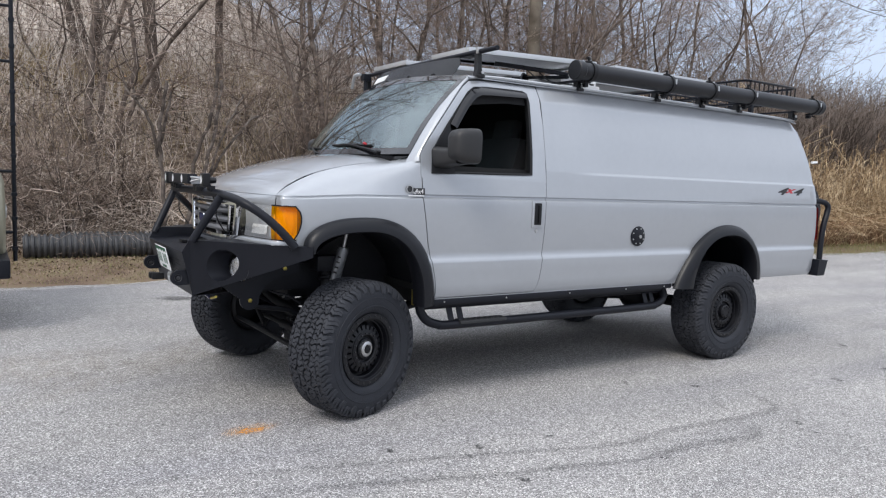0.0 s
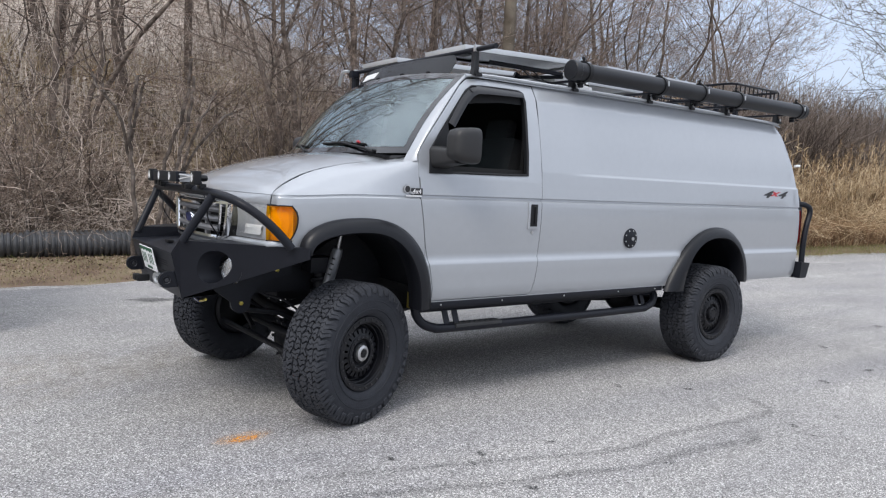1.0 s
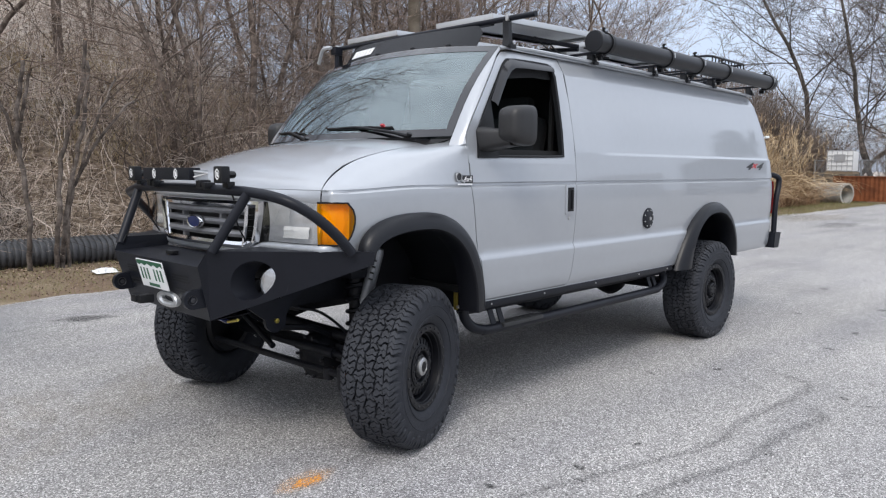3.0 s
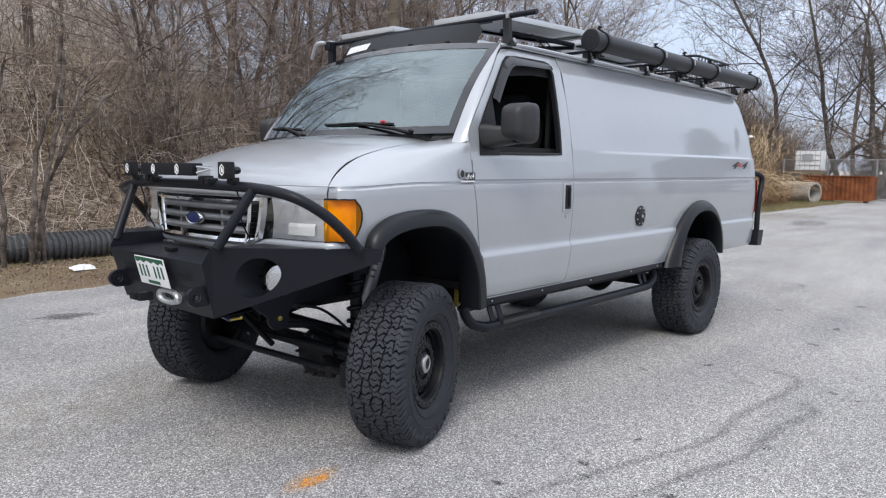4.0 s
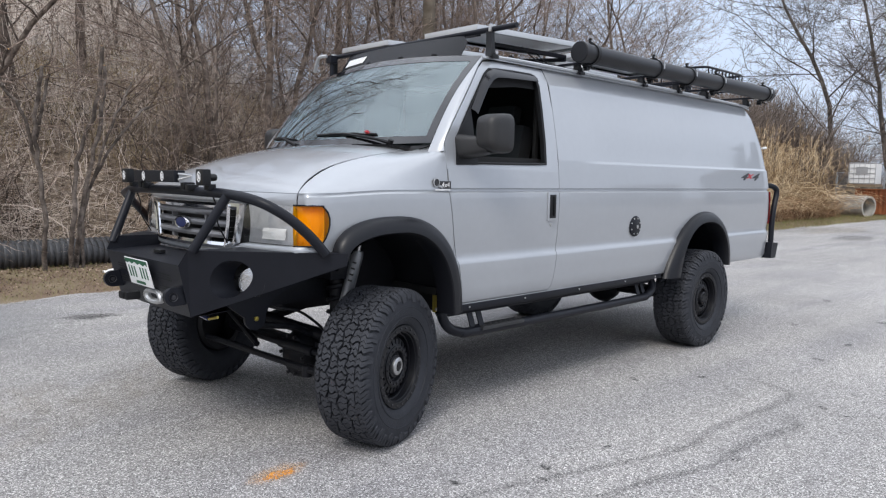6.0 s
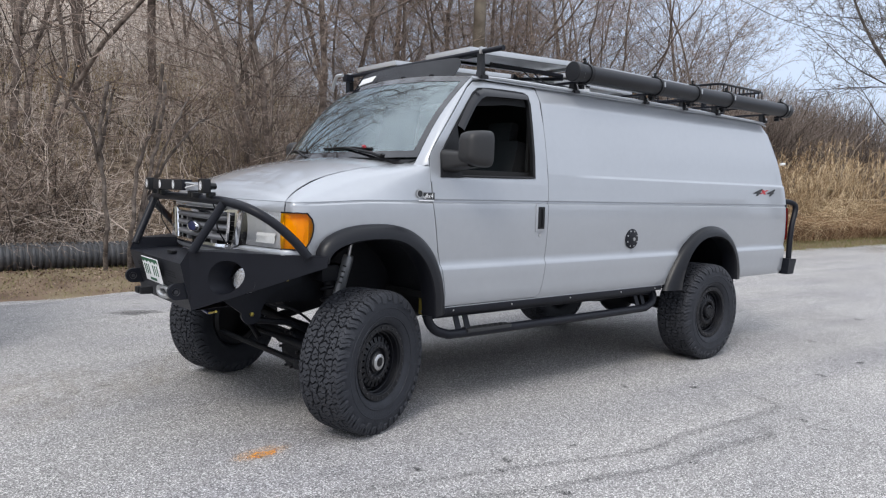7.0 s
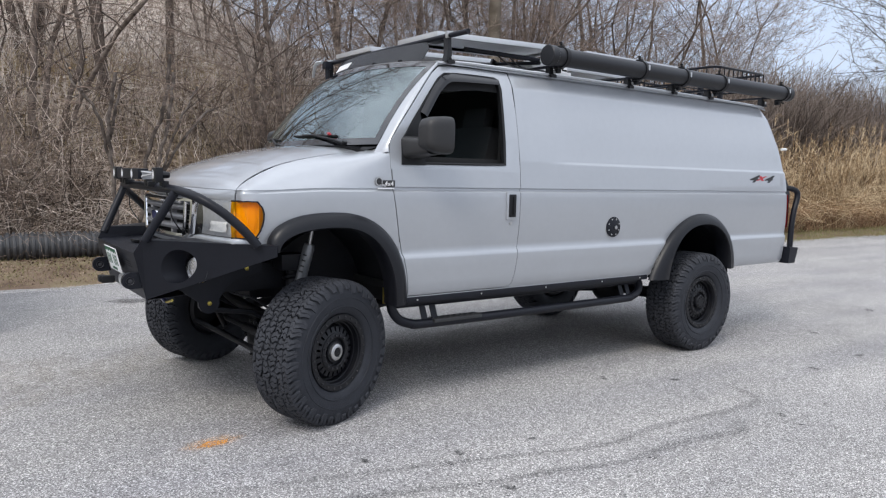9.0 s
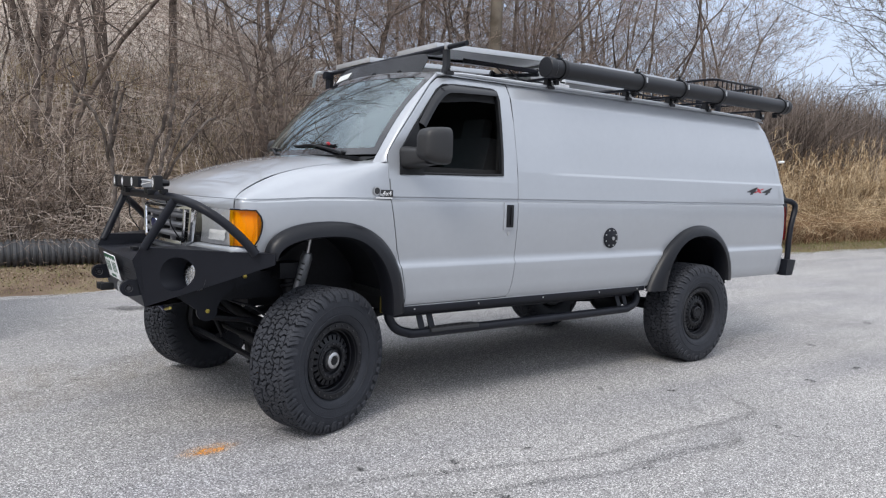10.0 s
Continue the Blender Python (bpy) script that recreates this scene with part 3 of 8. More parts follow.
ysw = list(np.linspace(-0.80, 0.80, 25))
G().grid([[screen(y, t) for y in ysw] for t in np.linspace(0.0, 1.0, 13)]).part("windscreen", GLASS, van, "wide laminated windscreen reflecting sky and branches").visible_shadow = False
g = G()
for ta, tb in ((0.0, 0.07), (0.925, 1.0)):
    g.grid([[screen(y, t, 0.002) for y in ysw] for t in np.linspace(ta, tb, 3)])
for a, b in ((-0.80, -0.755), (0.745, 0.80)):
    g.grid([[screen(y, t, 0.002) for y in np.linspace(a, b, 3)] for t in np.linspace(0, 1, 13)])
for q in (-1, 1):
    g.grid([[screen(q * lerp(0.80 - 0.16 * (1 - math.sin(k * math.pi / 16)), 0.80, v), lerp(0.13 * (1 - math.cos(k * math.pi / 16)), 0.0, v) if v < 1 else 0.13 * (1 - math.cos(k * math.pi / 16)), 0.0025) for k in range(9)] for v in (0, 0.5, 1.0)])
g.part("windscreen_border", TINT, van)
for s in (-1, 1):
    rows = []
    for t in np.linspace(-0.10, 1, 15):
        a = Vector(screen(s * 0.80, t))
        zz = lerp(1.655, 2.172, t)
        xx = interp(zz, [1.60, 1.655, 1.765, 1.89, 2.015, 2.115, 2.172], [0.352, 0.352, 0.432, 0.532, 0.632, 0.722, 0.80])
        b = Vector((xx, s * (half_width(xx, zz) - 0.002), zz))
        c = (a + b) / 2 + Vector((-0.002, s * 0.006, 0.001))
        rows.append([a + Vector((0.02, 0, -0.01)), a, a.lerp(c, 0.5) + Vector((0.0, 0, 0.0)), c, c.lerp(b, 0.6) + Vector((-0.002, s * 0.004, 0.001)), b, b + Vector((0.02, -s * 0.03, 0))])
    G().grid(rows).part("windscreen_pillar", PAINT, van, angle=60)

# bonnet, wing tops and nose
def hood_edge_z(x):
    return interp(x, [-0.53, -0.48, -0.44, -0.39, -0.30, -0.21, 0.0, 0.24, 0.30, 0.36], [1.365, 1.385, 1.41, 1.44, 1.487, 1.520, 1.558, 1.592, 1.606, 1.628])


def nose_x(y):
    """The nose in plan, at the lamps."""
    return interp(abs(y), [0, 0.3, 0.57, 0.75, 0.90, 0.945, 0.968], [-0.69, -0.68, -0.65, -0.622, -0.575, -0.525, -0.45])


def wing_corner(t):
    """The rounded corner of the wing in plan, from the headlamp to the wing's side."""
    u = 1 - t
    return (u * u * -0.570 + 2 * u * t * -0.5445 + t * t * -0.456, u * u * 0.882 + 2 * u * t * 0.9627 + t * t * 0.9705)


def corner_y(x):
    return interp(x, [wing_corner(k / 12)[0] for k in range(13)], [wing_corner(k / 12)[1] for k in range(13)])


def hood_half(t):
    """Half the bonnet's width, from its front corner back."""
    return interp(t, [0, 0.04, 0.1, 0.18, 0.28, 0.4, 1], [0.882, 0.866, 0.838, 0.805, 0.775, 0.755, 0.75])


def lip_x(y):
    """The bonnet's front lip in plan, running on round the wing's corner."""
    y = abs(y)
    if y <= 0.882:
        return nose_x(y) + 0.050 - 0.022 * (y / 0.882) ** 3
    return interp(y, [wing_corner(k / 12)[1] for k in range(13)], [wing_corner(k / 12)[0] for k in range(13)]) + 0.018 * (1 - smooth01((y - 0.882) / 0.06))


def nose_z(x, y, edge):
    """One smooth crown over bonnet and wings: it springs from the waist crease and falls to the lip."""
    x0 = lip_x(y)
    q = min(1.0, max(0.0, (x - x0) / (0.24 - x0)))
    rise = interp(q, [0, 0.008, 0.02, 0.04, 0.07, 0.11, 0.16, 0.22, 0.30, 0.42, 0.6, 0.8, 1.0], [0, 0.018, 0.036, 0.056, 0.075, 0.094, 0.114, 0.135, 0.160, 0.190, 0.224, 0.255, 0.280])
    k = min(1.0, abs(y) / edge)
    soft = 0.90 * max(0.0, 1 - k ** 2.6) ** 0.56 + 0.10 * (1 - k * k)
    full = 0.86 * max(0.0, 1 - k ** 5.0) ** 0.45 + 0.14 * (1 - k * k)
    return 1.384 + rise * lerp(soft, full, 0.62 + 0.13 * smooth01((x + 0.25) / 0.5))


def wing_edge(x):
    return half_width(x, 1.39) if x > -0.456 else corner_y(x) - 0.0102


def hood(y, t):
    yy = y * hood_half(t) / 0.75
    x0, x1 = lip_x(yy), 0.10 + 0.16 * (abs(y) / 0.75) ** 2
    x = lerp(x0, x1, t)
    return (x, yy, nose_z(x, yy, max(wing_edge(x), 0.90)))


ts = [0, 0.008, 0.018, 0.03, 0.045, 0.065, 0.1, 0.15, 0.2, 0.28, 0.36, 0.45, 0.55, 0.65, 0.75, 0.85, 0.93, 1.0]
rows = [[(p[0] + 0.010, p[1], p[2] - 0.016) for p in (hood(y, 0) for y in np.linspace(-0.7485, 0.7485, 33))]]
rows += [[hood(y, t) for y in np.linspace(-0.7485, 0.7485, 33)] for t in ts]
G().grid(rows).part("bonnet", PAINT, van, thick=0.004, angle=50)
for s in (-1, 1):
    rows = []
    for x in [-0.555, -0.54, -0.52, -0.50, -0.47, -0.44, -0.40, -0.35, -0.30, -0.24, -0.16, -0.08, 0.0, 0.1, 0.2, 0.28, 0.33, 0.357]:
        xh = lerp(-0.551, 0.26, (x + 0.555) / 0.815) if x < 0.26 else x
        zh = hood(0.7499, min(1, (x + 0.555) / 0.815))[2] if x < 0.26 else hood_edge_z(x) + 0.004
        zh = max(zh, 1.372)
        ye = wing_edge(x)
        yh, row = hood_half(min(1, (x + 0.555) / 0.815)) + 0.0003 + 0.10 * smooth01((x - 0.2) / 0.15), []
        # a convex shoulder: steep off the crease, running out flat into the bonnet
        k = smooth01((x + 0.54) / 0.17)
        rear = smooth01((x + 0.15) / 0.48)
        a0, a1, wgt = radians(lerp(60, 87.5, rear)), radians(lerp(17, 6, rear)), lerp(1.0, 4.2, rear)
        run, up = ye - yh, zh - 1.384
        q = (up - run * math.tan(a1)) / (math.sin(a0) - math.cos(a0) * math.tan(a1))
        q = min(max(q, 0.25 * up), 0.97 * up / math.sin(a0))
        cy, cz = ye - q * math.cos(a0), 1.384 + q * math.sin(a0)
        for t in np.linspace(0, 1, 19):
            # the front corner belongs to the nose's one crown
            u = t * t
            xn, yn = lerp(x, xh, u), lerp(ye, yh, u)
            zn = nose_z(xn, yn, max(ye, yn)) + (zh - nose_z(xh, yh, max(ye, yh))) * u if t > 0 else 1.384
            w0, w1, w2 = (1 - t) ** 2, 2 * t * (1 - t) * wgt, t * t
            yd = (w0 * ye + w1 * cy + w2 * yh) / (w0 + w1 + w2)
            zd = (w0 * 1.384 + w1 * cz + w2 * zh) / (w0 + w1 + w2)
            xd = lerp(x, xh, u)
            if x > 0.2:
                xd = lerp(xd, front_door_edge(zd) - 0.005 - (0.357 - x), smooth01((x - 0.2) / 0.10) * (1 - smooth01((t - 0.6) / 0.3)))
            row.append((lerp(xn, xd, k), s * lerp(yn, yd, k), lerp(zn, zd, k)))
        rows.append(row)
    G().grid(rows).part("wing_top", PAINT, van, thick=0.004, angle=78)
# cowl with louvres between bonnet and glass
g = G()
g.grid([[Vector(hood(y * 0.745 / 0.86 if abs(y) <= 0.86 else y, 1.0)) * (1 - t) + Vector(screen(y * 0.93, 0.0)) * t + Vector((0.0, 0, -0.012)) for y in np.linspace(-0.86, 0.86, 25)] for t in (0, 0.3, 0.7, 1.0)])
cowl = g.part("cowl", PLASTIC, van)
for s in (-1, 1):
    for i in range(22):
        y = s * (0.42 + 0.018 * i)
        a, b = Vector(hood(y * 0.745 / 0.86, 1.0)), Vector(screen(y * 0.93, 0.0))
        G().box(a.lerp(b, 0.5) + Vector((0, 0, -0.004)), ((b - a).length * 0.8, 0.006, 0.012)).part("louvre", PLASTIC, cowl)

# nose below the bonnet: header, valance, headlamps, grille
def header_top(y):
    return nose_x(y) + 0.048 - 0.022 * min(1, abs(y) / 0.88) ** 3


G().grid([[(lerp(nose_x(y) + 0.020, header_top(y), t), y, z) for y in np.linspace(-0.880, 0.880, 41)] for t, z in ((0.3, 1.300), (0, 1.308), (0.02, 1.325), (0.2, 1.350), (0.6, 1.370), (1.0, 1.381))]).part("nose_header", PAINT, van, thick=0.004, angle=60)
G().grid([[(nose_x(y) + dx - 0.022 * (1 - smooth01((abs(y) - 0.44) / 0.10)), y, z - 0.030 * (1 - smooth01((abs(y) - 0.44) / 0.10))) for y in np.linspace(-0.965, 0.965, 61)]
          for z, dx in ((1.050, 0.03), (1.054, 0.006), (1.075, -0.010), (1.096, -0.006), (1.103, 0.004), (1.103, 0.03))]).part("nose_valance", PAINT, van, angle=50)
for s in (-1, 1):
    # narrow strips of the wing over the corner lamp, with the waist crease running on round
    rows = []
    for t, z in ((0, 1.306), (0.02, 1.325), (0.2, 1.350), (0.5, 1.3655), (0.7, 1.373), (1.0, 1.3835)):
        row = []
        for i in range(15):
            x, y = wing_corner(i / 14)
            xb, yb = wing_corner(min(1.0, i / 14 + 0.02))
            xa, ya = wing_corner(max(0.0, i / 14 - 0.02))
            n = Vector((ya - yb, xb - xa)).normalized()
            k = smooth01(i / 7)
            dip = (1.0 - half_width(0.3, z)) * smooth01(i / 14)
            row.append((x - n.x * dip + lerp(lerp(0.016, 0.022, t), 0.0, k), s * (y - n.y * dip), z))
        rows.append(row)
    G().grid(rows).part("wing_nose", PAINT, van, thick=0.004, angle=24)
# the bonnet's lip and the wing's crease dip a little towards the lamps
for ob in van.children:
    if ob.name.split(".")[0] in ("front_wing", "wing_top", "bonnet", "nose_header", "wing_nose"):
        for v in ob.data.vertices:
            v.co.z -= 0.019 * smooth01((-0.02 - v.co.x) / 0.5) * min(1, max(0, (v.co.z - 1.308) / 0.055))

# lamps and grille
Y0 = -0.02  # the front gear's middle


def shell_strip(z0, z1, y0, y1, dx, n=10, rows=6, bow=0.012):
    return [[(nose_x(y) + dx - bow * math.sin(math.pi * k / (rows - 1)), y, lerp(z0, z1, k / (rows - 1))) for y in np.linspace(y0, y1, n)] for k in range(rows)]


for s in (-1, 1):
    # clear headlamp: reflector bowl behind a lens
    lamp = G().grid(shell_strip(1.106, 1.304, s * 0.542, s * 0.878, 0.022, bow=-0.010)).part("headlamp", CHROME_SOFT, van, "clear headlamp beside an amber corner lamp")
    G().grid(shell_strip(1.106, 1.304, s * 0.542, s * 0.876, 0.0)).part("lens", LENS, lamp, "clear moulded lens").visible_shadow = False
    # white patch low behind the lens: the bowl's bright reflection put in as colour
    ys = np.linspace(0.66, 0.82, 7)
    G().grid([[(nose_x(y) + 0.012 + dx, s * y, z) for y in ys] for z, dx in ((1.130, -0.002), (1.150, 0.006), (1.168, 0.002), (1.186, 0.010))]).part("reflector", LAMP_WHITE, lamp, angle=35)
    # amber corner lamp, wrapping round to the wing
    rows = []
    for k in range(7):
        z = lerp(1.104, 1.306, k / 6)
        row = []
        for t in np.linspace(0, (0.76, 0.89, 0.965, 1.0, 1.0, 0.95, 0.80)[k], 10):
            a = Vector((-0.578, 0.880, z)).lerp(Vector((-0.520, 0.950, z)), min(1, t * 2)) if t < 0.5 else Vector((-0.520, 0.950, z)).lerp(Vector((-0.430, 0.981, z)), t * 2 - 1)
            cut = 0.012 * max(0, t - 0.6) / 0.4
            zz = lerp(1.104 + 1.2 * cut, 1.306 - 0.3 * cut, k / 6)
            row.append((a.x - 0.006 * math.sin(math.pi * k / 6), s * (a.y + 0.004 * math.sin(math.pi * k / 6)), zz))
        rows.append(row)
    corner = G().grid(rows).part("corner_lamp", AMBER, van, "amber corner lamp")
    corner.visible_shadow = False
    facets = [[(x + 0.022 + 0.006 * ((i + k) % 2), s * (abs(y) - 0.018 - 0.004 * (i % 2)), z) for i, (x, y, z) in enumerate(r)] for k, r in enumerate(rows)]
    G().grid(facets).part("reflector", LAMP_WHITE, corner, "faceted reflector", angle=5)
    rim = [rows[0][i] for i in range(10)] + [rows[k][9] for k in range(1, 7)] + [rows[6][i] for i in range(8, -1, -1)]
    G().tube(rim, 0.0045, 6).part("lamp_gasket", PLASTIC, corner)
    # near-black sheet in place of the shade behind the lamps
    G().grid([[(nose_x(y) + 0.07, y, z) for y in np.linspace(s * 0.55, s * 0.925, 8)] for z in (1.0, 1.35)]).part("lamp_shade_sheet", DARK, van)



def gp(y, z, dx=0.0):
    return Vector((nose_x(y) - 0.018 + dx - 0.02 * (1 - (y / 0.56) ** 2), y, z))


outer_rim = [gp(y, 1.305) for y in np.linspace(-0.538, 0.538, 15)] + [gp(0.535, 1.25), gp(0.520, 1.17), gp(0.50, 1.10), gp(0.46, 1.068)] + \
    [gp(y, 1.06) for y in np.linspace(0.42, -0.42, 11)] + [gp(-0.46, 1.068), gp(-0.50, 1.10), gp(-0.520, 1.17), gp(-0.535, 1.25), gp(-0.538, 1.305)]
def rim_band(path, w, d):
    """A flat chrome band with a rounded face, lying inwards of a closed path."""
    c = Vector((0, 0, 1.182))
    rows = [[], [], [], [], []]
    for p in path:
        q = Vector((0, c.y - p.y, c.z - p.z))
        q = Vector((0, math.copysign(min(abs(q.y), w * 1.0), q.y) if abs(p.y) > 0.40 else 0.0, math.copysign(min(abs(q.z), w), q.z) if not 1.09 < p.z < 1.29 else 0.0))
        for r, (t, dx) in zip(rows, ((0.0, 0.02), (0.05, -d * 0.6), (0.5, -d), (0.95, -d * 0.5), (1.0, 0.025))):
            r.append(p + q * t + Vector((dx, 0, 0)))
    return G().grid(rows)


grille_ob = rim_band(outer_rim, 0.036, 0.014).part("grille", CHROME, van, "chrome-rimmed grille with grey bars")
for s in (-1, 1):
    G().tube([gp(s * 0.445, 1.295), gp(s * 0.436, 1.2), gp(s * 0.412, 1.072)], 0.012, 8).part("chrome_upright", CHROME, grille_ob)
for z in (1.248, 1.190, 1.132):
    w = interp(z, [1.06, 1.3], [0.41, 0.443])
    G().grid([[gp(y, z + dz, dx) for y in np.linspace(-w, w, 15)] for dz, dx in ((0.017, 0.045), (0.018, 0.014), (0.013, 0.002), (0.0, -0.004), (-0.013, 0.002), (-0.018, 0.014), (-0.017, 0.045))]).part("grille_bar", GRILLE_GREY, grille_ob)
for y in (-0.21, 0.21):
    G().grid([[gp(y + dy, z, 0.01 + dx) for z in np.linspace(1.065, 1.295, 5)] for dy, dx in ((-0.010, 0.03), (-0.009, 0), (0.009, 0), (0.010, 0.03))]).part("grille_post", GRILLE_GREY, grille_ob)
G().lathe([(0.001, -0.020), (0.05, -0.018), (0.056, -0.010), (0.058, 0.0)], Matrix.Translation(gp(0, 1.182, -0.006)) @ pose(0, 0, 0, 0, 0, -90) @ Matrix.Diagonal((1.3, 1, 0.55, 1)), 28).part("emblem", BLUE, grille_ob, "plain dark blue oval emblem")
G().lathe([(0.050, -0.020), (0.057, -0.022), (0.062, -0.012), (0.062, 0.0)], Matrix.Translation(gp(0, 1.182, -0.005)) @ pose(0, 0, 0, 0, 0, -90) @ Matrix.Diagonal((1.3, 1, 0.58, 1)), 28).part("emblem_rim", CHROME, grille_ob)
# near-black sheet in place of the shaded depth behind the bars
G().grid([[(nose_x(y) + 0.05, y, z) for y in np.linspace(-0.57, 0.57, 9)] for z in (1.03, 1.34)]).part("grille_shade_sheet", DARK, van)

# ---- steel winch bumper ----
def wing_pt(s, t, v):
    """On the bumper's side plate: t from its front corner to its tip, v from foot to top."""
    top = (Vector((-0.955, 0.505, 1.078)), Vector((-0.6775, 0.785, 1.076)), Vector((-0.40, 1.064, 1.075)))
    foot = (Vector((-0.927, 0.458, 0.732)), Vector((-0.6635, 0.759, 0.872)), Vector((-0.40, 1.060, 1.015)))
    k, i = (t / 0.5, 0) if t < 0.5 else (t / 0.5 - 1, 1)
    p = foot[i].lerp(foot[i + 1], k).lerp(top[i].lerp(top[i + 1], k), v)
    return Vector((p.x, s * p.y + Y0, p.z))


bump = G()
F = [(-0.925, 0.46, 0.732), (-0.995, 0.485, 1.003)]
bump.grid([[(x, k * y + Y0, z) for k in np.linspace(-1, 1, 7)] for x, y, z in F])
# shelf behind the lip, and the raised ends of it
bump.grid([[(-0.995, k * 0.485 + Y0, 1.003) for k in np.linspace(-1, 1, 7)], [(-0.75, k * 0.50 + Y0, 1.012) for k in np.linspace(-1, 1, 7)], [(-0.68, k * 0.50 + Y0, 1.012) for k in np.linspace(-1, 1, 7)]])
for s in (-1, 1):
    # side plates round the fog lamp's hole
    c = Vector((0.27, 0.475))
    ring_o, ring_i = [], []
    angles = sorted([2 * math.pi * i / 40 + 0.01 for i in range(40)] + [math.atan2(v - c.y, t - c.x) % (2 * math.pi) for t in (0, 1) for v in (0, 1)])
    n = len(angles)
    for a in angles:
        dx, dz = math.cos(a), math.sin(a)
        # the square ray hit on the plate's border in (t, v)
        ht = ((1 - c.x) if dx > 0 else c.x) / max(1e-6, abs(dx))
        hv = ((1 - c.y) if dz > 0 else c.y) / max(1e-6, abs(dz))
        k = min(ht, hv)
        ring_o.append(wing_pt(s, c.x + dx * k, c.y + dz * k))
        ring_i.append(wing_pt(s, c.x + dx * 0.136, c.y + dz * 0.350))
    rows = [[o.lerp(q, k) for o, q in zip(ring_o, ring_i)] for k in (0, 0.4, 0.8, 1.0)]
    back = [q + Vector((0.13, 0, 0)) for q in ring_i]
    bump.grid(rows + [back], closed=True)
    # top plate of the wing and the slanted step down to the shelf
    tops = [wing_pt(s, t, 1) for t in np.linspace(0, 1, 8)]
    inner_y = [0.50, 0.53, 0.60, 0.68, 0.76, 0.84, 0.90, 0.96]
    bump.grid([tops, [Vector((min(-0.36, p.x + 0.30 - 0.03 * i), s * (q) + Y0, p.z)) for i, (p, q) in enumerate(zip(tops, inner_y))]])
    a, b = Vector((-0.995, s * 0.485 + Y0, 1.003)), Vector((-0.68, s * 0.50 + Y0, 1.012))
    bump.add([a, tops[0], Vector((-0.655, s * 0.50 + Y0, 1.078)), b], [(0, 1, 2, 3)])
    bump.add([a, tops[0], wing_pt(s, 0, 0), Vector((-0.925, s * 0.46 + Y0, 0.732))], [(0, 1, 2, 3)])
# underside return
bump.grid([[(-0.925, k * 0.46 + Y0, 0.732) for k in (-1, 1)], [(-0.70, k * 0.46 + Y0, 0.745) for k in (-1, 1)]])
bumper = bump.part("front_bumper", BLACK, van, "black steel winch bumper with angled sides", angle=20, thick=0.006)
for s in (-1, 1):
    # fog lamp set back in its hole
    m = Matrix.Translation((-0.702, s * 0.682 + Y0, 0.918)) @ pose(0, 0, 0, 0, 0, -90 - s * 28)
    fog = G().lathe([(0.076, -0.012), (0.078, 0.0), (0.070, 0.05), (0.03, 0.08), (0.001, 0.08)], m, 28).part("fog_lamp", CHROME, bumper, "round fog lamp sunk in the bumper")
    G().lathe([(0.001, -0.014), (0.03, -0.013), (0.055, -0.010), (0.072, -0.006), (0.076, 0.002)], m, 28).part("fog_lens", FOG, fog)
    # recovery lugs: thick rounded plates with a pin hole
    ly = s * 0.41 - 0.048
    lug = [(-0.94, 0.80), (-1.00, 0.797)] + [(-1.005 + 0.046 * math.sin(a), 0.843 - 0.046 * math.cos(a)) for a in np.linspace(0.0, -math.pi, 11)] + [(-0.94, 0.89)]
    G().prism([(x, ly - 0.014, z) for x, z in lug], (0, 0.028, 0)).part("recovery_lug", BLACK, bumper)
    G().lathe([(0.019, -0.017), (0.022, -0.019), (0.022, 0.019), (0.019, 0.017)], Matrix.Translation((-1.008, ly, 0.843)), 16).lathe([(0.012, -0.021), (0.001, -0.022)], Matrix.Translation((-1.008, ly, 0.843)), 12).part("lug_pin", STEEL_DARK, bumper)
# perforated vents in the face: flat near-black hexagons painted for the shaded holes
vent = G()
for zc in (0.925, 0.855):
    for s in (-1, 1):
        for i in range(14):
            for j in range(3):
                y, z = s * (0.185 + 0.0125 * i) - 0.03 + 0.006 * (j % 2), zc + 0.014 * (j - 1)
                x = lerp(-0.925, -0.995, (z - 0.732) / 0.271) - 0.0045
                vent.add([(x, y + 0.0045 * math.cos(a), z + 0.0045 * math.sin(a)) for a in np.linspace(0, 2 * math.pi, 7)[:6]], [(0, 1, 2, 3, 4, 5)])
tagged(vent.part("vent_perforation", DARK, bumper), kind="stuff")
# hawse fairlead and rope hook
fl = []
for a in np.linspace(0, 2 * math.pi, 29)[:-1]:
    fl.append((0.112 * math.copysign(abs(math.cos(a)) ** 0.7, math.cos(a)), 0.040 * math.sin(a)))
fi = [(u * 0.62, v * 0.42) for u, v in fl]
fx = lambda z: lerp(-0.925, -0.995, (z - 0.732) / 0.271)
G().grid([[(fx(0.795) - d, u + Y0 - 0.085, 0.797 + v) for u, v in ring] for d, ring in ((0.0, fl), (0.022, fl), (0.03, [(u * 0.93, v * 0.9) for u, v in fl]), (0.03, [(u * 0.75, v * 0.6) for u, v in fl]), (0.02, fi), (-0.01, fi))], closed=True).part(
    "fairlead", ALU, bumper, "cast aluminium fairlead")
G().box((-1.03, Y0 + 0.02, 0.795), (0.075, 0.05, 0.045), bevel=0.012).box((-1.055, Y0 + 0.065, 0.795), (0.04, 0.07, 0.04), bevel=0.012).part("winch_hook", PLASTIC, bumper, "black rope hook")
G().box((-0.86, Y0 + 0.06, 1.02), (0.035, 0.085, 0.02), bevel=0.006).part("winch_clutch_cap", PLASTIC, bumper)
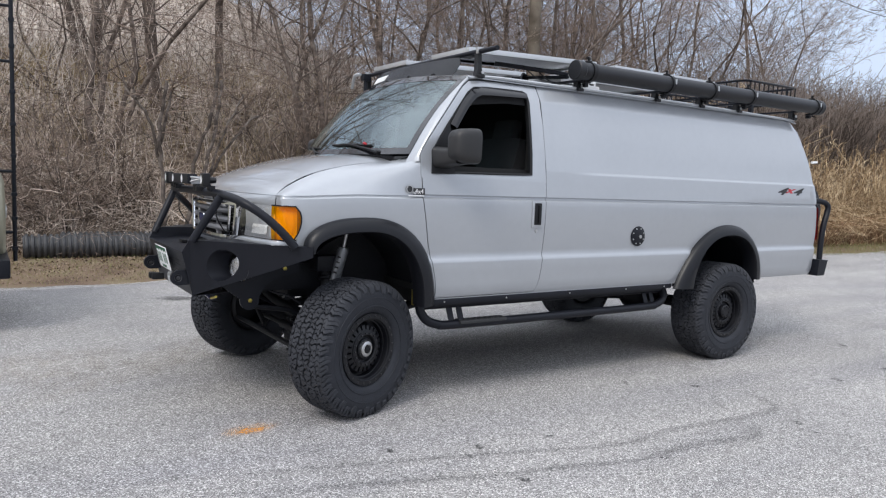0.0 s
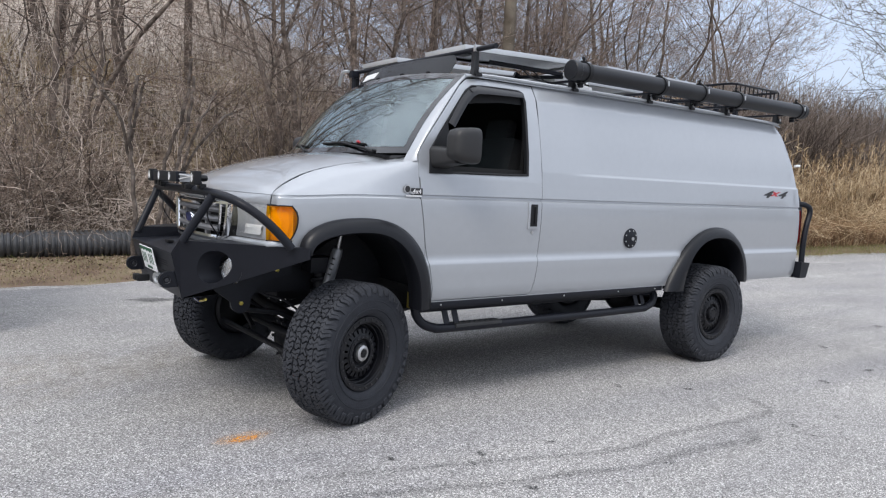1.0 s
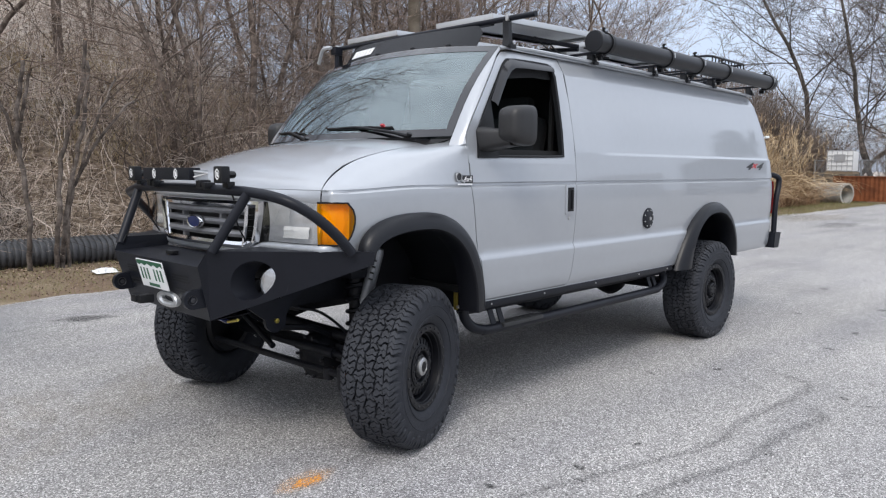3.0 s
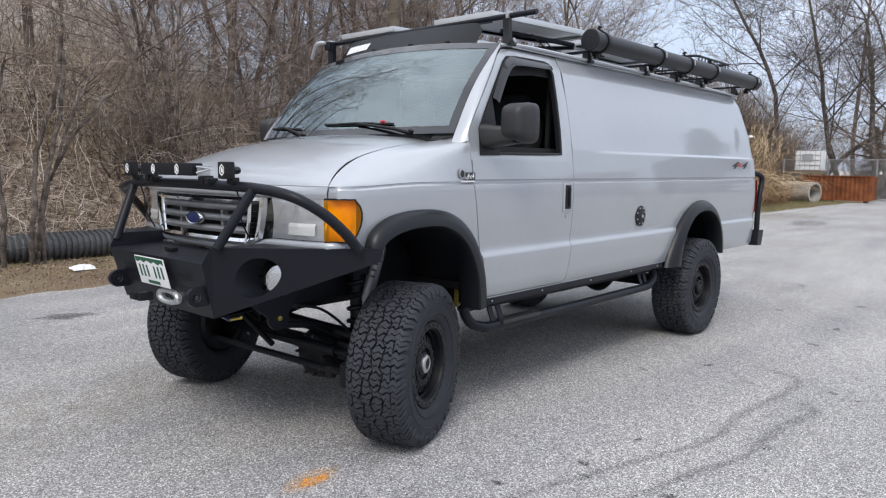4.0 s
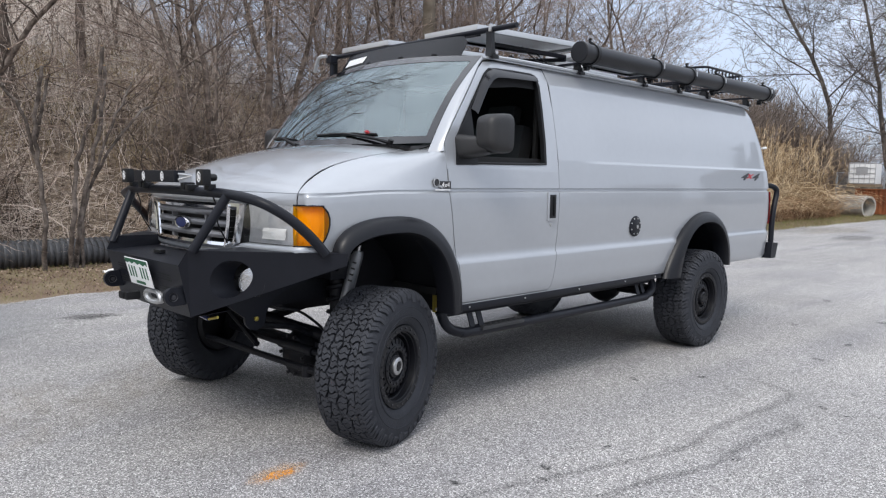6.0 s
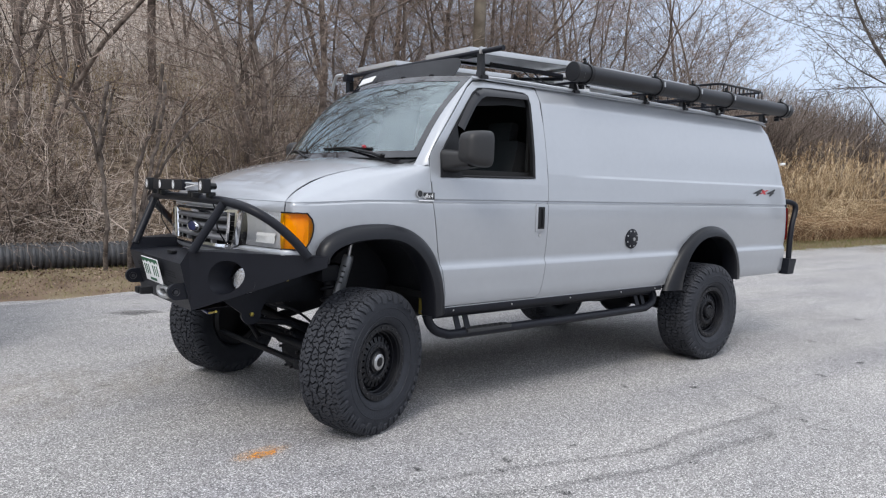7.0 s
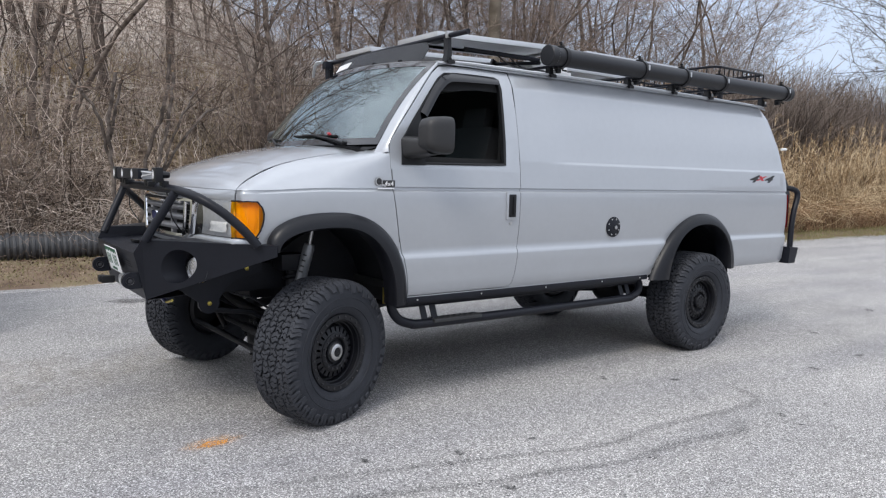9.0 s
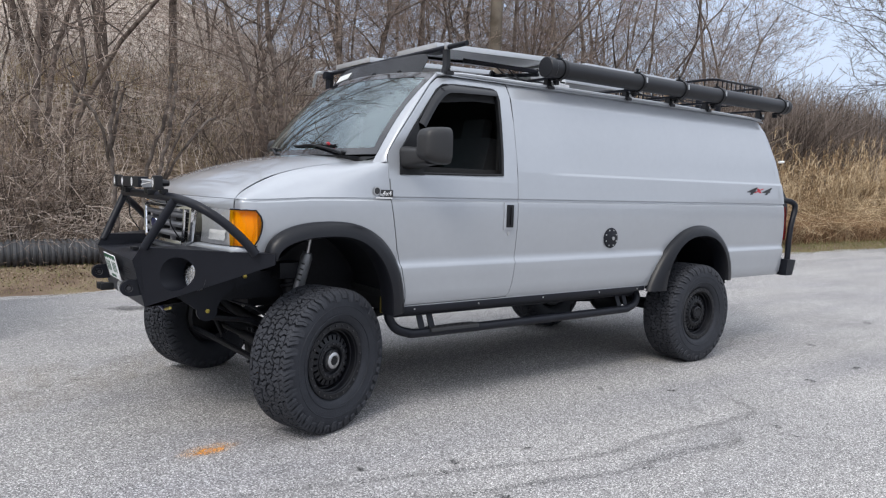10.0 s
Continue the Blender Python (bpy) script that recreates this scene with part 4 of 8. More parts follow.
# number plate with plain bars
pm = Matrix.Translation((-1.004, -0.035, 0.922)) @ pose(0, 0, 0, 0, -14, 0)
plate = G().box((0, 0, 0), (0.004, 0.305, 0.152), bevel=0.0015)
plate.v = [tuple(pm @ Vector(p)) for p in plate.v]
plate_ob = plate.part("number_plate", WHITE, bumper, "white and green number plate")


def plate_bits(name, outlines, material):
    g = G()
    for o in outlines:
        g.prism([pm @ Vector((-0.0028, y, z)) for y, z in o], pm.to_3x3() @ Vector((-0.001, 0, 0)))
    return g.part(name, material, plate_ob)


ridge = [(0.145, 0.072), (-0.145, 0.072), (-0.145, 0.045), (-0.12, 0.055), (-0.09, 0.042), (-0.05, 0.056), (-0.02, 0.044), (0.02, 0.058), (0.06, 0.043), (0.09, 0.055), (0.12, 0.044), (0.145, 0.05)]
plate_bits("plate_mountains", [ridge], GREEN)
for i in range(7):
    if i == 3:
        continue
    y = 0.115 - 0.038 * i
    plate_bits("plate_bar", [[(y + 0.008, -0.032), (y + 0.008, 0.032), (y - 0.008, 0.032), (y - 0.008, -0.032)]], GREEN)
plate_bits("plate_bar", [[(0.06, -0.066), (0.06, -0.050), (-0.06, -0.050), (-0.06, -0.066)]], GREEN)

# tubes of the grille guard
top = curve_pts([(-0.80, 0.58, 1.355), (-0.825, 0.3, 1.362), (-0.83, 0.0, 1.364), (-0.825, -0.34, 1.362), (-0.80, -0.64, 1.355), (-0.755, -0.86, 1.325), (-0.66, -0.955, 1.255), (-0.56, -1.0, 1.16), (-0.485, -1.02, 1.07)], 6)
guard = G().tube([(x, y + Y0 * 0.5, z) for x, y, z in [(-0.485, 0.98, 1.07), (-0.56, 0.96, 1.16), (-0.66, 0.915, 1.255), (-0.755, 0.82, 1.325)]] + [tuple(p) for p in top], 0.025, 12).part("grille_guard", BLACK, bumper, "bent black tube guard")
G().tube([(-0.945, -0.555, 1.075), (-0.80, -0.645, 1.352)], 0.024, 12).part("guard_strut", BLACK, bumper)
G().tube([(-0.955, 0.485, 1.04), (-0.80, 0.56, 1.352)], 0.024, 12).part("guard_strut", BLACK, bumper)
# light bar and two spot pods on the top tube
bar = G().box((-0.885, -0.03, 1.437), (0.06, 0.53, 0.062), bevel=0.006).part("light_bar", BLACK, bumper, "black off-road light bar with white marks")
for y in (-0.31, 0.25):
    G().box((-0.86, y, 1.43), (0.07, 0.004, 0.05)).part("bar_bracket", STEEL, bar)
    G().box((-0.85, y, 1.388), (0.062, 0.046, 0.040), bevel=0.010).box((-0.85, y - 0.05, 1.380), (0.060, 0.036, 0.034), bevel=0.010).part("bar_clamp", PLASTIC, bar, "black clamp on the tube")
    G().tube([(-0.90, y, 1.45), (-0.84, y - 0.03, 1.44)], 0.005, 6).tube([(-0.90, y, 1.42), (-0.84, y - 0.03, 1.44)], 0.005, 6).part("bracket_arm", STEEL, bar)


def hex_mark(c, r, name, parent):
    g = G()
    out = [(c[0], c[1] + r * 0.8 * math.sin(a), c[2] + r * math.cos(a)) for a in np.linspace(0, 2 * math.pi, 7)[:6]]
    inn = [(c[0], c[1] + r * 0.62 * math.sin(a), c[2] + r * 0.78 * math.cos(a)) for a in np.linspace(0, 2 * math.pi, 7)[:6]]
    g.grid([out, inn, [(p[0] + 0.003, p[1], p[2]) for p in inn]], closed=True)
    g.prism([(c[0], c[1] + 0.010, c[2] + 0.012), (c[0], c[1] - 0.004, c[2] + 0.012), (c[0], c[1] - 0.010, c[2] - 0.012), (c[0], c[1] + 0.004, c[2] - 0.012)], (0.002, 0, 0))
    return g.part(name, WHITE, parent)


hex_mark((-0.9175, 0.094, 1.437), 0.028, "cover_mark", bar)
hex_mark((-0.9175, -0.152, 1.437), 0.028, "cover_mark", bar)
for y in (-0.52, 0.455):
    pod = G().box((-0.865, y, 1.435), (0.045, 0.082, 0.082), bevel=0.012).grid(
        [[(-0.845 + dx, y + k * math.cos(a), 1.435 + 0.6 * k * math.sin(a)) for a in np.linspace(0, 2 * math.pi, 13)[:12]] for dx, k in ((0, 0.036), (0.04, 0.030), (0.042, 0.001))], closed=True).part(
        "spot_pod", PLASTIC, bumper, "cube-shaped spot lamp with a cover")
    hex_mark((-0.889, y, 1.437), 0.028, "cover_mark", pod)
    G().box((-0.83, y, 1.387), (0.04, 0.05, 0.03), bevel=0.005).tube([(-0.83, y, 1.38), (-0.84, y, 1.41)], 0.010, 6).part("pod_mount", PLASTIC, pod)
    G().tube(curve_pts([(-0.835, y - 0.02, 1.37), (-0.80, y - 0.01, 1.28), (-0.79, y, 1.2), (-0.72, y + 0.04, 1.10)], 5), 0.004, 5).part("lamp_cable", PLASTIC, pod)

# ---- wheels ----
def build_tyre():
    """An all-terrain tyre: carcass, four winding ribs of siped blocks, and shoulder lugs."""
    g = G()
    prof = [(0.205, -0.085), (0.214, -0.108), (0.222, -0.122), (0.234, -0.136), (0.255, -0.147), (0.285, -0.154), (0.315, -0.157), (0.340, -0.155), (0.362, -0.149), (0.380, -0.140), (0.391, -0.126), (0.394, -0.09), (0.395, 0.0)]
    prof = prof + [(r, -a) for r, a in prof[-2::-1]]
    tread = G()
    g.lathe(prof, Matrix(), 72)
    rng = random.Random(5)
    N = 42
    d = 2 * math.pi / N

    def block(poly, r0, r1):
        """poly: (angle, across) corners of one tread block."""
        lo = [(r0 * math.cos(a), w, r0 * math.sin(a)) for a, w in poly]
        mid = np.mean(np.array(poly), axis=0)
        hi = [(r1 * math.cos(lerp(a, mid[0], 0.11)), lerp(w, mid[1], 0.10), r1 * math.sin(lerp(a, mid[0], 0.11))) for a, w in poly]
        n = len(poly)
        tread.add(lo + hi, [tuple(range(n, 2 * n))] + [(i, (i + 1) % n, (i + 1) % n + n, i + n) for i in range(n)])

    def edge(k, a):
        """The winding groove between two ribs of tread blocks."""
        if k in (0, 4):
            return -0.106 + 0.053 * k
        return -0.106 + 0.053 * k + 0.011 * math.sin(a / d * math.pi + k * 2.1) + 0.006 * math.sin(a / d * 2 * math.pi + k * 1.3)

    def cross(k, i, v):
        """The curled groove between block i and the one before it."""
        h = (i * 7919 + k * 104729) % 97 / 97
        return (i + (0.0, 0.5, 0.15, 0.65)[k]) * d + d * ((0.15 + 0.08 * h) * math.sin(2 * math.pi * v + (0.4 if (i + k) % 2 else 3.4)) * (0.6 + 0.4 * v) + 0.16 * (h - 0.5))

    for k in range(4):
        for i in range(N):
            vs = (0.0, 0.2, 0.4, 0.6, 0.8, 1.0)
            j = (i + 1) % N
            turn = 2 * math.pi if j == 0 else 0
            back = [(cross(k, i, v), v) for v in vs]
            fore = [(cross(k, j, v) + turn, v) for v in vs]
            # a thin sipe parts each block in two
            cut = [(lerp(p[0], q[0], 0.5 + 0.10 * math.sin(9 * v + i)), v) for (p, v), q in zip(((x, x[1]) for x in back), fore)]
            for lo_, hi_, g0, g1 in ((back, cut, 0.068, 0.022), (cut, fore, 0.022, 0.068)):
                poly = [(p + g0 * d, v) for p, v in lo_] + [(p - g1 * d, v) for p, v in hi_[::-1]]
                pts = []
                for p, v in poly:
                    vv = 0.055 + 0.89 * v
                    pts.append((p, lerp(edge(k, p), edge(k + 1, p), vv)))
                block(pts, 0.392, 0.4155 + rng.uniform(-0.0012, 0.0010))
    M = 42
    e_ = 2 * math.pi / M
    for i in range(M):
        for s in (-1, 1):
            a = (i + (0.4 if s > 0 else 0.0)) * e_ + rng.uniform(-0.06, 0.06) * e_
            long = i % 2
            wide = 0.86 if long else 0.78
            top_r, side_r = 0.4145, (0.346 if long else 0.364)
            pts = [(top_r, 0.108 - 0.006 * long), (top_r - 0.001, 0.120), (top_r - 0.004, 0.133), (top_r - 0.015, 0.1445), (0.384, 0.1535), (side_r, 0.1590), (side_r - 0.006, 0.150)]
            shift = (0.0, 0.20, -0.04, 0.06, 0.16, 0.05, 0.05)
            rows, low = [], []
            for m, (r, w) in enumerate(pts):
                h = (1, 1, 1, 0.96, 0.86, 0.62, 0.5)[m] * wide
                q = shift[m] * (1 if s > 0 else -1)
                x0, x1 = a + q * e_, a + (q + h) * e_
                n0, n1 = lerp(x0, x1, 0.44), lerp(x0, x1, 0.56)
                dip = 0.010 if 0 < m < 5 else 0.0
                rows.append([(rr * math.cos(x), s * w, rr * math.sin(x)) for x, rr in ((x0, r), (lerp(x0, n0, 0.97), r), ((n0 + n1) / 2, r - dip), (lerp(x1, n1, 0.97), r), (x1, r))])
                rl, wl = (r - 0.020, w) if m < 3 else (r - 0.010, w - 0.010)
                low.append([(rl * math.cos(x), s * wl, rl * math.sin(x)) for x in (x0 - 0.04 * e_, x1 + 0.04 * e_)])
            tread.grid([[low[m][0]] + rows[m] + [low[m][1]] for m in range(len(pts))])
            tread.add([low[0][0]] + rows[0] + [low[0][1]], [(0, 1, 2, 3, 4, 5, 6)])
    # moulded rings on the side wall
    for r in (0.268, 0.318):
        g.lathe([(r - 0.004, -0.148 if r < 0.3 else -0.1555), (r - 0.002, -0.1545 if r < 0.3 else -0.159), (r + 0.002, -0.1545 if r < 0.3 else -0.159), (r + 0.004, -0.150 if r < 0.3 else -0.1555)], Matrix(), 72)
    out = g.mesh("tyre", RUBBER, 30, merge=False), tread.mesh("tread", TREAD_RUBBER, 30, merge=False)
    for me in out:
        me.transform(Matrix.Diagonal((1.03, 1, 1.03, 1)))
    return out


def build_rim():
    """A deep black wheel: bolted outer ring, stepped barrel and a sunk disc with a ring of slots."""
    g = G()
    g.lathe([(0.205, -0.090), (0.221, -0.112), (0.227, -0.122), (0.228, -0.128), (0.225, -0.132), (0.196, -0.132), (0.192, -0.129), (0.190, -0.118), (0.186, -0.116), (0.183, -0.085), (0.176, -0.083), (0.172, -0.052), (0.164, -0.050)], Matrix(), 56)
    g.lathe([(0.164, 0.14), (0.20, 0.14), (0.22, 0.12), (0.180, -0.03), (0.164, -0.05)], Matrix(), 56)
    n = 66
    radii = [0.166, 0.156, 0.148, 0.120, 0.112]
    deep = [-0.050, -0.078, -0.086, -0.092, -0.096]
    for b in range(4):
        rows = [[(r * math.cos(2 * math.pi * k / n), y, r * math.sin(2 * math.pi * k / n)) for k in range(n)] for r, y in ((radii[b], deep[b]), (radii[b + 1], deep[b + 1]))]
        v = rows[0] + rows[1]
        fs = []
        for k in range(n):
            if b == 2 and k % 3 == 1:
                continue
            fs.append((k, (k + 1) % n, (k + 1) % n + n, k + n))
        g.add(v, fs)
        if b == 2:
            for k in range(1, n, 3):
                c = [(radii[q] * math.cos(2 * math.pi * (k + e) / n), deep[q], radii[q] * math.sin(2 * math.pi * (k + e) / n)) for q, e in ((2, 0), (2, 1), (3, 1), (3, 0))]
                g.add(c + [(x, y + 0.022, z) for x, y, z in c], [(0, 1, 5, 4), (1, 2, 6, 5), (2, 3, 7, 6), (3, 0, 4, 7)])
    # the bolted centre plate
    g.lathe([(0.113, -0.095), (0.113, -0.101), (0.109, -0.103), (0.088, -0.103), (0.084, -0.099), (0.080, -0.080), (0.060, -0.075)], Matrix(), 48)
    g.lathe([(0.163, 0.01), (0.001, 0.01)], Matrix(), 32)
    return g.mesh("rim", RIM, 30)


def build_bolt():
    return G().lathe([(0.0065, 0.0), (0.0065, -0.005), (0.005, -0.007), (0.0003, -0.007)], Matrix(), 8).mesh("bolt", STEEL_DARK, 30)


(TYRE_ME, TREAD_ME), RIM_ME, BOLT_ME = build_tyre(), build_rim(), build_bolt()
LETTERS = mat("raised_white_letters", (0.6, 0.6, 0.58), 0.7, var=0.2, scale=20)


def letters(text, size, material, name, parent, place, bold=0.0):
    """One mesh of upright letters in the local x-z plane of place, facing its -y."""
    cu = bpy.data.curves.new(name, "FONT")
    cu.body, cu.size, cu.align_x, cu.align_y, cu.extrude = text, size, "CENTER", "CENTER", 0.0008
    cu.offset = bold
    tmp = bpy.data.objects.new(name, cu)
    scene.collection.objects.link(tmp)
    me = bpy.data.meshes.new_from_object(tmp.evaluated_get(bpy.context.evaluated_depsgraph_get()))
    bpy.data.objects.remove(tmp)
    me.transform(place @ pose(0, 0, 0, 90, 0, 0))
    me.materials.clear()
    me.materials.append(material)
    ob = new(name, me)
    ob.parent = parent
    return ob


def wheel(centre, steer, flip, kind, spin):
    """A wheel; its outer face looks to -y before it is turned."""
    m = Matrix.Translation(centre) @ pose(0, 0, 0, 0, 0, steer + (180 if flip else 0)) @ pose(0, 0, 0, 0, spin, 0)
    w = new("wheel", RIM_ME)
    w.parent, w.matrix_world = van, m
    tagged(w, "black slotted steel wheel with a knobbly off-road tyre")
    t = new("tyre", TYRE_ME)
    t.parent = w
    tagged(t, "all-terrain tyre with chunky tread")
    tr = new("tread", TREAD_ME)
    tr.parent = w
    tagged(tr, "interlocking tread blocks", kind="stuff")
    for i in range(24):
        a = 2 * math.pi * (i + 0.5) / 24
        b = new("bolt", BOLT_ME)
        b.parent = w
        b.location = (0.2105 * math.cos(a), -0.131, 0.2105 * math.sin(a))
    if kind == "front":
        G().lathe([(0.082, -0.05), (0.078, -0.078), (0.066, -0.084), (0.062, -0.096), (0.053, -0.098)], Matrix(), 24).part("hub", RIM, w)
        G().lathe([(0.050, -0.08), (0.051, -0.104), (0.048, -0.112), (0.040, -0.117), (0.030, -0.118), (0.028, -0.112), (0.001, -0.112)], Matrix(), 32).part("locking_hub", STEEL, w, "bare steel locking hub")
        G().lathe([(0.027, -0.111), (0.026, -0.1155), (0.001, -0.1155)], Matrix(), 24).box((0, -0.117, 0), (0.040, 0.005, 0.009), bevel=0.002).part("hub_dial", PLASTIC, w)
    elif kind == "rear":
        G().lathe([(0.082, -0.05), (0.078, -0.078), (0.062, -0.086), (0.058, -0.116), (0.050, -0.122), (0.001, -0.122)], Matrix(), 24).part("hub", RIM, w, "black full-floating axle hub")
        for i in range(8):
            a = 2 * math.pi * i / 8
            G().lathe([(0.008, -0.118), (0.008, -0.128), (0.001, -0.130)], Matrix.Translation((0.042 * math.cos(a), 0, 0.042 * math.sin(a))), 6).part("hub_bolt", RIM, w)
    for i in range(16):
        a = 2 * math.pi * i / 16
        G().lathe([(0.0065, -0.09), (0.0065, -0.109), (0.001, -0.111)], Matrix.Translation((0.098 * math.cos(a), 0, 0.098 * math.sin(a))), 6).part("wheel_nut", STEEL_DARK, w)
    # raised writing on the inner side wall
    word = "ALL-TERRAIN"
    for i, ch in enumerate(word):
        a = math.pi * (0.5 - (i - 5) * 0.052)
        base = pose(0, 0, 0, 0, 0, 180)
        pl = base @ Matrix.Translation((0.272 * math.cos(a), -0.1535, 0.272 * math.sin(a))) @ pose(0, 0, 0, 0, 90 - math.degrees(a), 0)
        letters(ch, 0.045, LETTERS, "raised_letter", t, pl)
    return w


R_HUB = 0.425
STEER = 20
n_out = Vector((math.sin(radians(STEER)), -math.cos(radians(STEER)), 0))
wheel((-0.032, -0.892, R_HUB), STEER, False, "front", 20)
wheel(Vector((-0.22, 1.04, R_HUB)) + n_out * 0.155, STEER, True, "front", -75)
wheel((3.545, -0.898, R_HUB), 0, False, "rear", 10)
wheel((3.545, 0.898, R_HUB), 0, True, "rear", 50)
# spare on the rear carrier
sp = wheel((5.135, -0.40, 1.31), 90, False, "spare", 0)

# ---- underbody ----
und = G()
und.box((2.70, 0, 0.72), (4.2, 1.72, 0.06)).part("floor_pan", UNDER, van)
for s in (-1, 1):
    # the rail kicks up over the front axle
    G().grid([[(x, s * (0.43 + a), z + b) for a, b in ((-0.037, -0.095), (0.037, -0.095), (0.037, 0.07), (-0.037, 0.07))] for x, z in ((-0.72, 0.83), (-0.2, 0.835), (0.45, 0.835), (0.75, 0.80), (1.0, 0.73), (1.2, 0.70), (4.9, 0.70))], closed=True).part("chassis_rail", UNDER, van)
    # leaf springs at the rear, coil and radius arms at the front
    for k in range(4):
        G().tube(curve_pts([(2.85 + 0.12 * k, s * 0.56, 0.60 - 0.014 * k), (3.5, s * 0.56, 0.50 - 0.014 * k), (4.15 - 0.12 * k, s * 0.56, 0.62 - 0.014 * k)], 6), 0.011, 4).part("leaf_spring", UNDER, van)
    G().tube([(0.0, s * 0.50, 0.44), (0.62, s * 0.46, 0.58), (1.1, s * 0.42, 0.64)], 0.035, 8).part("radius_arm", UNDER, van)
    # the coil's solid dark core is added to block light between its turns
    G().tube([(-0.06 + 0.055 * math.cos(a), s * 0.53 + 0.055 * math.sin(a), 0.50 + 0.35 * a / (10 * math.pi)) for a in np.linspace(0, 10 * math.pi, 90)], 0.014, 6).tube([(-0.06, s * 0.53, 0.50), (-0.06, s * 0.53, 0.86)], 0.047, 12).part("coil_spring", UNDER, van)
    # drop brackets behind the bumper, rounded at the foot
    foot_arc = [(-0.585 + 0.062 * math.cos(a), 0.690 + 0.062 * math.sin(a)) for a in np.linspace(0.25, -math.pi - 0.15, 12)]
    G().prism([(x, s * 0.50, z) for x, z in [(-0.80, 0.82), (-0.26, 0.93), (-0.26, 0.86), (-0.42, 0.82), (-0.49, 0.77)] + foot_arc + [(-0.72, 0.755)]], (0, s * 0.02, 0)).part("drop_bracket", BLACK, van)
    # uncut bracket holes: near-black discs give their shade
    for hx, hz, hr in ((-0.70, 0.79, 0.022), (-0.52, 0.82, 0.016), (-0.64, 0.76, 0.014)):
        G().lathe([(hr, 0.0), (hr * 0.9, 0.004), (hr * 0.8, 0.012), (0.0005, 0.012)], Matrix.Translation((hx, s * 0.5205, hz)) @ (Matrix() if s < 0 else pose(0, 0, 0, 0, 0, 180)), 14).part("bracket_hole", DARK, van)
    G().tube(curve_pts([(-0.50, s * 0.40, 0.80), (-0.42, s * 0.46, 0.73), (-0.32, s * 0.52, 0.70), (-0.22, s * 0.56, 0.62), (-0.14, s * 0.60, 0.52)], 6), 0.008, 6).part("brake_hose", UNDER, van)
    G().tube([(-0.56, s * 0.44, 0.64), (-0.30, s * 0.45, 0.60), (-0.06, s * 0.47, 0.47)], 0.018, 8).part("sway_link", UNDER, van)
    G().box((-0.10, s * 0.56, 0.92), (0.16, 0.14, 0.10), bevel=0.015).part("spring_tower", UNDER, van)
    for bx, bz in ((-0.585, 0.690), (-0.36, 0.885)):
        G().lathe([(0.013, 0.0), (0.013, -0.012), (0.0003, -0.014)], Matrix.Translation((bx, s * 0.522 if s < 0 else 0.50, bz)), 6).part("bracket_bolt", BRASS, van)
    # remote-reservoir damper before the wheel
    lo_, hi_ = Vector((-0.075, s * 0.60, 0.69)), Vector((-0.012, s * 0.66, 1.03))
    sh = G().tube([lo_.lerp(hi_, k) for k in (0, 0.06, 0.12, 0.92, 1.0)], [0.014, 0.022, 0.033, 0.036, 0.030], 16).part("damper", DAMPER, van, "silver-grey damper with a dark mark")
    G().tube([hi_, (0.003, s * 0.675, 1.14)], 0.012, 8).part("damper_rod", STEEL, sh)
    G().tube([(-0.085, s * 0.59, 0.60), lo_], 0.014, 8).part("damper_eye", UNDER, sh)
    for k in range(4):
        a = lo_.lerp(hi_, 0.50 + 0.10 * k) + Vector((-0.024, s * 0.026, 0.004))
        G().box(a, (0.008, 0.022, 0.009), pose(0, 0, 0, 15, 15, 35)).part("damper_mark", BLACKMARK, sh)
ax = G().tube([(-0.06, -0.70, 0.40), (-0.06, 0.70, 0.40)], 0.045, 14).part("front_axle", UNDER, van)
G().lathe([(0.001, -0.20), (0.07, -0.195), (0.12, -0.17), (0.145, -0.12), (0.15, -0.05), (0.12, 0.06), (0.07, 0.14), (0.04, 0.2)], Matrix.Translation((-0.06, -0.32, 0.40)) @ pose(0, 0, 0, 0, 0, -90), 20).part("differential", UNDER, ax)
for i in range(10):
    a = 2 * math.pi * i / 10
    G().lathe([(0.010, 0), (0.010, -0.015), (0.0003, -0.016)], Matrix.Translation((-0.235, -0.32 + 0.115 * math.cos(a), 0.40 + 0.115 * math.sin(a))) @ pose(0, 0, 0, 0, 0, -90), 6).part("cover_bolt", STEEL_DARK, ax)
G().tube([(-0.315, -0.725, 0.385), (-0.315, 0.60, 0.365)], 0.020, 10).part("tie_rod", UNDER, van)
G().tube([(-0.315, -0.725, 0.385), (-0.25, -0.74, 0.40), (-0.10, -0.72, 0.41)], 0.03, 8).part("steering_knuckle", UNDER, van)
G().tube([(-0.34, -0.10, 0.44), (-0.30, 0.50, 0.66)], 0.018, 8).part("drag_link", UNDER, van)
G().tube([(-0.24, -0.66, 0.46), (-0.28, 0.10, 0.47)], 0.018, 10).tube([(-0.245, -0.56, 0.462), (-0.262, -0.24, 0.466)], 0.030, 12).part("steering_damper", UNDER, van)
G().tube(curve_pts([(-0.14, -0.74, 0.53), (-0.16, -0.56, 0.545), (-0.17, -0.30, 0.55), (-0.20, 0.10, 0.58), (-0.22, 0.42, 0.66)], 5), 0.034, 12).part("track_bar", UNDER, van)
G().lathe([(0.026, -0.035), (0.030, -0.028), (0.030, 0.028), (0.001, 0.035)], Matrix.Translation((-0.315, -0.60, 0.378)) @ pose(0, 0, 0, 90, 0, 0), 14).lathe([(0.030, -0.07), (0.034, -0.05), (0.034, 0.05), (0.001, 0.07)], Matrix.Translation((-0.315, -0.725, 0.385)) @ pose(0, 0, 0, 90, 0, 0), 12).part("tie_rod_end", UNDER, van)
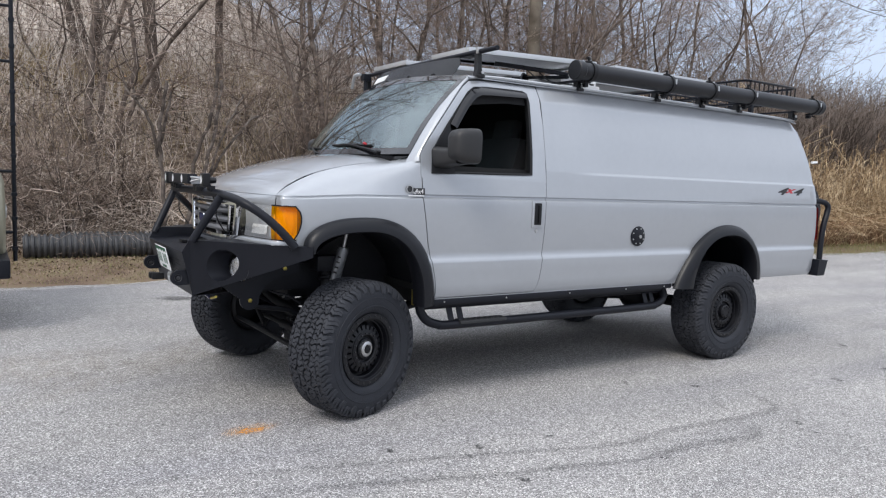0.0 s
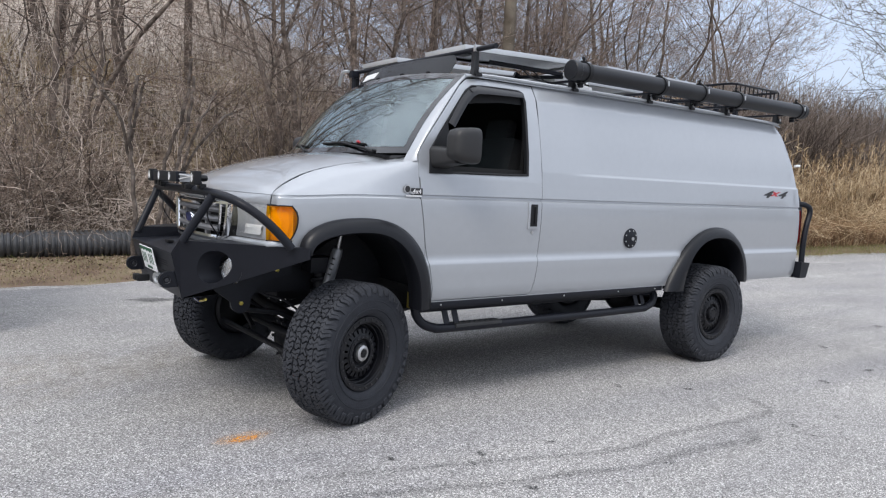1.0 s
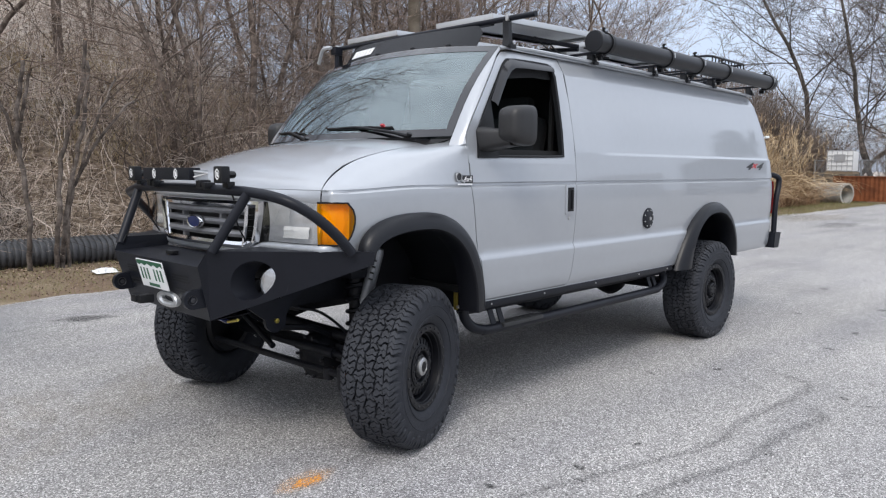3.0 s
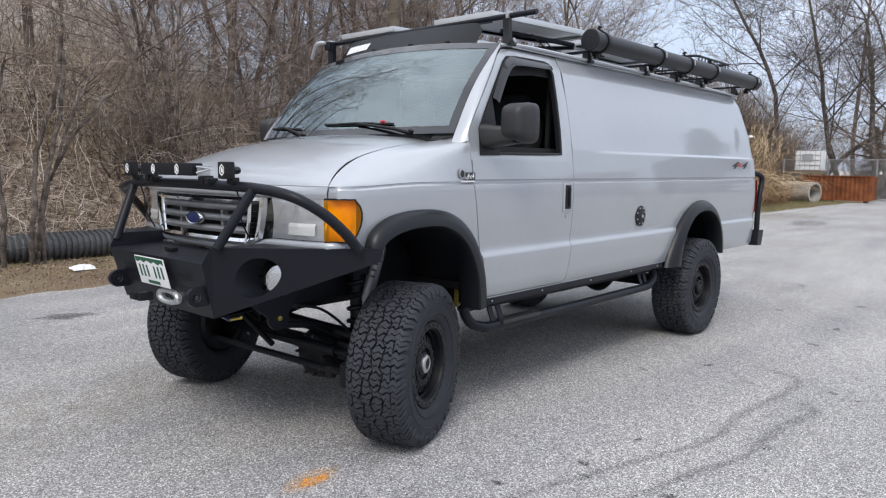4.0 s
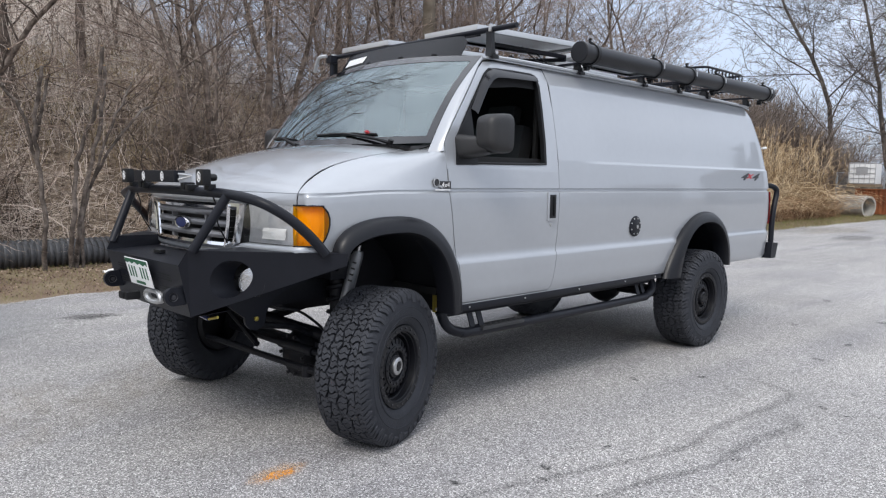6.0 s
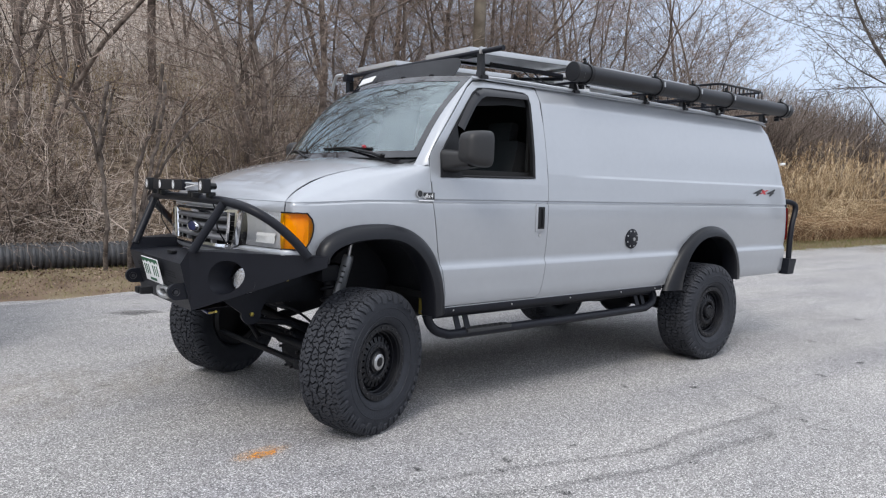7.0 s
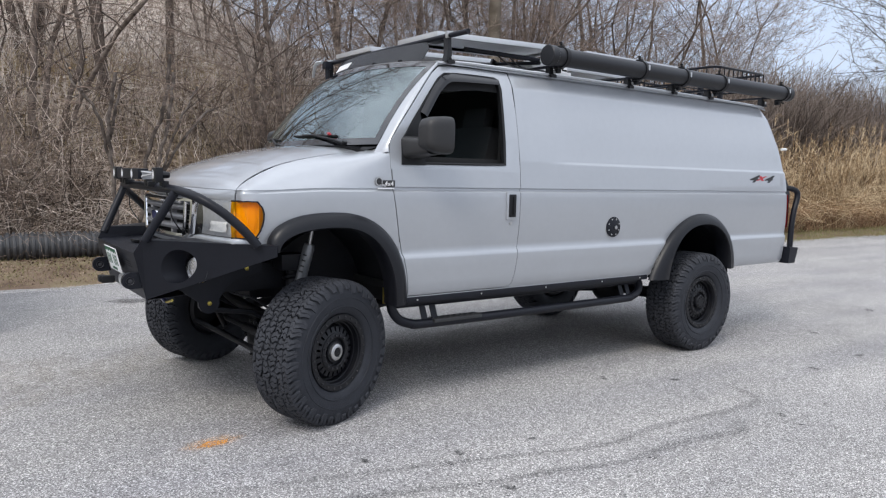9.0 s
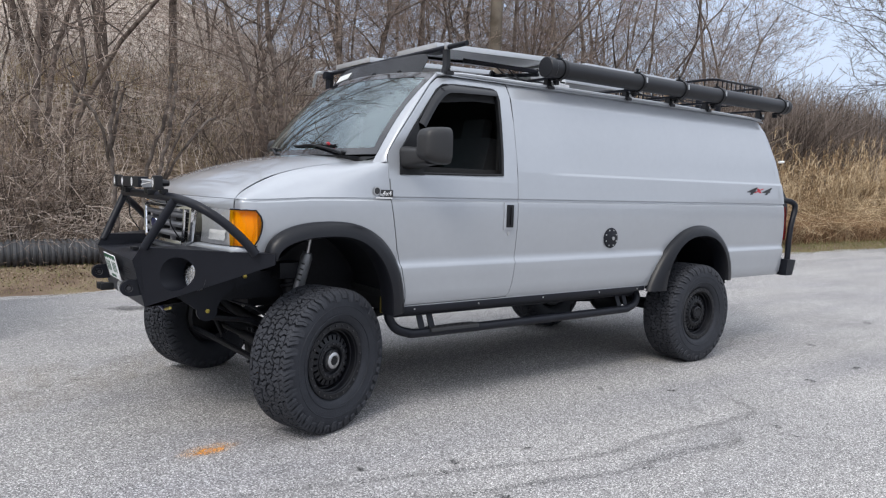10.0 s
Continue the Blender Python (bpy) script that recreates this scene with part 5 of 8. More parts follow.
for k in range(4):
    G().tube(curve_pts([(-0.215, -0.42 + 0.05 * k, 0.30), (-0.235, -0.40 + 0.05 * k, 0.40), (-0.20, -0.36 + 0.03 * k, 0.50)], 4), 0.008, 6).part("cover_rib", UNDER, ax)
G().box((-0.225, -0.215, 0.425), (0.004, 0.075, 0.018), pose(0, 0, 0, 8, 0, 0)).part("axle_tag", TAG_YELLOW, ax, "yellow tag on the axle")
G().box((-0.12, -0.60, 0.46), (0.20, 0.14, 0.10), bevel=0.01).part("spring_pad", UNDER, van)
G().box((-0.40, 0, 0.90), (0.10, 0.9, 0.10), bevel=0.02).part("crossmember", UNDER, van)
G().box((0.10, 0, 1.06), (0.7, 0.86, 0.34), bevel=0.02).part("engine_block", UNDER, van)
G().box((0.07, 0.02, 0.72), (0.56, 0.38, 0.19), bevel=0.04).box((0.02, 0.02, 0.835), (0.72, 0.50, 0.12), bevel=0.03).part("oil_pan", UNDER, van)
G().box((-0.30, 0, 0.775), (0.09, 0.84, 0.10), bevel=0.015).part("cross_member", UNDER, van)
G().tube([(-0.80, -0.26, 0.715), (-0.80, -0.42, 0.70)], 0.012, 8).part("blue_hose_end", BLUE, van, "blue hose fitting")
G().tube([(-0.80, -0.42, 0.70), (-0.79, -0.50, 0.72)], 0.008, 6).part("brass_fitting", BRASS, van)
rax = G().tube([(3.55, -0.72, R_HUB), (3.55, 0.72, R_HUB)], 0.05, 14).part("rear_axle", UNDER, van)
G().lathe([(0.04, -0.2), (0.12, -0.10), (0.16, 0.0), (0.14, 0.10), (0.06, 0.18), (0.001, 0.19)], Matrix.Translation((3.505, 0, R_HUB)) @ pose(0, 0, 0, 0, 0, -90), 20).part("rear_differential", UNDER, rax)
G().tube([(0.9, 0.0, 0.60), (3.35, 0.0, 0.43)], 0.04, 10).part("drive_shaft", UNDER, van)
G().tube(curve_pts([(0.6, 0.25, 0.62), (1.6, 0.28, 0.60), (2.6, 0.35, 0.60), (3.2, 0.45, 0.72), (4.4, 0.5, 0.62), (4.7, 0.62, 0.6)], 6), 0.032, 8).tube([(1.8, 0.28, 0.60), (2.4, 0.32, 0.60)], 0.08, 10).part("exhaust", UNDER, van)
G().box((2.3, -0.15, 0.62), (0.9, 0.4, 0.16), bevel=0.03).part("fuel_tank", UNDER, van)
G().box((4.15, -0.5, 0.665), (0.22, 0.12, 0.05), bevel=0.01).part("tow_bracket", UNDER, van)

G().box((0.418, -0.845, 0.715), (0.016, 0.024, 0.125), bevel=0.004).part("zinc_bracket", BRASS, van, "yellow zinc-plated bracket")
G().lathe([(0.010, 0.0), (0.010, -0.010), (0.0003, -0.011)], Matrix.Translation((0.418, -0.857, 0.672)), 6).part("bracket_bolt", STEEL, van)

# ---- side steps ----
for s in (-1, 1):
    y_in, y_out = 0.86, 0.915
    st = G().tube([(0.44, s * y_in, 0.650), (2.86, s * y_in, 0.645)], 0.034, 12).part("side_step", BLACK, van, "black tube side step with a chequered tread")
    G().box((1.65, s * 0.932, 0.684), (2.40, 0.090, 0.040), bevel=0.012).part("step_flange", BLACK, st)
    path = [(0.452, s * 0.870, 0.650), (0.462, s * 0.876, 0.603), (0.505, s * 0.888, 0.548), (0.585, s * 0.898, 0.517), (0.70, s * 0.905, 0.508), (1.5, s * y_out, 0.508), (2.60, s * y_out, 0.512), (2.73, s * y_out, 0.522), (2.815, s * 0.91, 0.555), (2.85, s * 0.895, 0.605), (2.852, s * 0.875, 0.645)]
    G().tube(curve_pts(path, 5), 0.031, 12).part("step_tube", BLACK, st)
    pad = G().box((0.94, s * 0.905, 0.525), (0.40, 0.085, 0.025), bevel=0.008).part("step_pad", TREAD, st, "chequered tread pad")
    for i in range(16):
        for j in range(3):
            G().box((0.76 + 0.024 * i, s * (0.88 + 0.024 * j), 0.539), (0.022, 0.006, 0.004), pose(0, 0, 0, 0, 0, 45 if (i + j) % 2 else -45)).part("tread_bar", TREAD, pad)
    for x in (0.66, 0.74, 2.60, 2.68):
        G().prism([(x, s * 0.86, 0.655), (x + 0.045, s * 0.86, 0.655), (x + 0.055, s * 0.905, 0.52), (x + 0.01, s * 0.905, 0.52)], (0, s * 0.008, 0)).part("step_bracket", BLACK, st)
    for x in (0.58, 1.1, 1.7, 2.3, 2.75):
        G().lathe([(0.006, 0.0), (0.006, -0.004), (0.0003, -0.005)] if s < 0 else [(0.006, 0.0), (0.006, 0.004), (0.0003, 0.005)], Matrix.Translation((x, s * 0.978, 0.684)), 6).part("step_bolt", STEEL, st)

# ---- mirrors, wipers, badges ----
for s in (-1, 1):
    d = door_l if s < 0 else door_r
    rows = []
    ring = [(math.copysign(abs(math.cos(a)) ** 0.45, math.cos(a)), math.copysign(abs(math.sin(a)) ** 0.45, math.sin(a))) for a in np.linspace(0, 2 * math.pi, 33)[:-1]]
    for x, k in ((0.475, 0.45), (0.482, 0.66), (0.50, 0.84), (0.54, 0.95), (0.60, 1.0), (0.645, 1.0), (0.652, 0.97), (0.652, 0.90), (0.642, 0.88)):
        rows.append([(x + 0.02 * u * 0, s * (1.152 + 0.084 * k * u), 1.708 + 0.112 * k * v) for u, v in ring])
    mir = G().grid(rows, closed=True)
    mir.add(rows[0], [tuple(range(32))])
    mo = mir.part("door_mirror", MIRROR_BLACK, d, "black towing mirror")
    G().add([(0.6425, y, z) for _, y, z in rows[-1]], [tuple(range(32))]).part("mirror_glass", CHROME, mo)
    arm = []
    for y, x0, x1, z0, z1 in ((0.965, 0.445, 0.61, 1.560, 1.705), (0.99, 0.448, 0.61, 1.566, 1.700), (1.03, 0.455, 0.61, 1.574, 1.695), (1.07, 0.470, 0.62, 1.582, 1.692), (1.11, 0.485, 0.63, 1.589, 1.690), (1.16, 0.50, 0.635, 1.595, 1.69)):
        arm.append([(lerp(x0, x1, 0.5) + 0.5 * (x1 - x0) * u, s * y, lerp(z0, z1, 0.5) + 0.5 * (z1 - z0) * v) for u, v in ring])
    G().grid(arm, closed=True).part("mirror_arm", MIRROR_BLACK, d)


def on_screen(y, t, out=0.02):
    return Vector(screen(y, t, out))


for piv, (ya, ta), (yb, tb) in (((-0.58, -0.02), (-0.42, 0.095), (0.12, 0.115)), ((0.24, -0.02), (0.36, 0.08), (0.76, 0.11))):
    blade = [on_screen(lerp(ya, yb, k), lerp(ta, tb, k), 0.006) for k in np.linspace(0, 1, 9)]
    w = G().tube(blade, 0.0075, 6).part("wiper", PLASTIC, van, "black windscreen wiper at rest")
    G().tube([p + Vector((-0.005, 0, 0.006)) for p in blade[2:-2]], 0.0055, 5).part("wiper_spine", PLASTIC, w)
    mid = blade[4] + Vector((-0.009, 0, 0.007))
    p0 = on_screen(piv[0], piv[1], 0.03)
    G().tube([p0, p0.lerp(mid, 0.25) + Vector((-0.008, 0, 0.008)), mid], [0.013, 0.010, 0.007], 8).part("wiper_arm", PLASTIC, w)
    G().lathe([(0.016, 0.0), (0.016, -0.02), (0.001, -0.022)], Matrix.Translation(p0) @ pose(0, 0, 0, -60, 0, 0), 10).part("wiper_pivot", PLASTIC, w)
G().box(on_screen(-0.365, 0.100, 0.022), (0.012, 0.028, 0.018), pose(0, 0, 0, 0, -50, 0)).part("red_sticker", REDMARK, van, "small red tag inside the screen")


def side_place(x, z, dy=0.003):
    return Matrix.Translation((x, -(half_width(x, z) + dy), z))


SK = Matrix(((2.7, 0, 1.25, 0), (0, 1, 0, 0), (0, 0, 1, 0), (0, 0, 0, 1)))
letters("4", 0.092, BLACKMARK, "decal_letter", side_l, side_place(4.310, 1.503) @ SK, 0.003)
letters("x", 0.086, REDMARK, "decal_letter", side_l, side_place(4.437, 1.517) @ SK, 0.002)
letters("4", 0.092, BLACKMARK, "decal_letter", side_l, side_place(4.560, 1.503) @ SK, 0.003)
bx, bz = 0.305, 1.425
badge = G()
ringo = [(0.024 * math.cos(a), 0.026 * math.sin(a)) for a in np.linspace(0, 2 * math.pi, 25)[:-1]]
by = -(half_width(bx, bz) + 0.001)
badge.grid([[(bx - 0.03 + k * u, by - dd, bz + k * v) for u, v in ringo] for k, dd in ((1.0, 0), (1.0, 0.004), (0.78, 0.004), (0.78, 0.001))], closed=True)
badge.box((bx + 0.0, by - 0.002, bz - 0.022), (0.035, 0.004, 0.012), pose(0, 0, 0, 0, 20, 0))
badge_ob = badge.part("wing_badge", STEEL, van, "black and chrome round badge with 4x4 lettering")
G().lathe([(0.001, -0.002), (0.019, -0.002), (0.020, 0.0)], Matrix.Translation((bx - 0.03, by, bz)), 24).part("badge_face", BLACKMARK, badge_ob)
G().box((0.345, by - 0.001, 1.412), (0.085, 0.003, 0.042), bevel=0.001).part("badge_plate", BLACKMARK, badge_ob)
letters("4x4", 0.042, WHITE, "badge_letters", badge_ob, Matrix.Translation((0.345, by - 0.004, 1.411)))
G().box((0.325, by - 0.001, 1.384), (0.115, 0.002, 0.007)).part("badge_bar", WHITE, badge_ob)

fm = Matrix.Translation((2.378, -(half_width(2.378, 1.106) + 0.001), 1.106))
filler = G().lathe([(0.079, 0.0), (0.079, -0.004), (0.074, -0.007), (0.001, -0.008)], fm, 32).part("fuel_filler", BLACK, side_l, "round black bolted filler plate")
for i in range(8):
    a = 2 * math.pi * (i + 0.5) / 8
    G().lathe([(0.006, 0), (0.006, -0.011), (0.0003, -0.012)], fm @ Matrix.Translation((0.062 * math.cos(a), 0, 0.062 * math.sin(a))), 8).part("filler_screw", STEEL, side_l)
G().lathe([(0.014, 0), (0.014, -0.013), (0.0003, -0.014)], fm @ Matrix.Translation((0.022, 0, -0.004)), 12).part("filler_lock", STEEL, side_l)

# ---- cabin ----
# lining, trims, bulkhead and seats carry the cab's shade in their colour
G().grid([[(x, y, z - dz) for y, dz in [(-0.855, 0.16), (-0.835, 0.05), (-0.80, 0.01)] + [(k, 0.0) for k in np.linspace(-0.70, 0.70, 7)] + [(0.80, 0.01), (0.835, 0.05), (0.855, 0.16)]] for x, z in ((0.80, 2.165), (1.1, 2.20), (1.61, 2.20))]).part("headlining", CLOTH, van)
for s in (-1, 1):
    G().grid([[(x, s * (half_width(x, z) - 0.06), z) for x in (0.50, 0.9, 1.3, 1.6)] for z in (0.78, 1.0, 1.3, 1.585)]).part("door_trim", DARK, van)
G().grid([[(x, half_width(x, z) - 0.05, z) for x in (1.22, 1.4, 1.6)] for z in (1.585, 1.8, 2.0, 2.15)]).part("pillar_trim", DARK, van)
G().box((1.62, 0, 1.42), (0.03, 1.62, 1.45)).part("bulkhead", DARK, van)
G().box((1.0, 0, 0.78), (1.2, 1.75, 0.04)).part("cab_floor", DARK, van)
G().grid([[(x + 0.10 * (y / 0.85) ** 2, y, z) for y in np.linspace(-0.86, 0.86, 13)] for x, z in ((0.24, 1.60), (0.38, 1.62), (0.52, 1.60), (0.60, 1.54), (0.60, 1.20), (0.50, 1.0))]).part("dashboard", DASH, van, "grey moulded dashboard")
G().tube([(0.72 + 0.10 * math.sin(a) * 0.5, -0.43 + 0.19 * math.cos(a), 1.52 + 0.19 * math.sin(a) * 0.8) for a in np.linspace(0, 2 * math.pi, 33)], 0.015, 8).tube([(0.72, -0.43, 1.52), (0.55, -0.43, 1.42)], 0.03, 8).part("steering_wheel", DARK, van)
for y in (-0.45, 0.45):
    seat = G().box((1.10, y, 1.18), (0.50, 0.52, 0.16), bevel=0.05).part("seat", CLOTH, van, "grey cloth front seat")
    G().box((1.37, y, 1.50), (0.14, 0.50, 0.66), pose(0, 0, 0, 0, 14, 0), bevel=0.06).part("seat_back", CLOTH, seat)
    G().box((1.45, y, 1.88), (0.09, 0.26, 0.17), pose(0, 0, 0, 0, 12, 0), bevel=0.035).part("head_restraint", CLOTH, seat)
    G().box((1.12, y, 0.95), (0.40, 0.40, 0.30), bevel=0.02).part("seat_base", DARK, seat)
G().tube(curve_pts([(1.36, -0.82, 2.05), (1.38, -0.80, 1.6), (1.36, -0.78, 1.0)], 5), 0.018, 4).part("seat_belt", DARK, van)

# ---- roof gear ----
fair_rows = []
ys_f = np.linspace(-0.655, 0.62, 27)
for t in (0, 0.25, 0.5, 0.75, 1.0):
    row = []
    for y in ys_f:
        x0, z0 = screen_top(y)
        e = min(1.0, max(0.0, (0.655 + y if y < 0 else 0.66 - y) / 0.09))
        h = lerp(0.62, 1.0, math.sqrt(1 - (1 - e) ** 2))
        tt = t * h
        row.append((lerp(x0 + 0.035, x0 + 0.125, tt), y, lerp(z0 + 0.012, 2.362, tt)))
    fair_rows.append(row)
fair = G().grid(fair_rows).part("wind_fairing", FAIR, van, "smooth black wind fairing with white marks", thick=0.003)


def fair_pt(y, t):
    x0, z0 = screen_top(y)
    return Vector((lerp(x0 + 0.035, x0 + 0.125, t) - 0.005, y, lerp(z0 + 0.012, 2.362, t) + 0.003))


for i in range(6):
    y = 0.545 - 0.042 * i
    a = 0.016
    G().prism([fair_pt(y + a, 0.22), fair_pt(y - a, 0.22), fair_pt(y - a - 0.008, 0.62), fair_pt(y + a - 0.008, 0.62)], (0.003, 0, -0.002)).part("fairing_mark", WHITE, fair)
for y in (-0.45, -0.15, 0.2, 0.5):
    G().box(fair_pt(y, 0.0) + Vector((-0.004, 0, 0.0)), (0.02, 0.03, 0.015), bevel=0.003).part("fairing_foot", PLASTIC, fair)


def foot(x, s, top, parent):
    g = G()
    g.prism([(x - 0.036, s * 0.865, 2.20), (x + 0.036, s * 0.865, 2.20), (x + 0.030, s * 0.857, 2.225), (x + 0.017, s * 0.85, 2.25), (x + 0.014, s * 0.845, top), (x - 0.014, s * 0.845, top), (x - 0.017, s * 0.85, 2.25), (x - 0.030, s * 0.857, 2.225)], (0, -s * 0.045, 0))
    g.box((x, s * 0.868, 2.202), (0.055, 0.018, 0.022), bevel=0.005)
    f = g.part("rack_foot", PLASTIC, parent)
    G().lathe([(0.012, 0), (0.012, 0.006), (0.0003, 0.007)] if s > 0 else [(0.012, 0), (0.012, -0.006), (0.0003, -0.007)], Matrix.Translation((x + 0.010, s * 0.868, 2.228)), 12).part("rack_lock", STEEL, parent)
    return f


bar0 = G().tube([(0.885, -1.035, 2.372), (0.885, 0.90, 2.375)], 0.017, 12).part("rack_bar", BLACK, van, "round black roof rack bar")
for s in (-1, 1):
    foot(0.88, s, 2.36, bar0)
    G().box((0.885, s * 0.835, 2.378), (0.05, 0.022, 0.045), bevel=0.004).part("bar_clamp", STEEL, bar0)
for x in (1.80, 2.66, 3.22, 3.74, 4.60):
    b = G().box((x, 0, 2.272), (0.034, 1.84, 0.018), bevel=0.006).part("rack_bar", BLACK, van)
    for s in (-1, 1):
        foot(x, s, 2.27, b)

# solar panels
def solar(x0, x1, y0, y1, z, tilt=0.0):
    c = Vector(((x0 + x1) / 2, (y0 + y1) / 2, z))
    m = Matrix.Translation(c) @ pose(0, 0, 0, 0, tilt, 0)
    lx, ly = x1 - x0, y1 - y0
    g = G()
    for a, b, sx, sy in ((0, ly / 2 - 0.004, lx, 0.008), (0, -ly / 2 + 0.004, lx, 0.008), (lx / 2 - 0.004, 0, 0.008, ly - 0.016), (-lx / 2 + 0.004, 0, 0.008, ly - 0.016)):
        g.box((a, b, 0), (sx, sy, 0.035), bevel=0.001)
    for a, b, sx, sy in ((0, ly / 2 - 0.02, lx, 0.03), (0, -ly / 2 + 0.02, lx, 0.03), (lx / 2 - 0.02, 0, 0.03, ly), (-lx / 2 + 0.02, 0, 0.03, ly)):
        g.box((a, b, -0.0165), (sx, sy, 0.003))
    g.v = [tuple(m @ Vector(p)) for p in g.v]
    p = g.part("solar_panel", ALU, van, "solar panel in a pale aluminium frame")
    q = G().box((0, 0, 0.014), (lx - 0.016, ly - 0.016, 0.006))
    q.v = [tuple(m @ Vector(v)) for v in q.v]
    q.part("cell_sheet", PV, p, "dark solar cells behind glass")
    q = G().box((0, 0, 0.0085), (lx - 0.016, ly - 0.016, 0.003))
    q.v = [tuple(m @ Vector(v)) for v in q.v]
    q.part("back_sheet", WHITE, p, "white backing sheet")
    j = G().box((-lx * 0.36, 0, -0.002), (0.10, 0.14, 0.018), bevel=0.004)
    j.v = [tuple(m @ Vector(v)) for v in j.v]
    j.part("junction_box", PLASTIC, p)
    return p


solar(0.875, 2.10, -0.715, -0.225, 2.422, -1.9)
solar(0.870, 2.10, 0.155, 0.705, 2.432, -1.9)
solar(2.36, 3.64, -0.66, -0.10, 2.455)
solar(2.36, 3.64, 0.02, 0.58, 2.455)
for y in (-0.25, 0.3, 0.6):
    G().box((1.75, y, 2.33), (0.07, 0.025, 0.09), pose(0, 0, 0, 0, 25, 0)).part("panel_bracket", BLACK, van)
G().tube([(1.30, -0.45, 2.385), (1.80, -0.72, 2.33)], 0.016, 6).tube([(1.75, -0.1, 2.36), (1.80, -0.72, 2.31)], 0.014, 6).part("panel_strut", BLACK, van)
for k in range(2):
    G().tube(curve_pts([(1.45 + 0.12 * k, -0.60, 2.37), (1.55 + 0.1 * k, -0.66, 2.28), (1.70 + 0.06 * k, -0.70, 2.26), (1.9 + 0.1 * k, -0.66, 2.27)], 6), 0.005, 5).part("panel_cable", PLASTIC, van)
vent_g = G()
vent_g.box((2.04, -0.40, 2.268), (0.42, 0.42, 0.05), bevel=0.01).box((2.04, -0.40, 2.312), (0.38, 0.38, 0.06), bevel=0.025)
vent_g.part("roof_vent", WHITE_PLASTIC, van, "white roof vent with a domed lid")

# long cargo tube with clamps
TY, TZ, TR = -0.925, 2.330, 0.064
ct = G().lathe([(0.001, 1.675), (0.068, 1.675), (0.073, 1.68), (0.073, 1.735), (0.069, 1.74), (TR, 1.741), (TR, 4.84), (0.070, 4.842), (0.070, 4.90), (0.066, 4.905), (0.001, 4.905)],
               Matrix.Translation((0, TY, TZ)) @ pose(0, 0, 0, 0, 0, -90), 28).part("cargo_tube", TUBE, van, "long dark grey capped tube on the roof rack")
for x in (1.83, 2.70, 3.24, 3.78, 4.80):
    G().lathe([(TR + 0.001, -0.017), (TR + 0.009, -0.017), (TR + 0.009, 0.017), (TR + 0.001, 0.017)], Matrix.Translation((x, TY, TZ)) @ pose(0, 0, 0, 0, 0, -90), 24).part("tube_clamp", PLASTIC, ct)
    G().box((x, TY + 0.02, TZ + 0.073), (0.036, 0.05, 0.024), bevel=0.006).tube([(x, TY + 0.02, TZ + 0.08), (x, TY + 0.02, TZ + 0.098)], 0.008, 8).box((x, TY + 0.02, TZ + 0.102), (0.075, 0.024, 0.012), pose(0, 0, 0, 0, 0, 35), bevel=0.005).part("clamp_knob", PLASTIC, ct)
    G().box((x - 0.008, TY + 0.03, TZ - 0.071), (0.062, 0.05, 0.018), bevel=0.006).box((x, TY + 0.045, TZ - 0.092), (0.034, 0.04, 0.030), bevel=0.006).tube([(x + 0.02, TY + 0.02, TZ - 0.085), (x + 0.05, TY + 0.005, TZ - 0.090)], 0.006, 6).part("tube_saddle", PLASTIC, ct)
    if x > 2:
        G().box((x + 0.012, TY - TR - 0.006, TZ + 0.015), (0.018, 0.006, 0.04), bevel=0.002).part("clamp_screw", STEEL, ct)

# wire basket at the back of the roof
bk = G()
bx0, bx1, by0, by1 = 4.16, 5.0, -0.62, 0.62
for z in (2.55, 2.40):
    c = 0.07
    loop = [(bx0 + c, by0, z), (bx1 - c, by0, z), (bx1 - 0.02, by0 + 0.02, z), (bx1, by0 + c, z), (bx1, by1 - c, z), (bx1 - 0.02, by1 - 0.02, z), (bx1 - c, by1, z), (bx0 + c, by1, z), (bx0 + 0.02, by1 - 0.02, z), (bx0, by1 - c, z), (bx0, by0 + c, z), (bx0 + 0.02, by0 + 0.02, z), (bx0 + c, by0, z)]
    bk.tube(loop, 0.012 if z > 2.5 else 0.009, 8)
basket = bk.part("roof_basket", BLACK, van, "black wire cargo basket")
for y in (by0, by1):
    for x in np.arange(bx0 + 0.06, bx1 - 0.02, 0.075):
        G().tube([(x, y, 2.40), (x, y, 2.55)], 0.006, 6).part("basket_rod", BLACK, basket)
for x in (bx0, bx1):
    for y in np.arange(by0 + 0.1, by1, 0.12):
        G().tube([(x, y, 2.40), (x, y, 2.55)], 0.006, 6).part("basket_rod", BLACK, basket)
for y in np.arange(by0 + 0.1, by1, 0.15):
    G().tube([(bx0, y, 2.40), (bx1, y, 2.40)], 0.006, 6).part("basket_rod", BLACK, basket)
for x in (4.25, 4.58):
    for y in (-0.4, 0.4):
        G().box((x, y, 2.34), (0.04, 0.04, 0.12), bevel=0.004).part("basket_leg", BLACK, basket)

# bent silver handle at the far end of the front bar
G().tube(curve_pts([(0.79, 0.80, 2.372), (0.775, 0.86, 2.37), (0.775, 0.90, 2.345), (0.785, 0.955, 2.265)], 5), 0.013, 8).part("awning_crank", ALU, van, "bent silver crank")
G().box((0.84, 0.80, 2.35), (0.07, 0.06, 0.06), bevel=0.01).tube([(0.84, 0.80, 2.37), (0.84, 0.80, 2.22)], 0.018, 8).part("awning_bracket", BLACK, van)

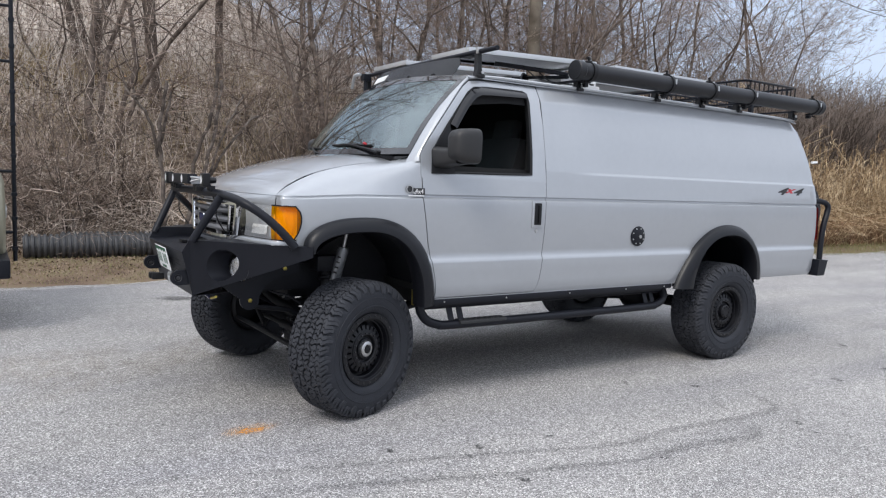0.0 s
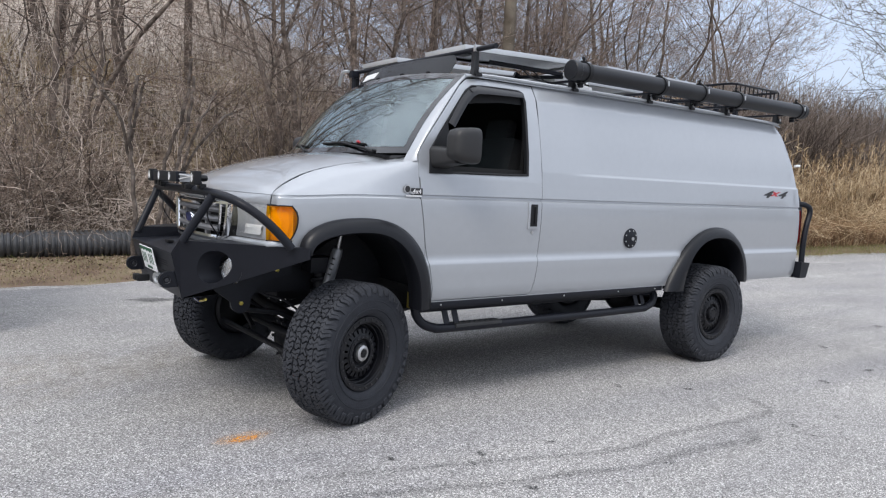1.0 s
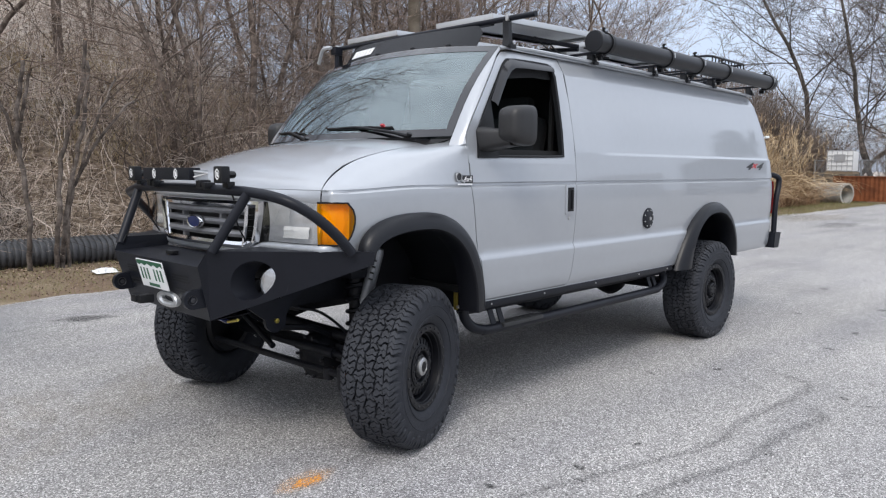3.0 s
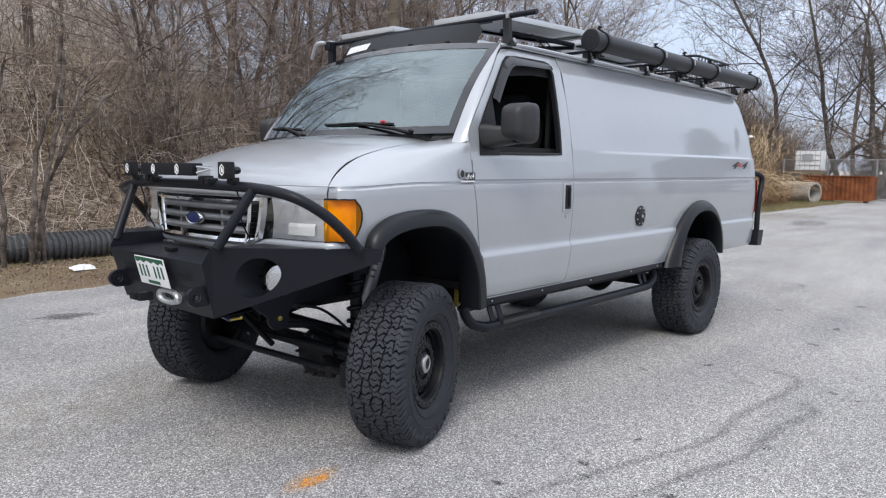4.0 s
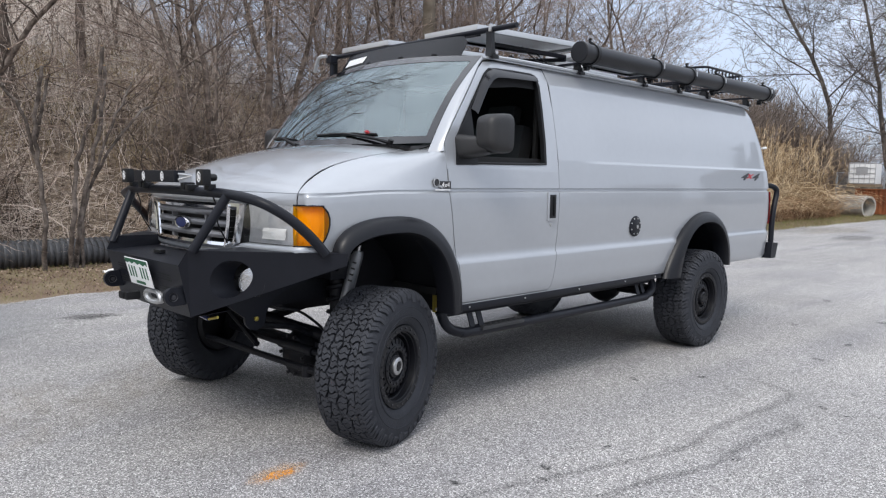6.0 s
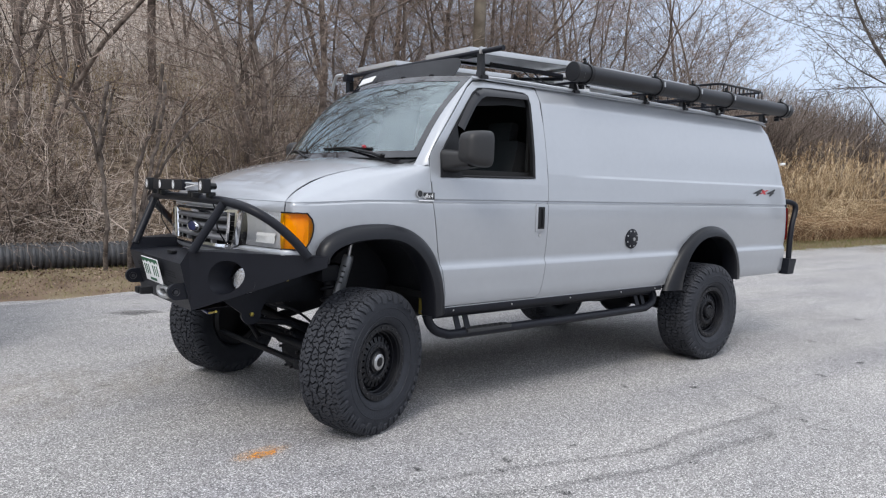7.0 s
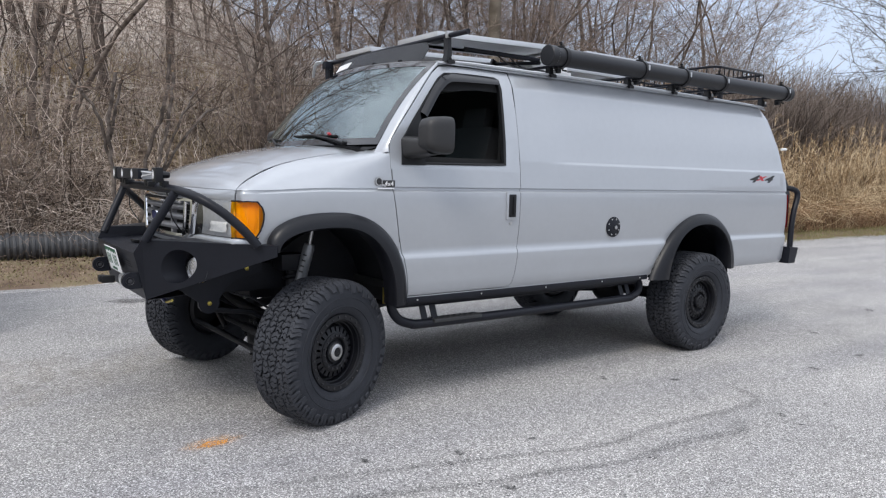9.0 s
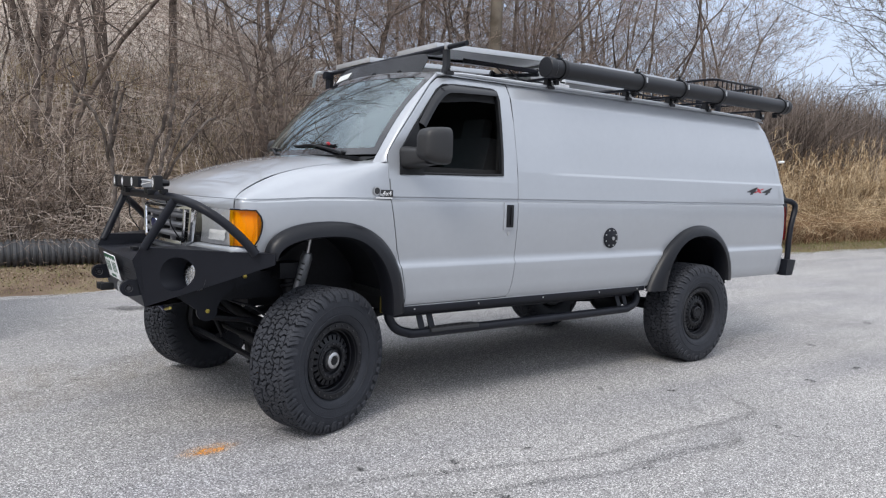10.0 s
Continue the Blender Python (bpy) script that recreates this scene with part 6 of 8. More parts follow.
# ---- rear bumper and carrier ----
rb = G().prism([(4.94, -1.03, 0.69), (5.06, -1.03, 0.69), (5.11, -1.03, 0.84), (4.96, -1.03, 0.85)], (0, 2.06, 0)).part("rear_bumper", BLACK, van, "black steel rear bumper with a tyre carrier")
hoop = curve_pts([(5.03, -0.985, 0.84), (5.035, -0.985, 1.05), (5.06, -0.985, 1.20), (5.105, -0.985, 1.33), (5.10, -0.98, 1.39), (5.05, -0.95, 1.42), (4.99, -0.88, 1.425)], 6)
G().tube(hoop, 0.027, 10).part("corner_hoop", BLACK, rb)
G().tube([(x, -y, z) for x, y, z in hoop], 0.027, 10).part("corner_hoop", BLACK, rb)
G().tube([(5.08, -0.5, 0.85), (5.09, -0.3, 1.35), (5.09, 0.3, 1.35), (5.08, 0.5, 0.85)], 0.027, 8).part("tyre_carrier", BLACK, rb)
G().tube([(4.90, -0.90, 1.80), (4.985, -0.90, 1.805)], 0.012, 8).part("work_light", WHITE_PLASTIC, van, "small white rear work light")

REED = ramp_mat("reed_straw", 0.6, [(0.28, (0.17, 0.105, 0.058)), (0.5, (0.38, 0.262, 0.145)), (0.72, (0.72, 0.57, 0.375))], 0.9, 0.0, 30, random_island=0.5)
VERGE = ramp_mat("verge_blades", 0.7, [(0.3, (0.20, 0.155, 0.075)), (0.48, (0.29, 0.255, 0.12)), (0.6, (0.155, 0.20, 0.06)), (0.75, (0.36, 0.31, 0.17))], 0.9, 0.0, 30, random_island=0.5)
CULVERT = mat("black_drain_plastic", (0.055, 0.056, 0.06), 0.6, var=0.4, scale=3, bump=0.1, bscale=60, rvar=0.1)
POLE = ramp_mat("weathered_pole", 3.0, [(0.3, (0.075, 0.060, 0.045)), (0.5, (0.12, 0.10, 0.078)), (0.7, (0.18, 0.152, 0.12))], 0.95, 0.6, 40)
CONCRETE = ramp_mat("grey_concrete", 2.5, [(0.3, (0.22, 0.21, 0.19)), (0.5, (0.32, 0.31, 0.28)), (0.7, (0.40, 0.39, 0.36))], 0.9, 0.4, 30)
RUST = ramp_mat("rusted_steel", 2.2, [(0.3, (0.10, 0.034, 0.014)), (0.5, (0.17, 0.056, 0.022)), (0.7, (0.24, 0.085, 0.035))], 0.85, 0.3, 40, fine=0.3)
WOOD = mat("old_pallet_wood", (0.20, 0.15, 0.10), 0.9, var=0.3, scale=6)
STEEL_GREY = mat("galvanised_steel", (0.32, 0.33, 0.34), 0.5, 0.6, var=0.15, scale=6)
SHED_GREY = mat("shed_siding", (0.085, 0.088, 0.092), 0.6, var=0.08, scale=0.5)
SIDING = mat("pale_siding", (0.52, 0.53, 0.54), 0.6, var=0.08, scale=0.3)


# ---- plants ----
def strands(name, P, R, sides, material, parent=None):
    """Many tapering stems as one mesh. P: (n, k, 3) places along each; R: (n, k) radii."""
    P, R = np.asarray(P, dtype=np.float64), np.asarray(R, dtype=np.float64)
    n, k, _ = P.shape
    T = np.gradient(P, axis=1)
    T /= np.linalg.norm(T, axis=2, keepdims=True) + 1e-9
    ref = np.where(np.abs(T[:, :1, 2:3]) > 0.8, np.array([[[1.0, 0, 0]]]), np.array([[[0, 0, 1.0]]]))
    U = np.cross(T, np.broadcast_to(ref, T.shape))
    U /= np.linalg.norm(U, axis=2, keepdims=True) + 1e-9
    W = np.cross(T, U)
    a = 2 * np.pi * np.arange(sides) / sides
    V = P[:, :, None, :] + R[:, :, None, None] * (np.cos(a)[None, None, :, None] * U[:, :, None, :] + np.sin(a)[None, None, :, None] * W[:, :, None, :])
    idx = np.arange(n * k * sides).reshape(n, k, sides)
    nxt = np.roll(idx, -1, axis=2)
    F = np.stack([idx[:, :-1], nxt[:, :-1], nxt[:, 1:], idx[:, 1:]], axis=-1).reshape(-1, 4)
    return raw_mesh(name, V.reshape(-1, 3), F, material, parent)


def raw_mesh(name, V, F, material, parent=None):
    me = bpy.data.meshes.new(name)
    me.vertices.add(len(V))
    me.vertices.foreach_set("co", V.astype(np.float32).ravel())
    me.loops.add(F.size)
    me.loops.foreach_set("vertex_index", F.astype(np.int32).ravel())
    me.polygons.add(len(F))
    me.polygons.foreach_set("loop_start", np.arange(0, F.size, F.shape[1], dtype=np.int32))
    me.polygons.foreach_set("use_smooth", np.ones(len(F), dtype=bool))
    me.update(calc_edges=True)
    me.materials.append(material)
    ob = new(name, me)
    if parent:
        ob.parent = parent
    return ob


def merged(name, groups, material, parent=None):
    """Stems of several thicknesses joined into one mesh: groups of (P, R, sides)."""
    obs = [strands(name, P, R, s, material) for P, R, s in groups]
    Vs, Fs, k = [], [], 0
    for o in obs:
        v = np.empty(len(o.data.vertices) * 3, dtype=np.float32)
        o.data.vertices.foreach_get("co", v)
        f = np.empty(len(o.data.loops), dtype=np.int32)
        o.data.loops.foreach_get("vertex_index", f)
        Vs.append(v.reshape(-1, 3))
        Fs.append(f.reshape(-1, 4) + k)
        k += len(v) // 3
        me = o.data
        bpy.data.objects.remove(o)
        bpy.data.meshes.remove(me)
    return raw_mesh(name, np.vstack(Vs), np.vstack(Fs), material, parent)


BARK = ramp_mat("grey_brown_bark", 6.0, [(0.3, (0.042, 0.033, 0.028)), (0.5, (0.120, 0.095, 0.080)), (0.7, (0.24, 0.198, 0.170))], 0.95, 0.9, 25, fine=0.35, fscale=40)
TWIG = ramp_mat("twig_bark", 1.2, [(0.3, (0.062, 0.045, 0.036)), (0.5, (0.225, 0.168, 0.134)), (0.72, (0.47, 0.375, 0.315))], 0.9, 0.0, 30, random_island=0.35)
BRUSH = ramp_mat("brush_twigs", 0.8, [(0.26, (0.034, 0.025, 0.020)), (0.5, (0.275, 0.208, 0.166)), (0.74, (0.80, 0.69, 0.60))], 0.9, 0.0, 30, random_island=0.8)
STRAW = ramp_mat("dry_straw", 0.9, [(0.3, (0.25, 0.18, 0.09)), (0.5, (0.37, 0.28, 0.15)), (0.7, (0.48, 0.39, 0.24))], 0.9, 0.0, 30, random_island=0.5)
LITTER = ramp_mat("leaf_litter", 2.0, [(0.3, (0.075, 0.047, 0.032)), (0.5, (0.19, 0.128, 0.091)), (0.7, (0.36, 0.275, 0.205))], 0.9, 0.0, 30, random_island=0.7)
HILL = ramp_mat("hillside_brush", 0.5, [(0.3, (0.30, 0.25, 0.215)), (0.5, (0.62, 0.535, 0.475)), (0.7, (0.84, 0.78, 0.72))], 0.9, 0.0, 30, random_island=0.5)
BARK_DARK = ramp_mat("dark_sawn_bark", 7.0, [(0.3, (0.036, 0.029, 0.025)), (0.5, (0.095, 0.078, 0.067)), (0.7, (0.20, 0.17, 0.148))], 0.95, 0.9, 25, fine=0.35, fscale=40)
CUT = mat("cut_wood", (0.50, 0.30, 0.13), 0.8, var=0.25, scale=40)


def grow(rng, levels, base, aim, length, r, depth, top, K, spread, lift, kids, curl=0.12, low=0.28, thin=0.0030):
    """Adds a stem and, further out on it, its side shoots; its tip forks."""
    p, d = np.array(base, dtype=float), np.array(aim, dtype=float)
    d /= np.linalg.norm(d)
    k = K[depth]
    pts, rad = [p.copy()], [r]
    for i in range(1, k):
        d = d + np.array([rng.gauss(0, curl), rng.gauss(0, curl), rng.gauss(0, 0.6 * curl) + lift])
        d /= np.linalg.norm(d)
        p = p + d * length / (k - 1)
        pts.append(p.copy())
        rad.append(r * (1 - (0.72 if depth else 0.66) * i / (k - 1)))
    levels[depth].append((pts, rad))
    if depth == top:
        return
    n = kids[depth]
    for j in range(n):
        fork = j >= n - 2 and depth < 3
        t = 0.98 if fork else lerp(low if depth == 0 else 0.15, 1.0, (j + rng.random()) / n)
        f = t * (k - 1)
        i = min(int(f), k - 2)
        q = pts[i] + (pts[i + 1] - pts[i]) * (f - i)
        dd = pts[i + 1] - pts[i]
        dd /= np.linalg.norm(dd)
        side = np.array([rng.gauss(0, 1), rng.gauss(0, 1), rng.gauss(0, 0.5)])
        side -= dd * side.dot(dd)
        side /= np.linalg.norm(side) + 1e-9
        ang = spread[depth] * (rng.uniform(0.35, 0.7) if fork else rng.uniform(0.7, 1.35))
        nd = dd * math.cos(ang) + side * math.sin(ang)
        share = rng.uniform(0.60, 0.85) if fork else (rng.uniform(0.20, 0.42) if depth == 0 else rng.uniform(0.34, 0.54))
        grow(rng, levels, q, nd, length * rng.uniform(0.36, 0.62) * (1.15 - 0.5 * t), max(thin, rad[i] * share), depth + 1, top, K, spread, lift, kids, curl * 1.12, low, thin)


def tree(name, label, seed, tall, r, stems=1, lean=0.1, kids=(12, 7, 5, 4), top=4, curl=0.13, low=0.28, aim=None, thin=0.0030, bark=None, twig=None):
    """A bare tree: trunk and limbs, and the fine branches on them."""
    rng = random.Random(seed)
    levels = [[] for _ in range(5)]
    K = (10, 7, 5, 4, 2)
    for s in range(stems):
        a = rng.uniform(0, 2 * math.pi)
        w = lean * rng.uniform(0.4, 1.2)
        k = rng.uniform(0.75, 1.0) if stems > 1 else 1
        grow(rng, levels, (0.12 * math.cos(a) * (stems > 1), 0.12 * math.sin(a) * (stems > 1), -0.15), aim or (w * math.cos(a), w * math.sin(a), 1), tall * k, r * k, 0, top, K, (0.85, 0.75, 0.8, 0.75), 0.03 if tall > 4 else -0.01, kids, curl, low, thin)
    e = thing(name, label, "tree" if tall > 4 else "shrub")
    arr = lambda L: (np.array([p for p, _ in L]), np.array([q for _, q in L]))
    merged("trunk", [(*arr(levels[0]), 9), (*arr(levels[1]), 6)], bark or BARK, e)
    tagged(merged("branch_spray", [(*arr(levels[i]), 4 if i == 2 else 3) for i in range(2, top + 1) if levels[i]], twig or TWIG, e), kind="stuff")
    return e


def place(ob, x, y, turn, size=1.0, sink=0.05, copy=True):
    m = Matrix.Translation((x, y, height(x, y) - sink)) @ pose(0, 0, 0, 0, 0, turn)
    if copy:
        ob = copy_thing(ob, m)
    else:
        ob.matrix_world = m
    ob.scale = (size, size, size)
    return ob


T = [tree("bare_tree", "bare grey-brown deciduous tree on the bank", 11, 9.5, 0.095, kids=(14, 7, 5, 4), curl=0.15, low=0.20),
     tree("bare_tree", "bare slender tree with upright limbs", 12, 8.5, 0.068, kids=(17, 7, 5, 3), curl=0.13, low=0.18, thin=0.0042),
     tree("bare_tree", "bare tree with several leaning stems", 13, 8.0, 0.074, stems=4, lean=0.26, kids=(9, 6, 4, 3), curl=0.16, low=0.18),
     tree("bare_tree", "bare young tree with fine twigs", 14, 7.0, 0.04, kids=(19, 8, 5, 3), curl=0.16, low=0.15, thin=0.0046)]
S = [tree("bare_shrub", "bare brown many-stemmed shrub on the bank", 21, 3.2, 0.016, stems=9, lean=0.6, kids=(6, 5, 3), top=3, curl=0.24),
     tree("bare_shrub", "tangled leafless shrub with arching stems", 22, 2.7, 0.013, stems=11, lean=1.0, kids=(6, 5, 3), top=3, curl=0.28),
     tree("bare_shrub", "bare cut-back shrub with thick stems", 23, 2.4, 0.028, stems=6, lean=0.5, kids=(5, 5, 4), top=3, curl=0.2)]
FIRST = [(T[0], 5.9, 10.6, 20, 1.0), (T[1], 7.2, 11.6, 80, 1.1), (T[2], 0.15, 11.4, 10, 1.0), (T[3], 4.3, 10.4, 40, 1.0), (S[0], -0.6, 9.2, 0, 1.0), (S[1], -1.6, 8.9, 70, 1.0), (S[2], 5.2, 9.4, 15, 1.0)]
for ob, x, y, a, k in FIRST:
    place(ob, x, y, a, k, copy=False)
rng = random.Random(3)
NEAR = [(0, -2.2, 12.3, 1.0), (2, 4.6, 10.9, 1.0), (1, 5.0, 12.4, 1.0), (2, 9.3, 11.6, 1.05), (0, 11.0, 12.4, 1.1), (1, 12.4, 13.5, 1.1), (3, 8.2, 13.0, 1.1), (1, 13.6, 10.8, 1.0), (0, 16.0, 13.4, 1.1),
        (3, -3.6, 14.0, 1.1), (1, 18.5, 12.0, 1.0), (2, 21.0, 14.0, 1.2), (3, 12.0, 16.0, 1.3), (1, 9.8, 17.0, 1.3),
        (3, 24.0, 11.0, 1.0), (0, 27.0, 15.0, 1.1), (2, -6.0, 15.0, 1.2), (3, 18.0, 18.0, 1.4), (1, 14.5, 20.0, 1.4)]
for i, x, y, k in NEAR:
    place(T[i], x, y, rng.uniform(0, 360), k * rng.uniform(0.92, 1.08))
# taller trees on the bank, whose crowns the windscreen mirrors
for i, x, y, a, k in ((0, 1.6, 13.2, 200, 1.55), (1, 3.4, 14.5, 40, 1.6), (2, 0.4, 15.5, 120, 1.6)):
    place(T[i], x, y, a, k)
# reddish trees crowding behind the roof
for i, x, y, a, k in ((0, 15.2, 15.0, 10, 1.15), (2, 17.5, 16.2, 100, 1.3), (0, 19.3, 15.2, 250, 1.2), (2, 21.5, 17.0, 330, 1.35), (1, 25.4, 14.2, 60, 1.2), (0, 13.0, 17.5, 160, 1.3)):
    place(T[i], x, y, a, k)
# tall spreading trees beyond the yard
# darker copies of bark and twig: the dark look against bright sky as colour
BARK_BACKLIT = ramp_mat("backlit_bark", 5.0, [(0.3, (0.030, 0.026, 0.023)), (0.5, (0.070, 0.060, 0.053)), (0.7, (0.13, 0.112, 0.098))], 0.95, 0.9, 25, fine=0.35, fscale=40)
TWIG_BACKLIT = ramp_mat("backlit_twigs", 1.2, [(0.3, (0.045, 0.038, 0.034)), (0.5, (0.095, 0.080, 0.070)), (0.72, (0.17, 0.145, 0.128))], 0.9, 0.0, 30, random_island=0.35)
TALL = dict(thin=0.010, bark=BARK_BACKLIT, twig=TWIG_BACKLIT)
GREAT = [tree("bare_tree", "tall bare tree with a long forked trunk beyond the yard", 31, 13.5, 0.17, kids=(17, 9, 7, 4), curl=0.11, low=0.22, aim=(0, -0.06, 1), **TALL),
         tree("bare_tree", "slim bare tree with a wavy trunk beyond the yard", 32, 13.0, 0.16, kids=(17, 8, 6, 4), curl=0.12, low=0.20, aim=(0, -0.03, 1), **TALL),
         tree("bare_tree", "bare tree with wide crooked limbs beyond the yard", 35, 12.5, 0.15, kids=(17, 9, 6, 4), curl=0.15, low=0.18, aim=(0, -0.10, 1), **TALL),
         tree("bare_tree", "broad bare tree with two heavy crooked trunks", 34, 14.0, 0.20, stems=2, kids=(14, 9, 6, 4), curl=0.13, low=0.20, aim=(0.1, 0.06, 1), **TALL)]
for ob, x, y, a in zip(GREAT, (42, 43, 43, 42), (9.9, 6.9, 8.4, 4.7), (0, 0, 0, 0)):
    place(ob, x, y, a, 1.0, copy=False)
FAR = [(2, 50, 0.0, 1.7), (1, 52, 7.0, 1.8), (2, 55, -4, 1.8), (3, 34.5, 14.6, 0.95), (0, 60, 10, 1.9), (3, 62, 3, 2.2), (3, 47, 2.2, 1.4)]
for i, x, y, k in FAR:
    place(T[i], x, y, rng.uniform(0, 360), k * rng.uniform(0.92, 1.08))
for _ in range(19):
    x = rng.uniform(-4.5, 9.5)
    y = rng.uniform(8.7, 11.5)
    if 0.6 < x < 4.3 and y < 11.4:
        y += 2.0
    place(S[rng.choice((0, 0, 1, 1, 2))], x, y, rng.uniform(0, 360), rng.uniform(0.7, 1.15))
for _ in range(14):
    place(S[rng.choice((0, 1))], rng.uniform(10, 40), rng.uniform(11.0, 16), rng.uniform(0, 360), rng.uniform(1.0, 1.5))
# saplings crowding the top of the bank
for _ in range(4):
    place(T[rng.choice((1, 3, 3, 2))], rng.uniform(-9, 9), rng.uniform(18, 26), rng.uniform(0, 360), rng.uniform(0.7, 1.15))
for _ in range(5):
    place(S[rng.choice((0, 1))], rng.uniform(-9, 9), rng.uniform(11.5, 15), rng.uniform(0, 360), rng.uniform(1.2, 1.8))
for _ in range(11):
    place(T[rng.choice((1, 3, 3, 1))], rng.uniform(9, 26), rng.uniform(14, 26), rng.uniform(0, 360), rng.uniform(0.9, 1.35))
for _ in range(12):
    place(S[rng.choice((0, 1))], rng.uniform(8, 20), rng.uniform(11, 17), rng.uniform(0, 360), rng.uniform(0.9, 1.3))
# a haze of fine young trees behind the bank's shoulder
for _ in range(16):
    place(T[3], rng.uniform(6, 28), rng.uniform(14, 25), rng.uniform(0, 360), rng.uniform(0.85, 1.25))
# brown thicket behind the reeds and behind the yard
for _ in range(26):
    place(S[rng.choice((0, 1))], rng.uniform(39, 54), rng.uniform(-10, 14), rng.uniform(0, 360), rng.uniform(1.3, 2.5))
# trees on the other side of the road, seen only in the paint and the glass
for i, x, y, k in ((0, -10, -3, 1.0), (2, -13, 3, 1.1), (1, -11, 8, 1.0)):
    place(T[i], x, y, rng.uniform(0, 360), k)

NEEDLE = ramp_mat("dark_needles", 1.5, [(0.3, (0.022, 0.028, 0.018)), (0.5, (0.045, 0.055, 0.035)), (0.7, (0.085, 0.098, 0.065))], 0.8, 0.0, 30, random_island=0.5)


def evergreen(seed, tall, wide, label):
    """A dark evergreen: a tapered trunk and tiers of drooping needled boughs."""
    rg = np.random.RandomState(seed)
    e = thing("evergreen_tree", label, "tree")
    G().tube([(0, 0, -0.2), (0.03, 0.02, tall * 0.5), (0, 0, tall)], [0.02 * tall, 0.012 * tall, 0.004], 8).part("trunk", BARK, e)
    P = []
    for i in range(46):
        z = tall * (0.16 + 0.82 * i / 46)
        L_ = wide * (1 - 0.9 * i / 46) * rg.uniform(0.65, 1.15)
        az = rg.uniform(0, 2 * np.pi)
        tip = np.array([L_ * np.cos(az), L_ * np.sin(az), -0.18 * L_])
        for _ in range(70):
            q = rg.uniform(0.15, 1.0)
            p0 = np.array([0, 0, z]) + tip * q
            v = rg.normal(0, 0.13, 3) + tip / (L_ + 0.01) * 0.14
            P.append([p0, p0 + v * 0.6 + [0, 0, 0.02], p0 + v * 1.3 - [0, 0, 0.03]])
    P = np.array(P)
    tagged(strands("needle_sprays", P, np.tile([0.030, 0.028, 0.006], (len(P), 1)), 3, NEEDLE, e), kind="stuff")
    return e


ever = evergreen(5, 5.2, 1.5, "dark evergreen tree among bare trunks beyond the yard")
place(ever, 56.0, 8.0, 0, 0.9, copy=False)
tagged(place(ever, 40.5, -15.0, 40, 1.75), "dark evergreen tree across the lot, mirrored in the van's side", "tree")


def storage_shed(x, y, turn, wide, tall, material, label):
    """A box of a shed with a shallow gable and a door."""
    hut = thing("storage_shed", label, "shed", m=Matrix.Translation((x, y, 0)) @ pose(0, 0, 0, 0, 0, turn))
    G().box((0, 0, tall / 2), (4.4, wide, tall), bevel=0.02).part("wall", material, hut)
    h = wide / 2 + 0.1
    G().prism([(-2.3, -h, tall), (-2.3, h, tall), (-2.3, h, tall + 0.1), (-2.3, 0.0, tall + 0.4), (-2.3, -h, tall + 0.1)], (4.6, 0, 0)).part("roof", POLE, hut)
    G().box((-2.21, 0.3, 1.3), (0.06, 2.0, 2.5), bevel=0.01).part("door", STEEL_GREY, hut)


storage_shed(37.7, -15.6, -26, 3.6, 4.0, SHED_GREY, "plain dark grey storage shed standing across the lot")
storage_shed(34.2, -20.6, -28, 6.0, 3.6, STEEL_GREY, "pale grey steel shed standing across the lot")
shed = thing("low_building", "long low grey building across the lot", "building", m=Matrix.Translation((30, -38, 0)))
G().box((0, 0, 1.5), (44, 8, 3.0)).part("wall", SIDING, shed)
G().box((0, 0, 3.1), (45, 9, 0.25), bevel=0.03).part("roof", POLE, shed)

# two cut-back trees at the foot of the bank
def sawn(name, stems, label):
    e = thing(name, label, "tree")
    rg = random.Random(len(stems))
    fine = []
    for pts, r in stems:
        r *= 0.72
        path = curve_pts([(x, 7.5 + 0.25 * rg.uniform(-1, 1) * (i > 0), z) for i, (x, z) in enumerate(pts)], 5)
        path = [p + Vector((rg.uniform(-1, 1), rg.uniform(-1, 1), 0)) * 0.022 for p in path]
        n = len(path)
        G().tube(path, [r * lerp(1.0, 0.72, i / (n - 1)) for i in range(n)], 9).part("stem", BARK_DARK, e, merge=False)
        d = (path[-1] - path[-2]).normalized()
        G().tube([path[-1] - d * 0.004, path[-1] + d * 0.006], r * 0.70, 9).part("cut_face", CUT, e, "pale freshly sawn end", merge=False)
        for _ in range(6):
            q = path[rg.randrange(n // 3, n)]
            lv = [[] for _ in range(5)]
            grow(rg, lv, q, (rg.gauss(0, 1), rg.gauss(0, 1), rg.uniform(-0.2, 0.9)), rg.uniform(0.5, 1.3), 0.009, 2, 4, (8, 6, 6, 4, 3), (0.75, 0.7, 0.75, 0.7), 0.02, (9, 6, 5, 3))
            fine.append(lv)
    arr = lambda k: (np.array([p for lv in fine for p, _ in lv[k]]), np.array([q for lv in fine for _, q in lv[k]]))
    tagged(merged("branch_spray", [(*arr(k), 3) for k in (2, 3, 4)], TWIG, e), kind="stuff")
    return e


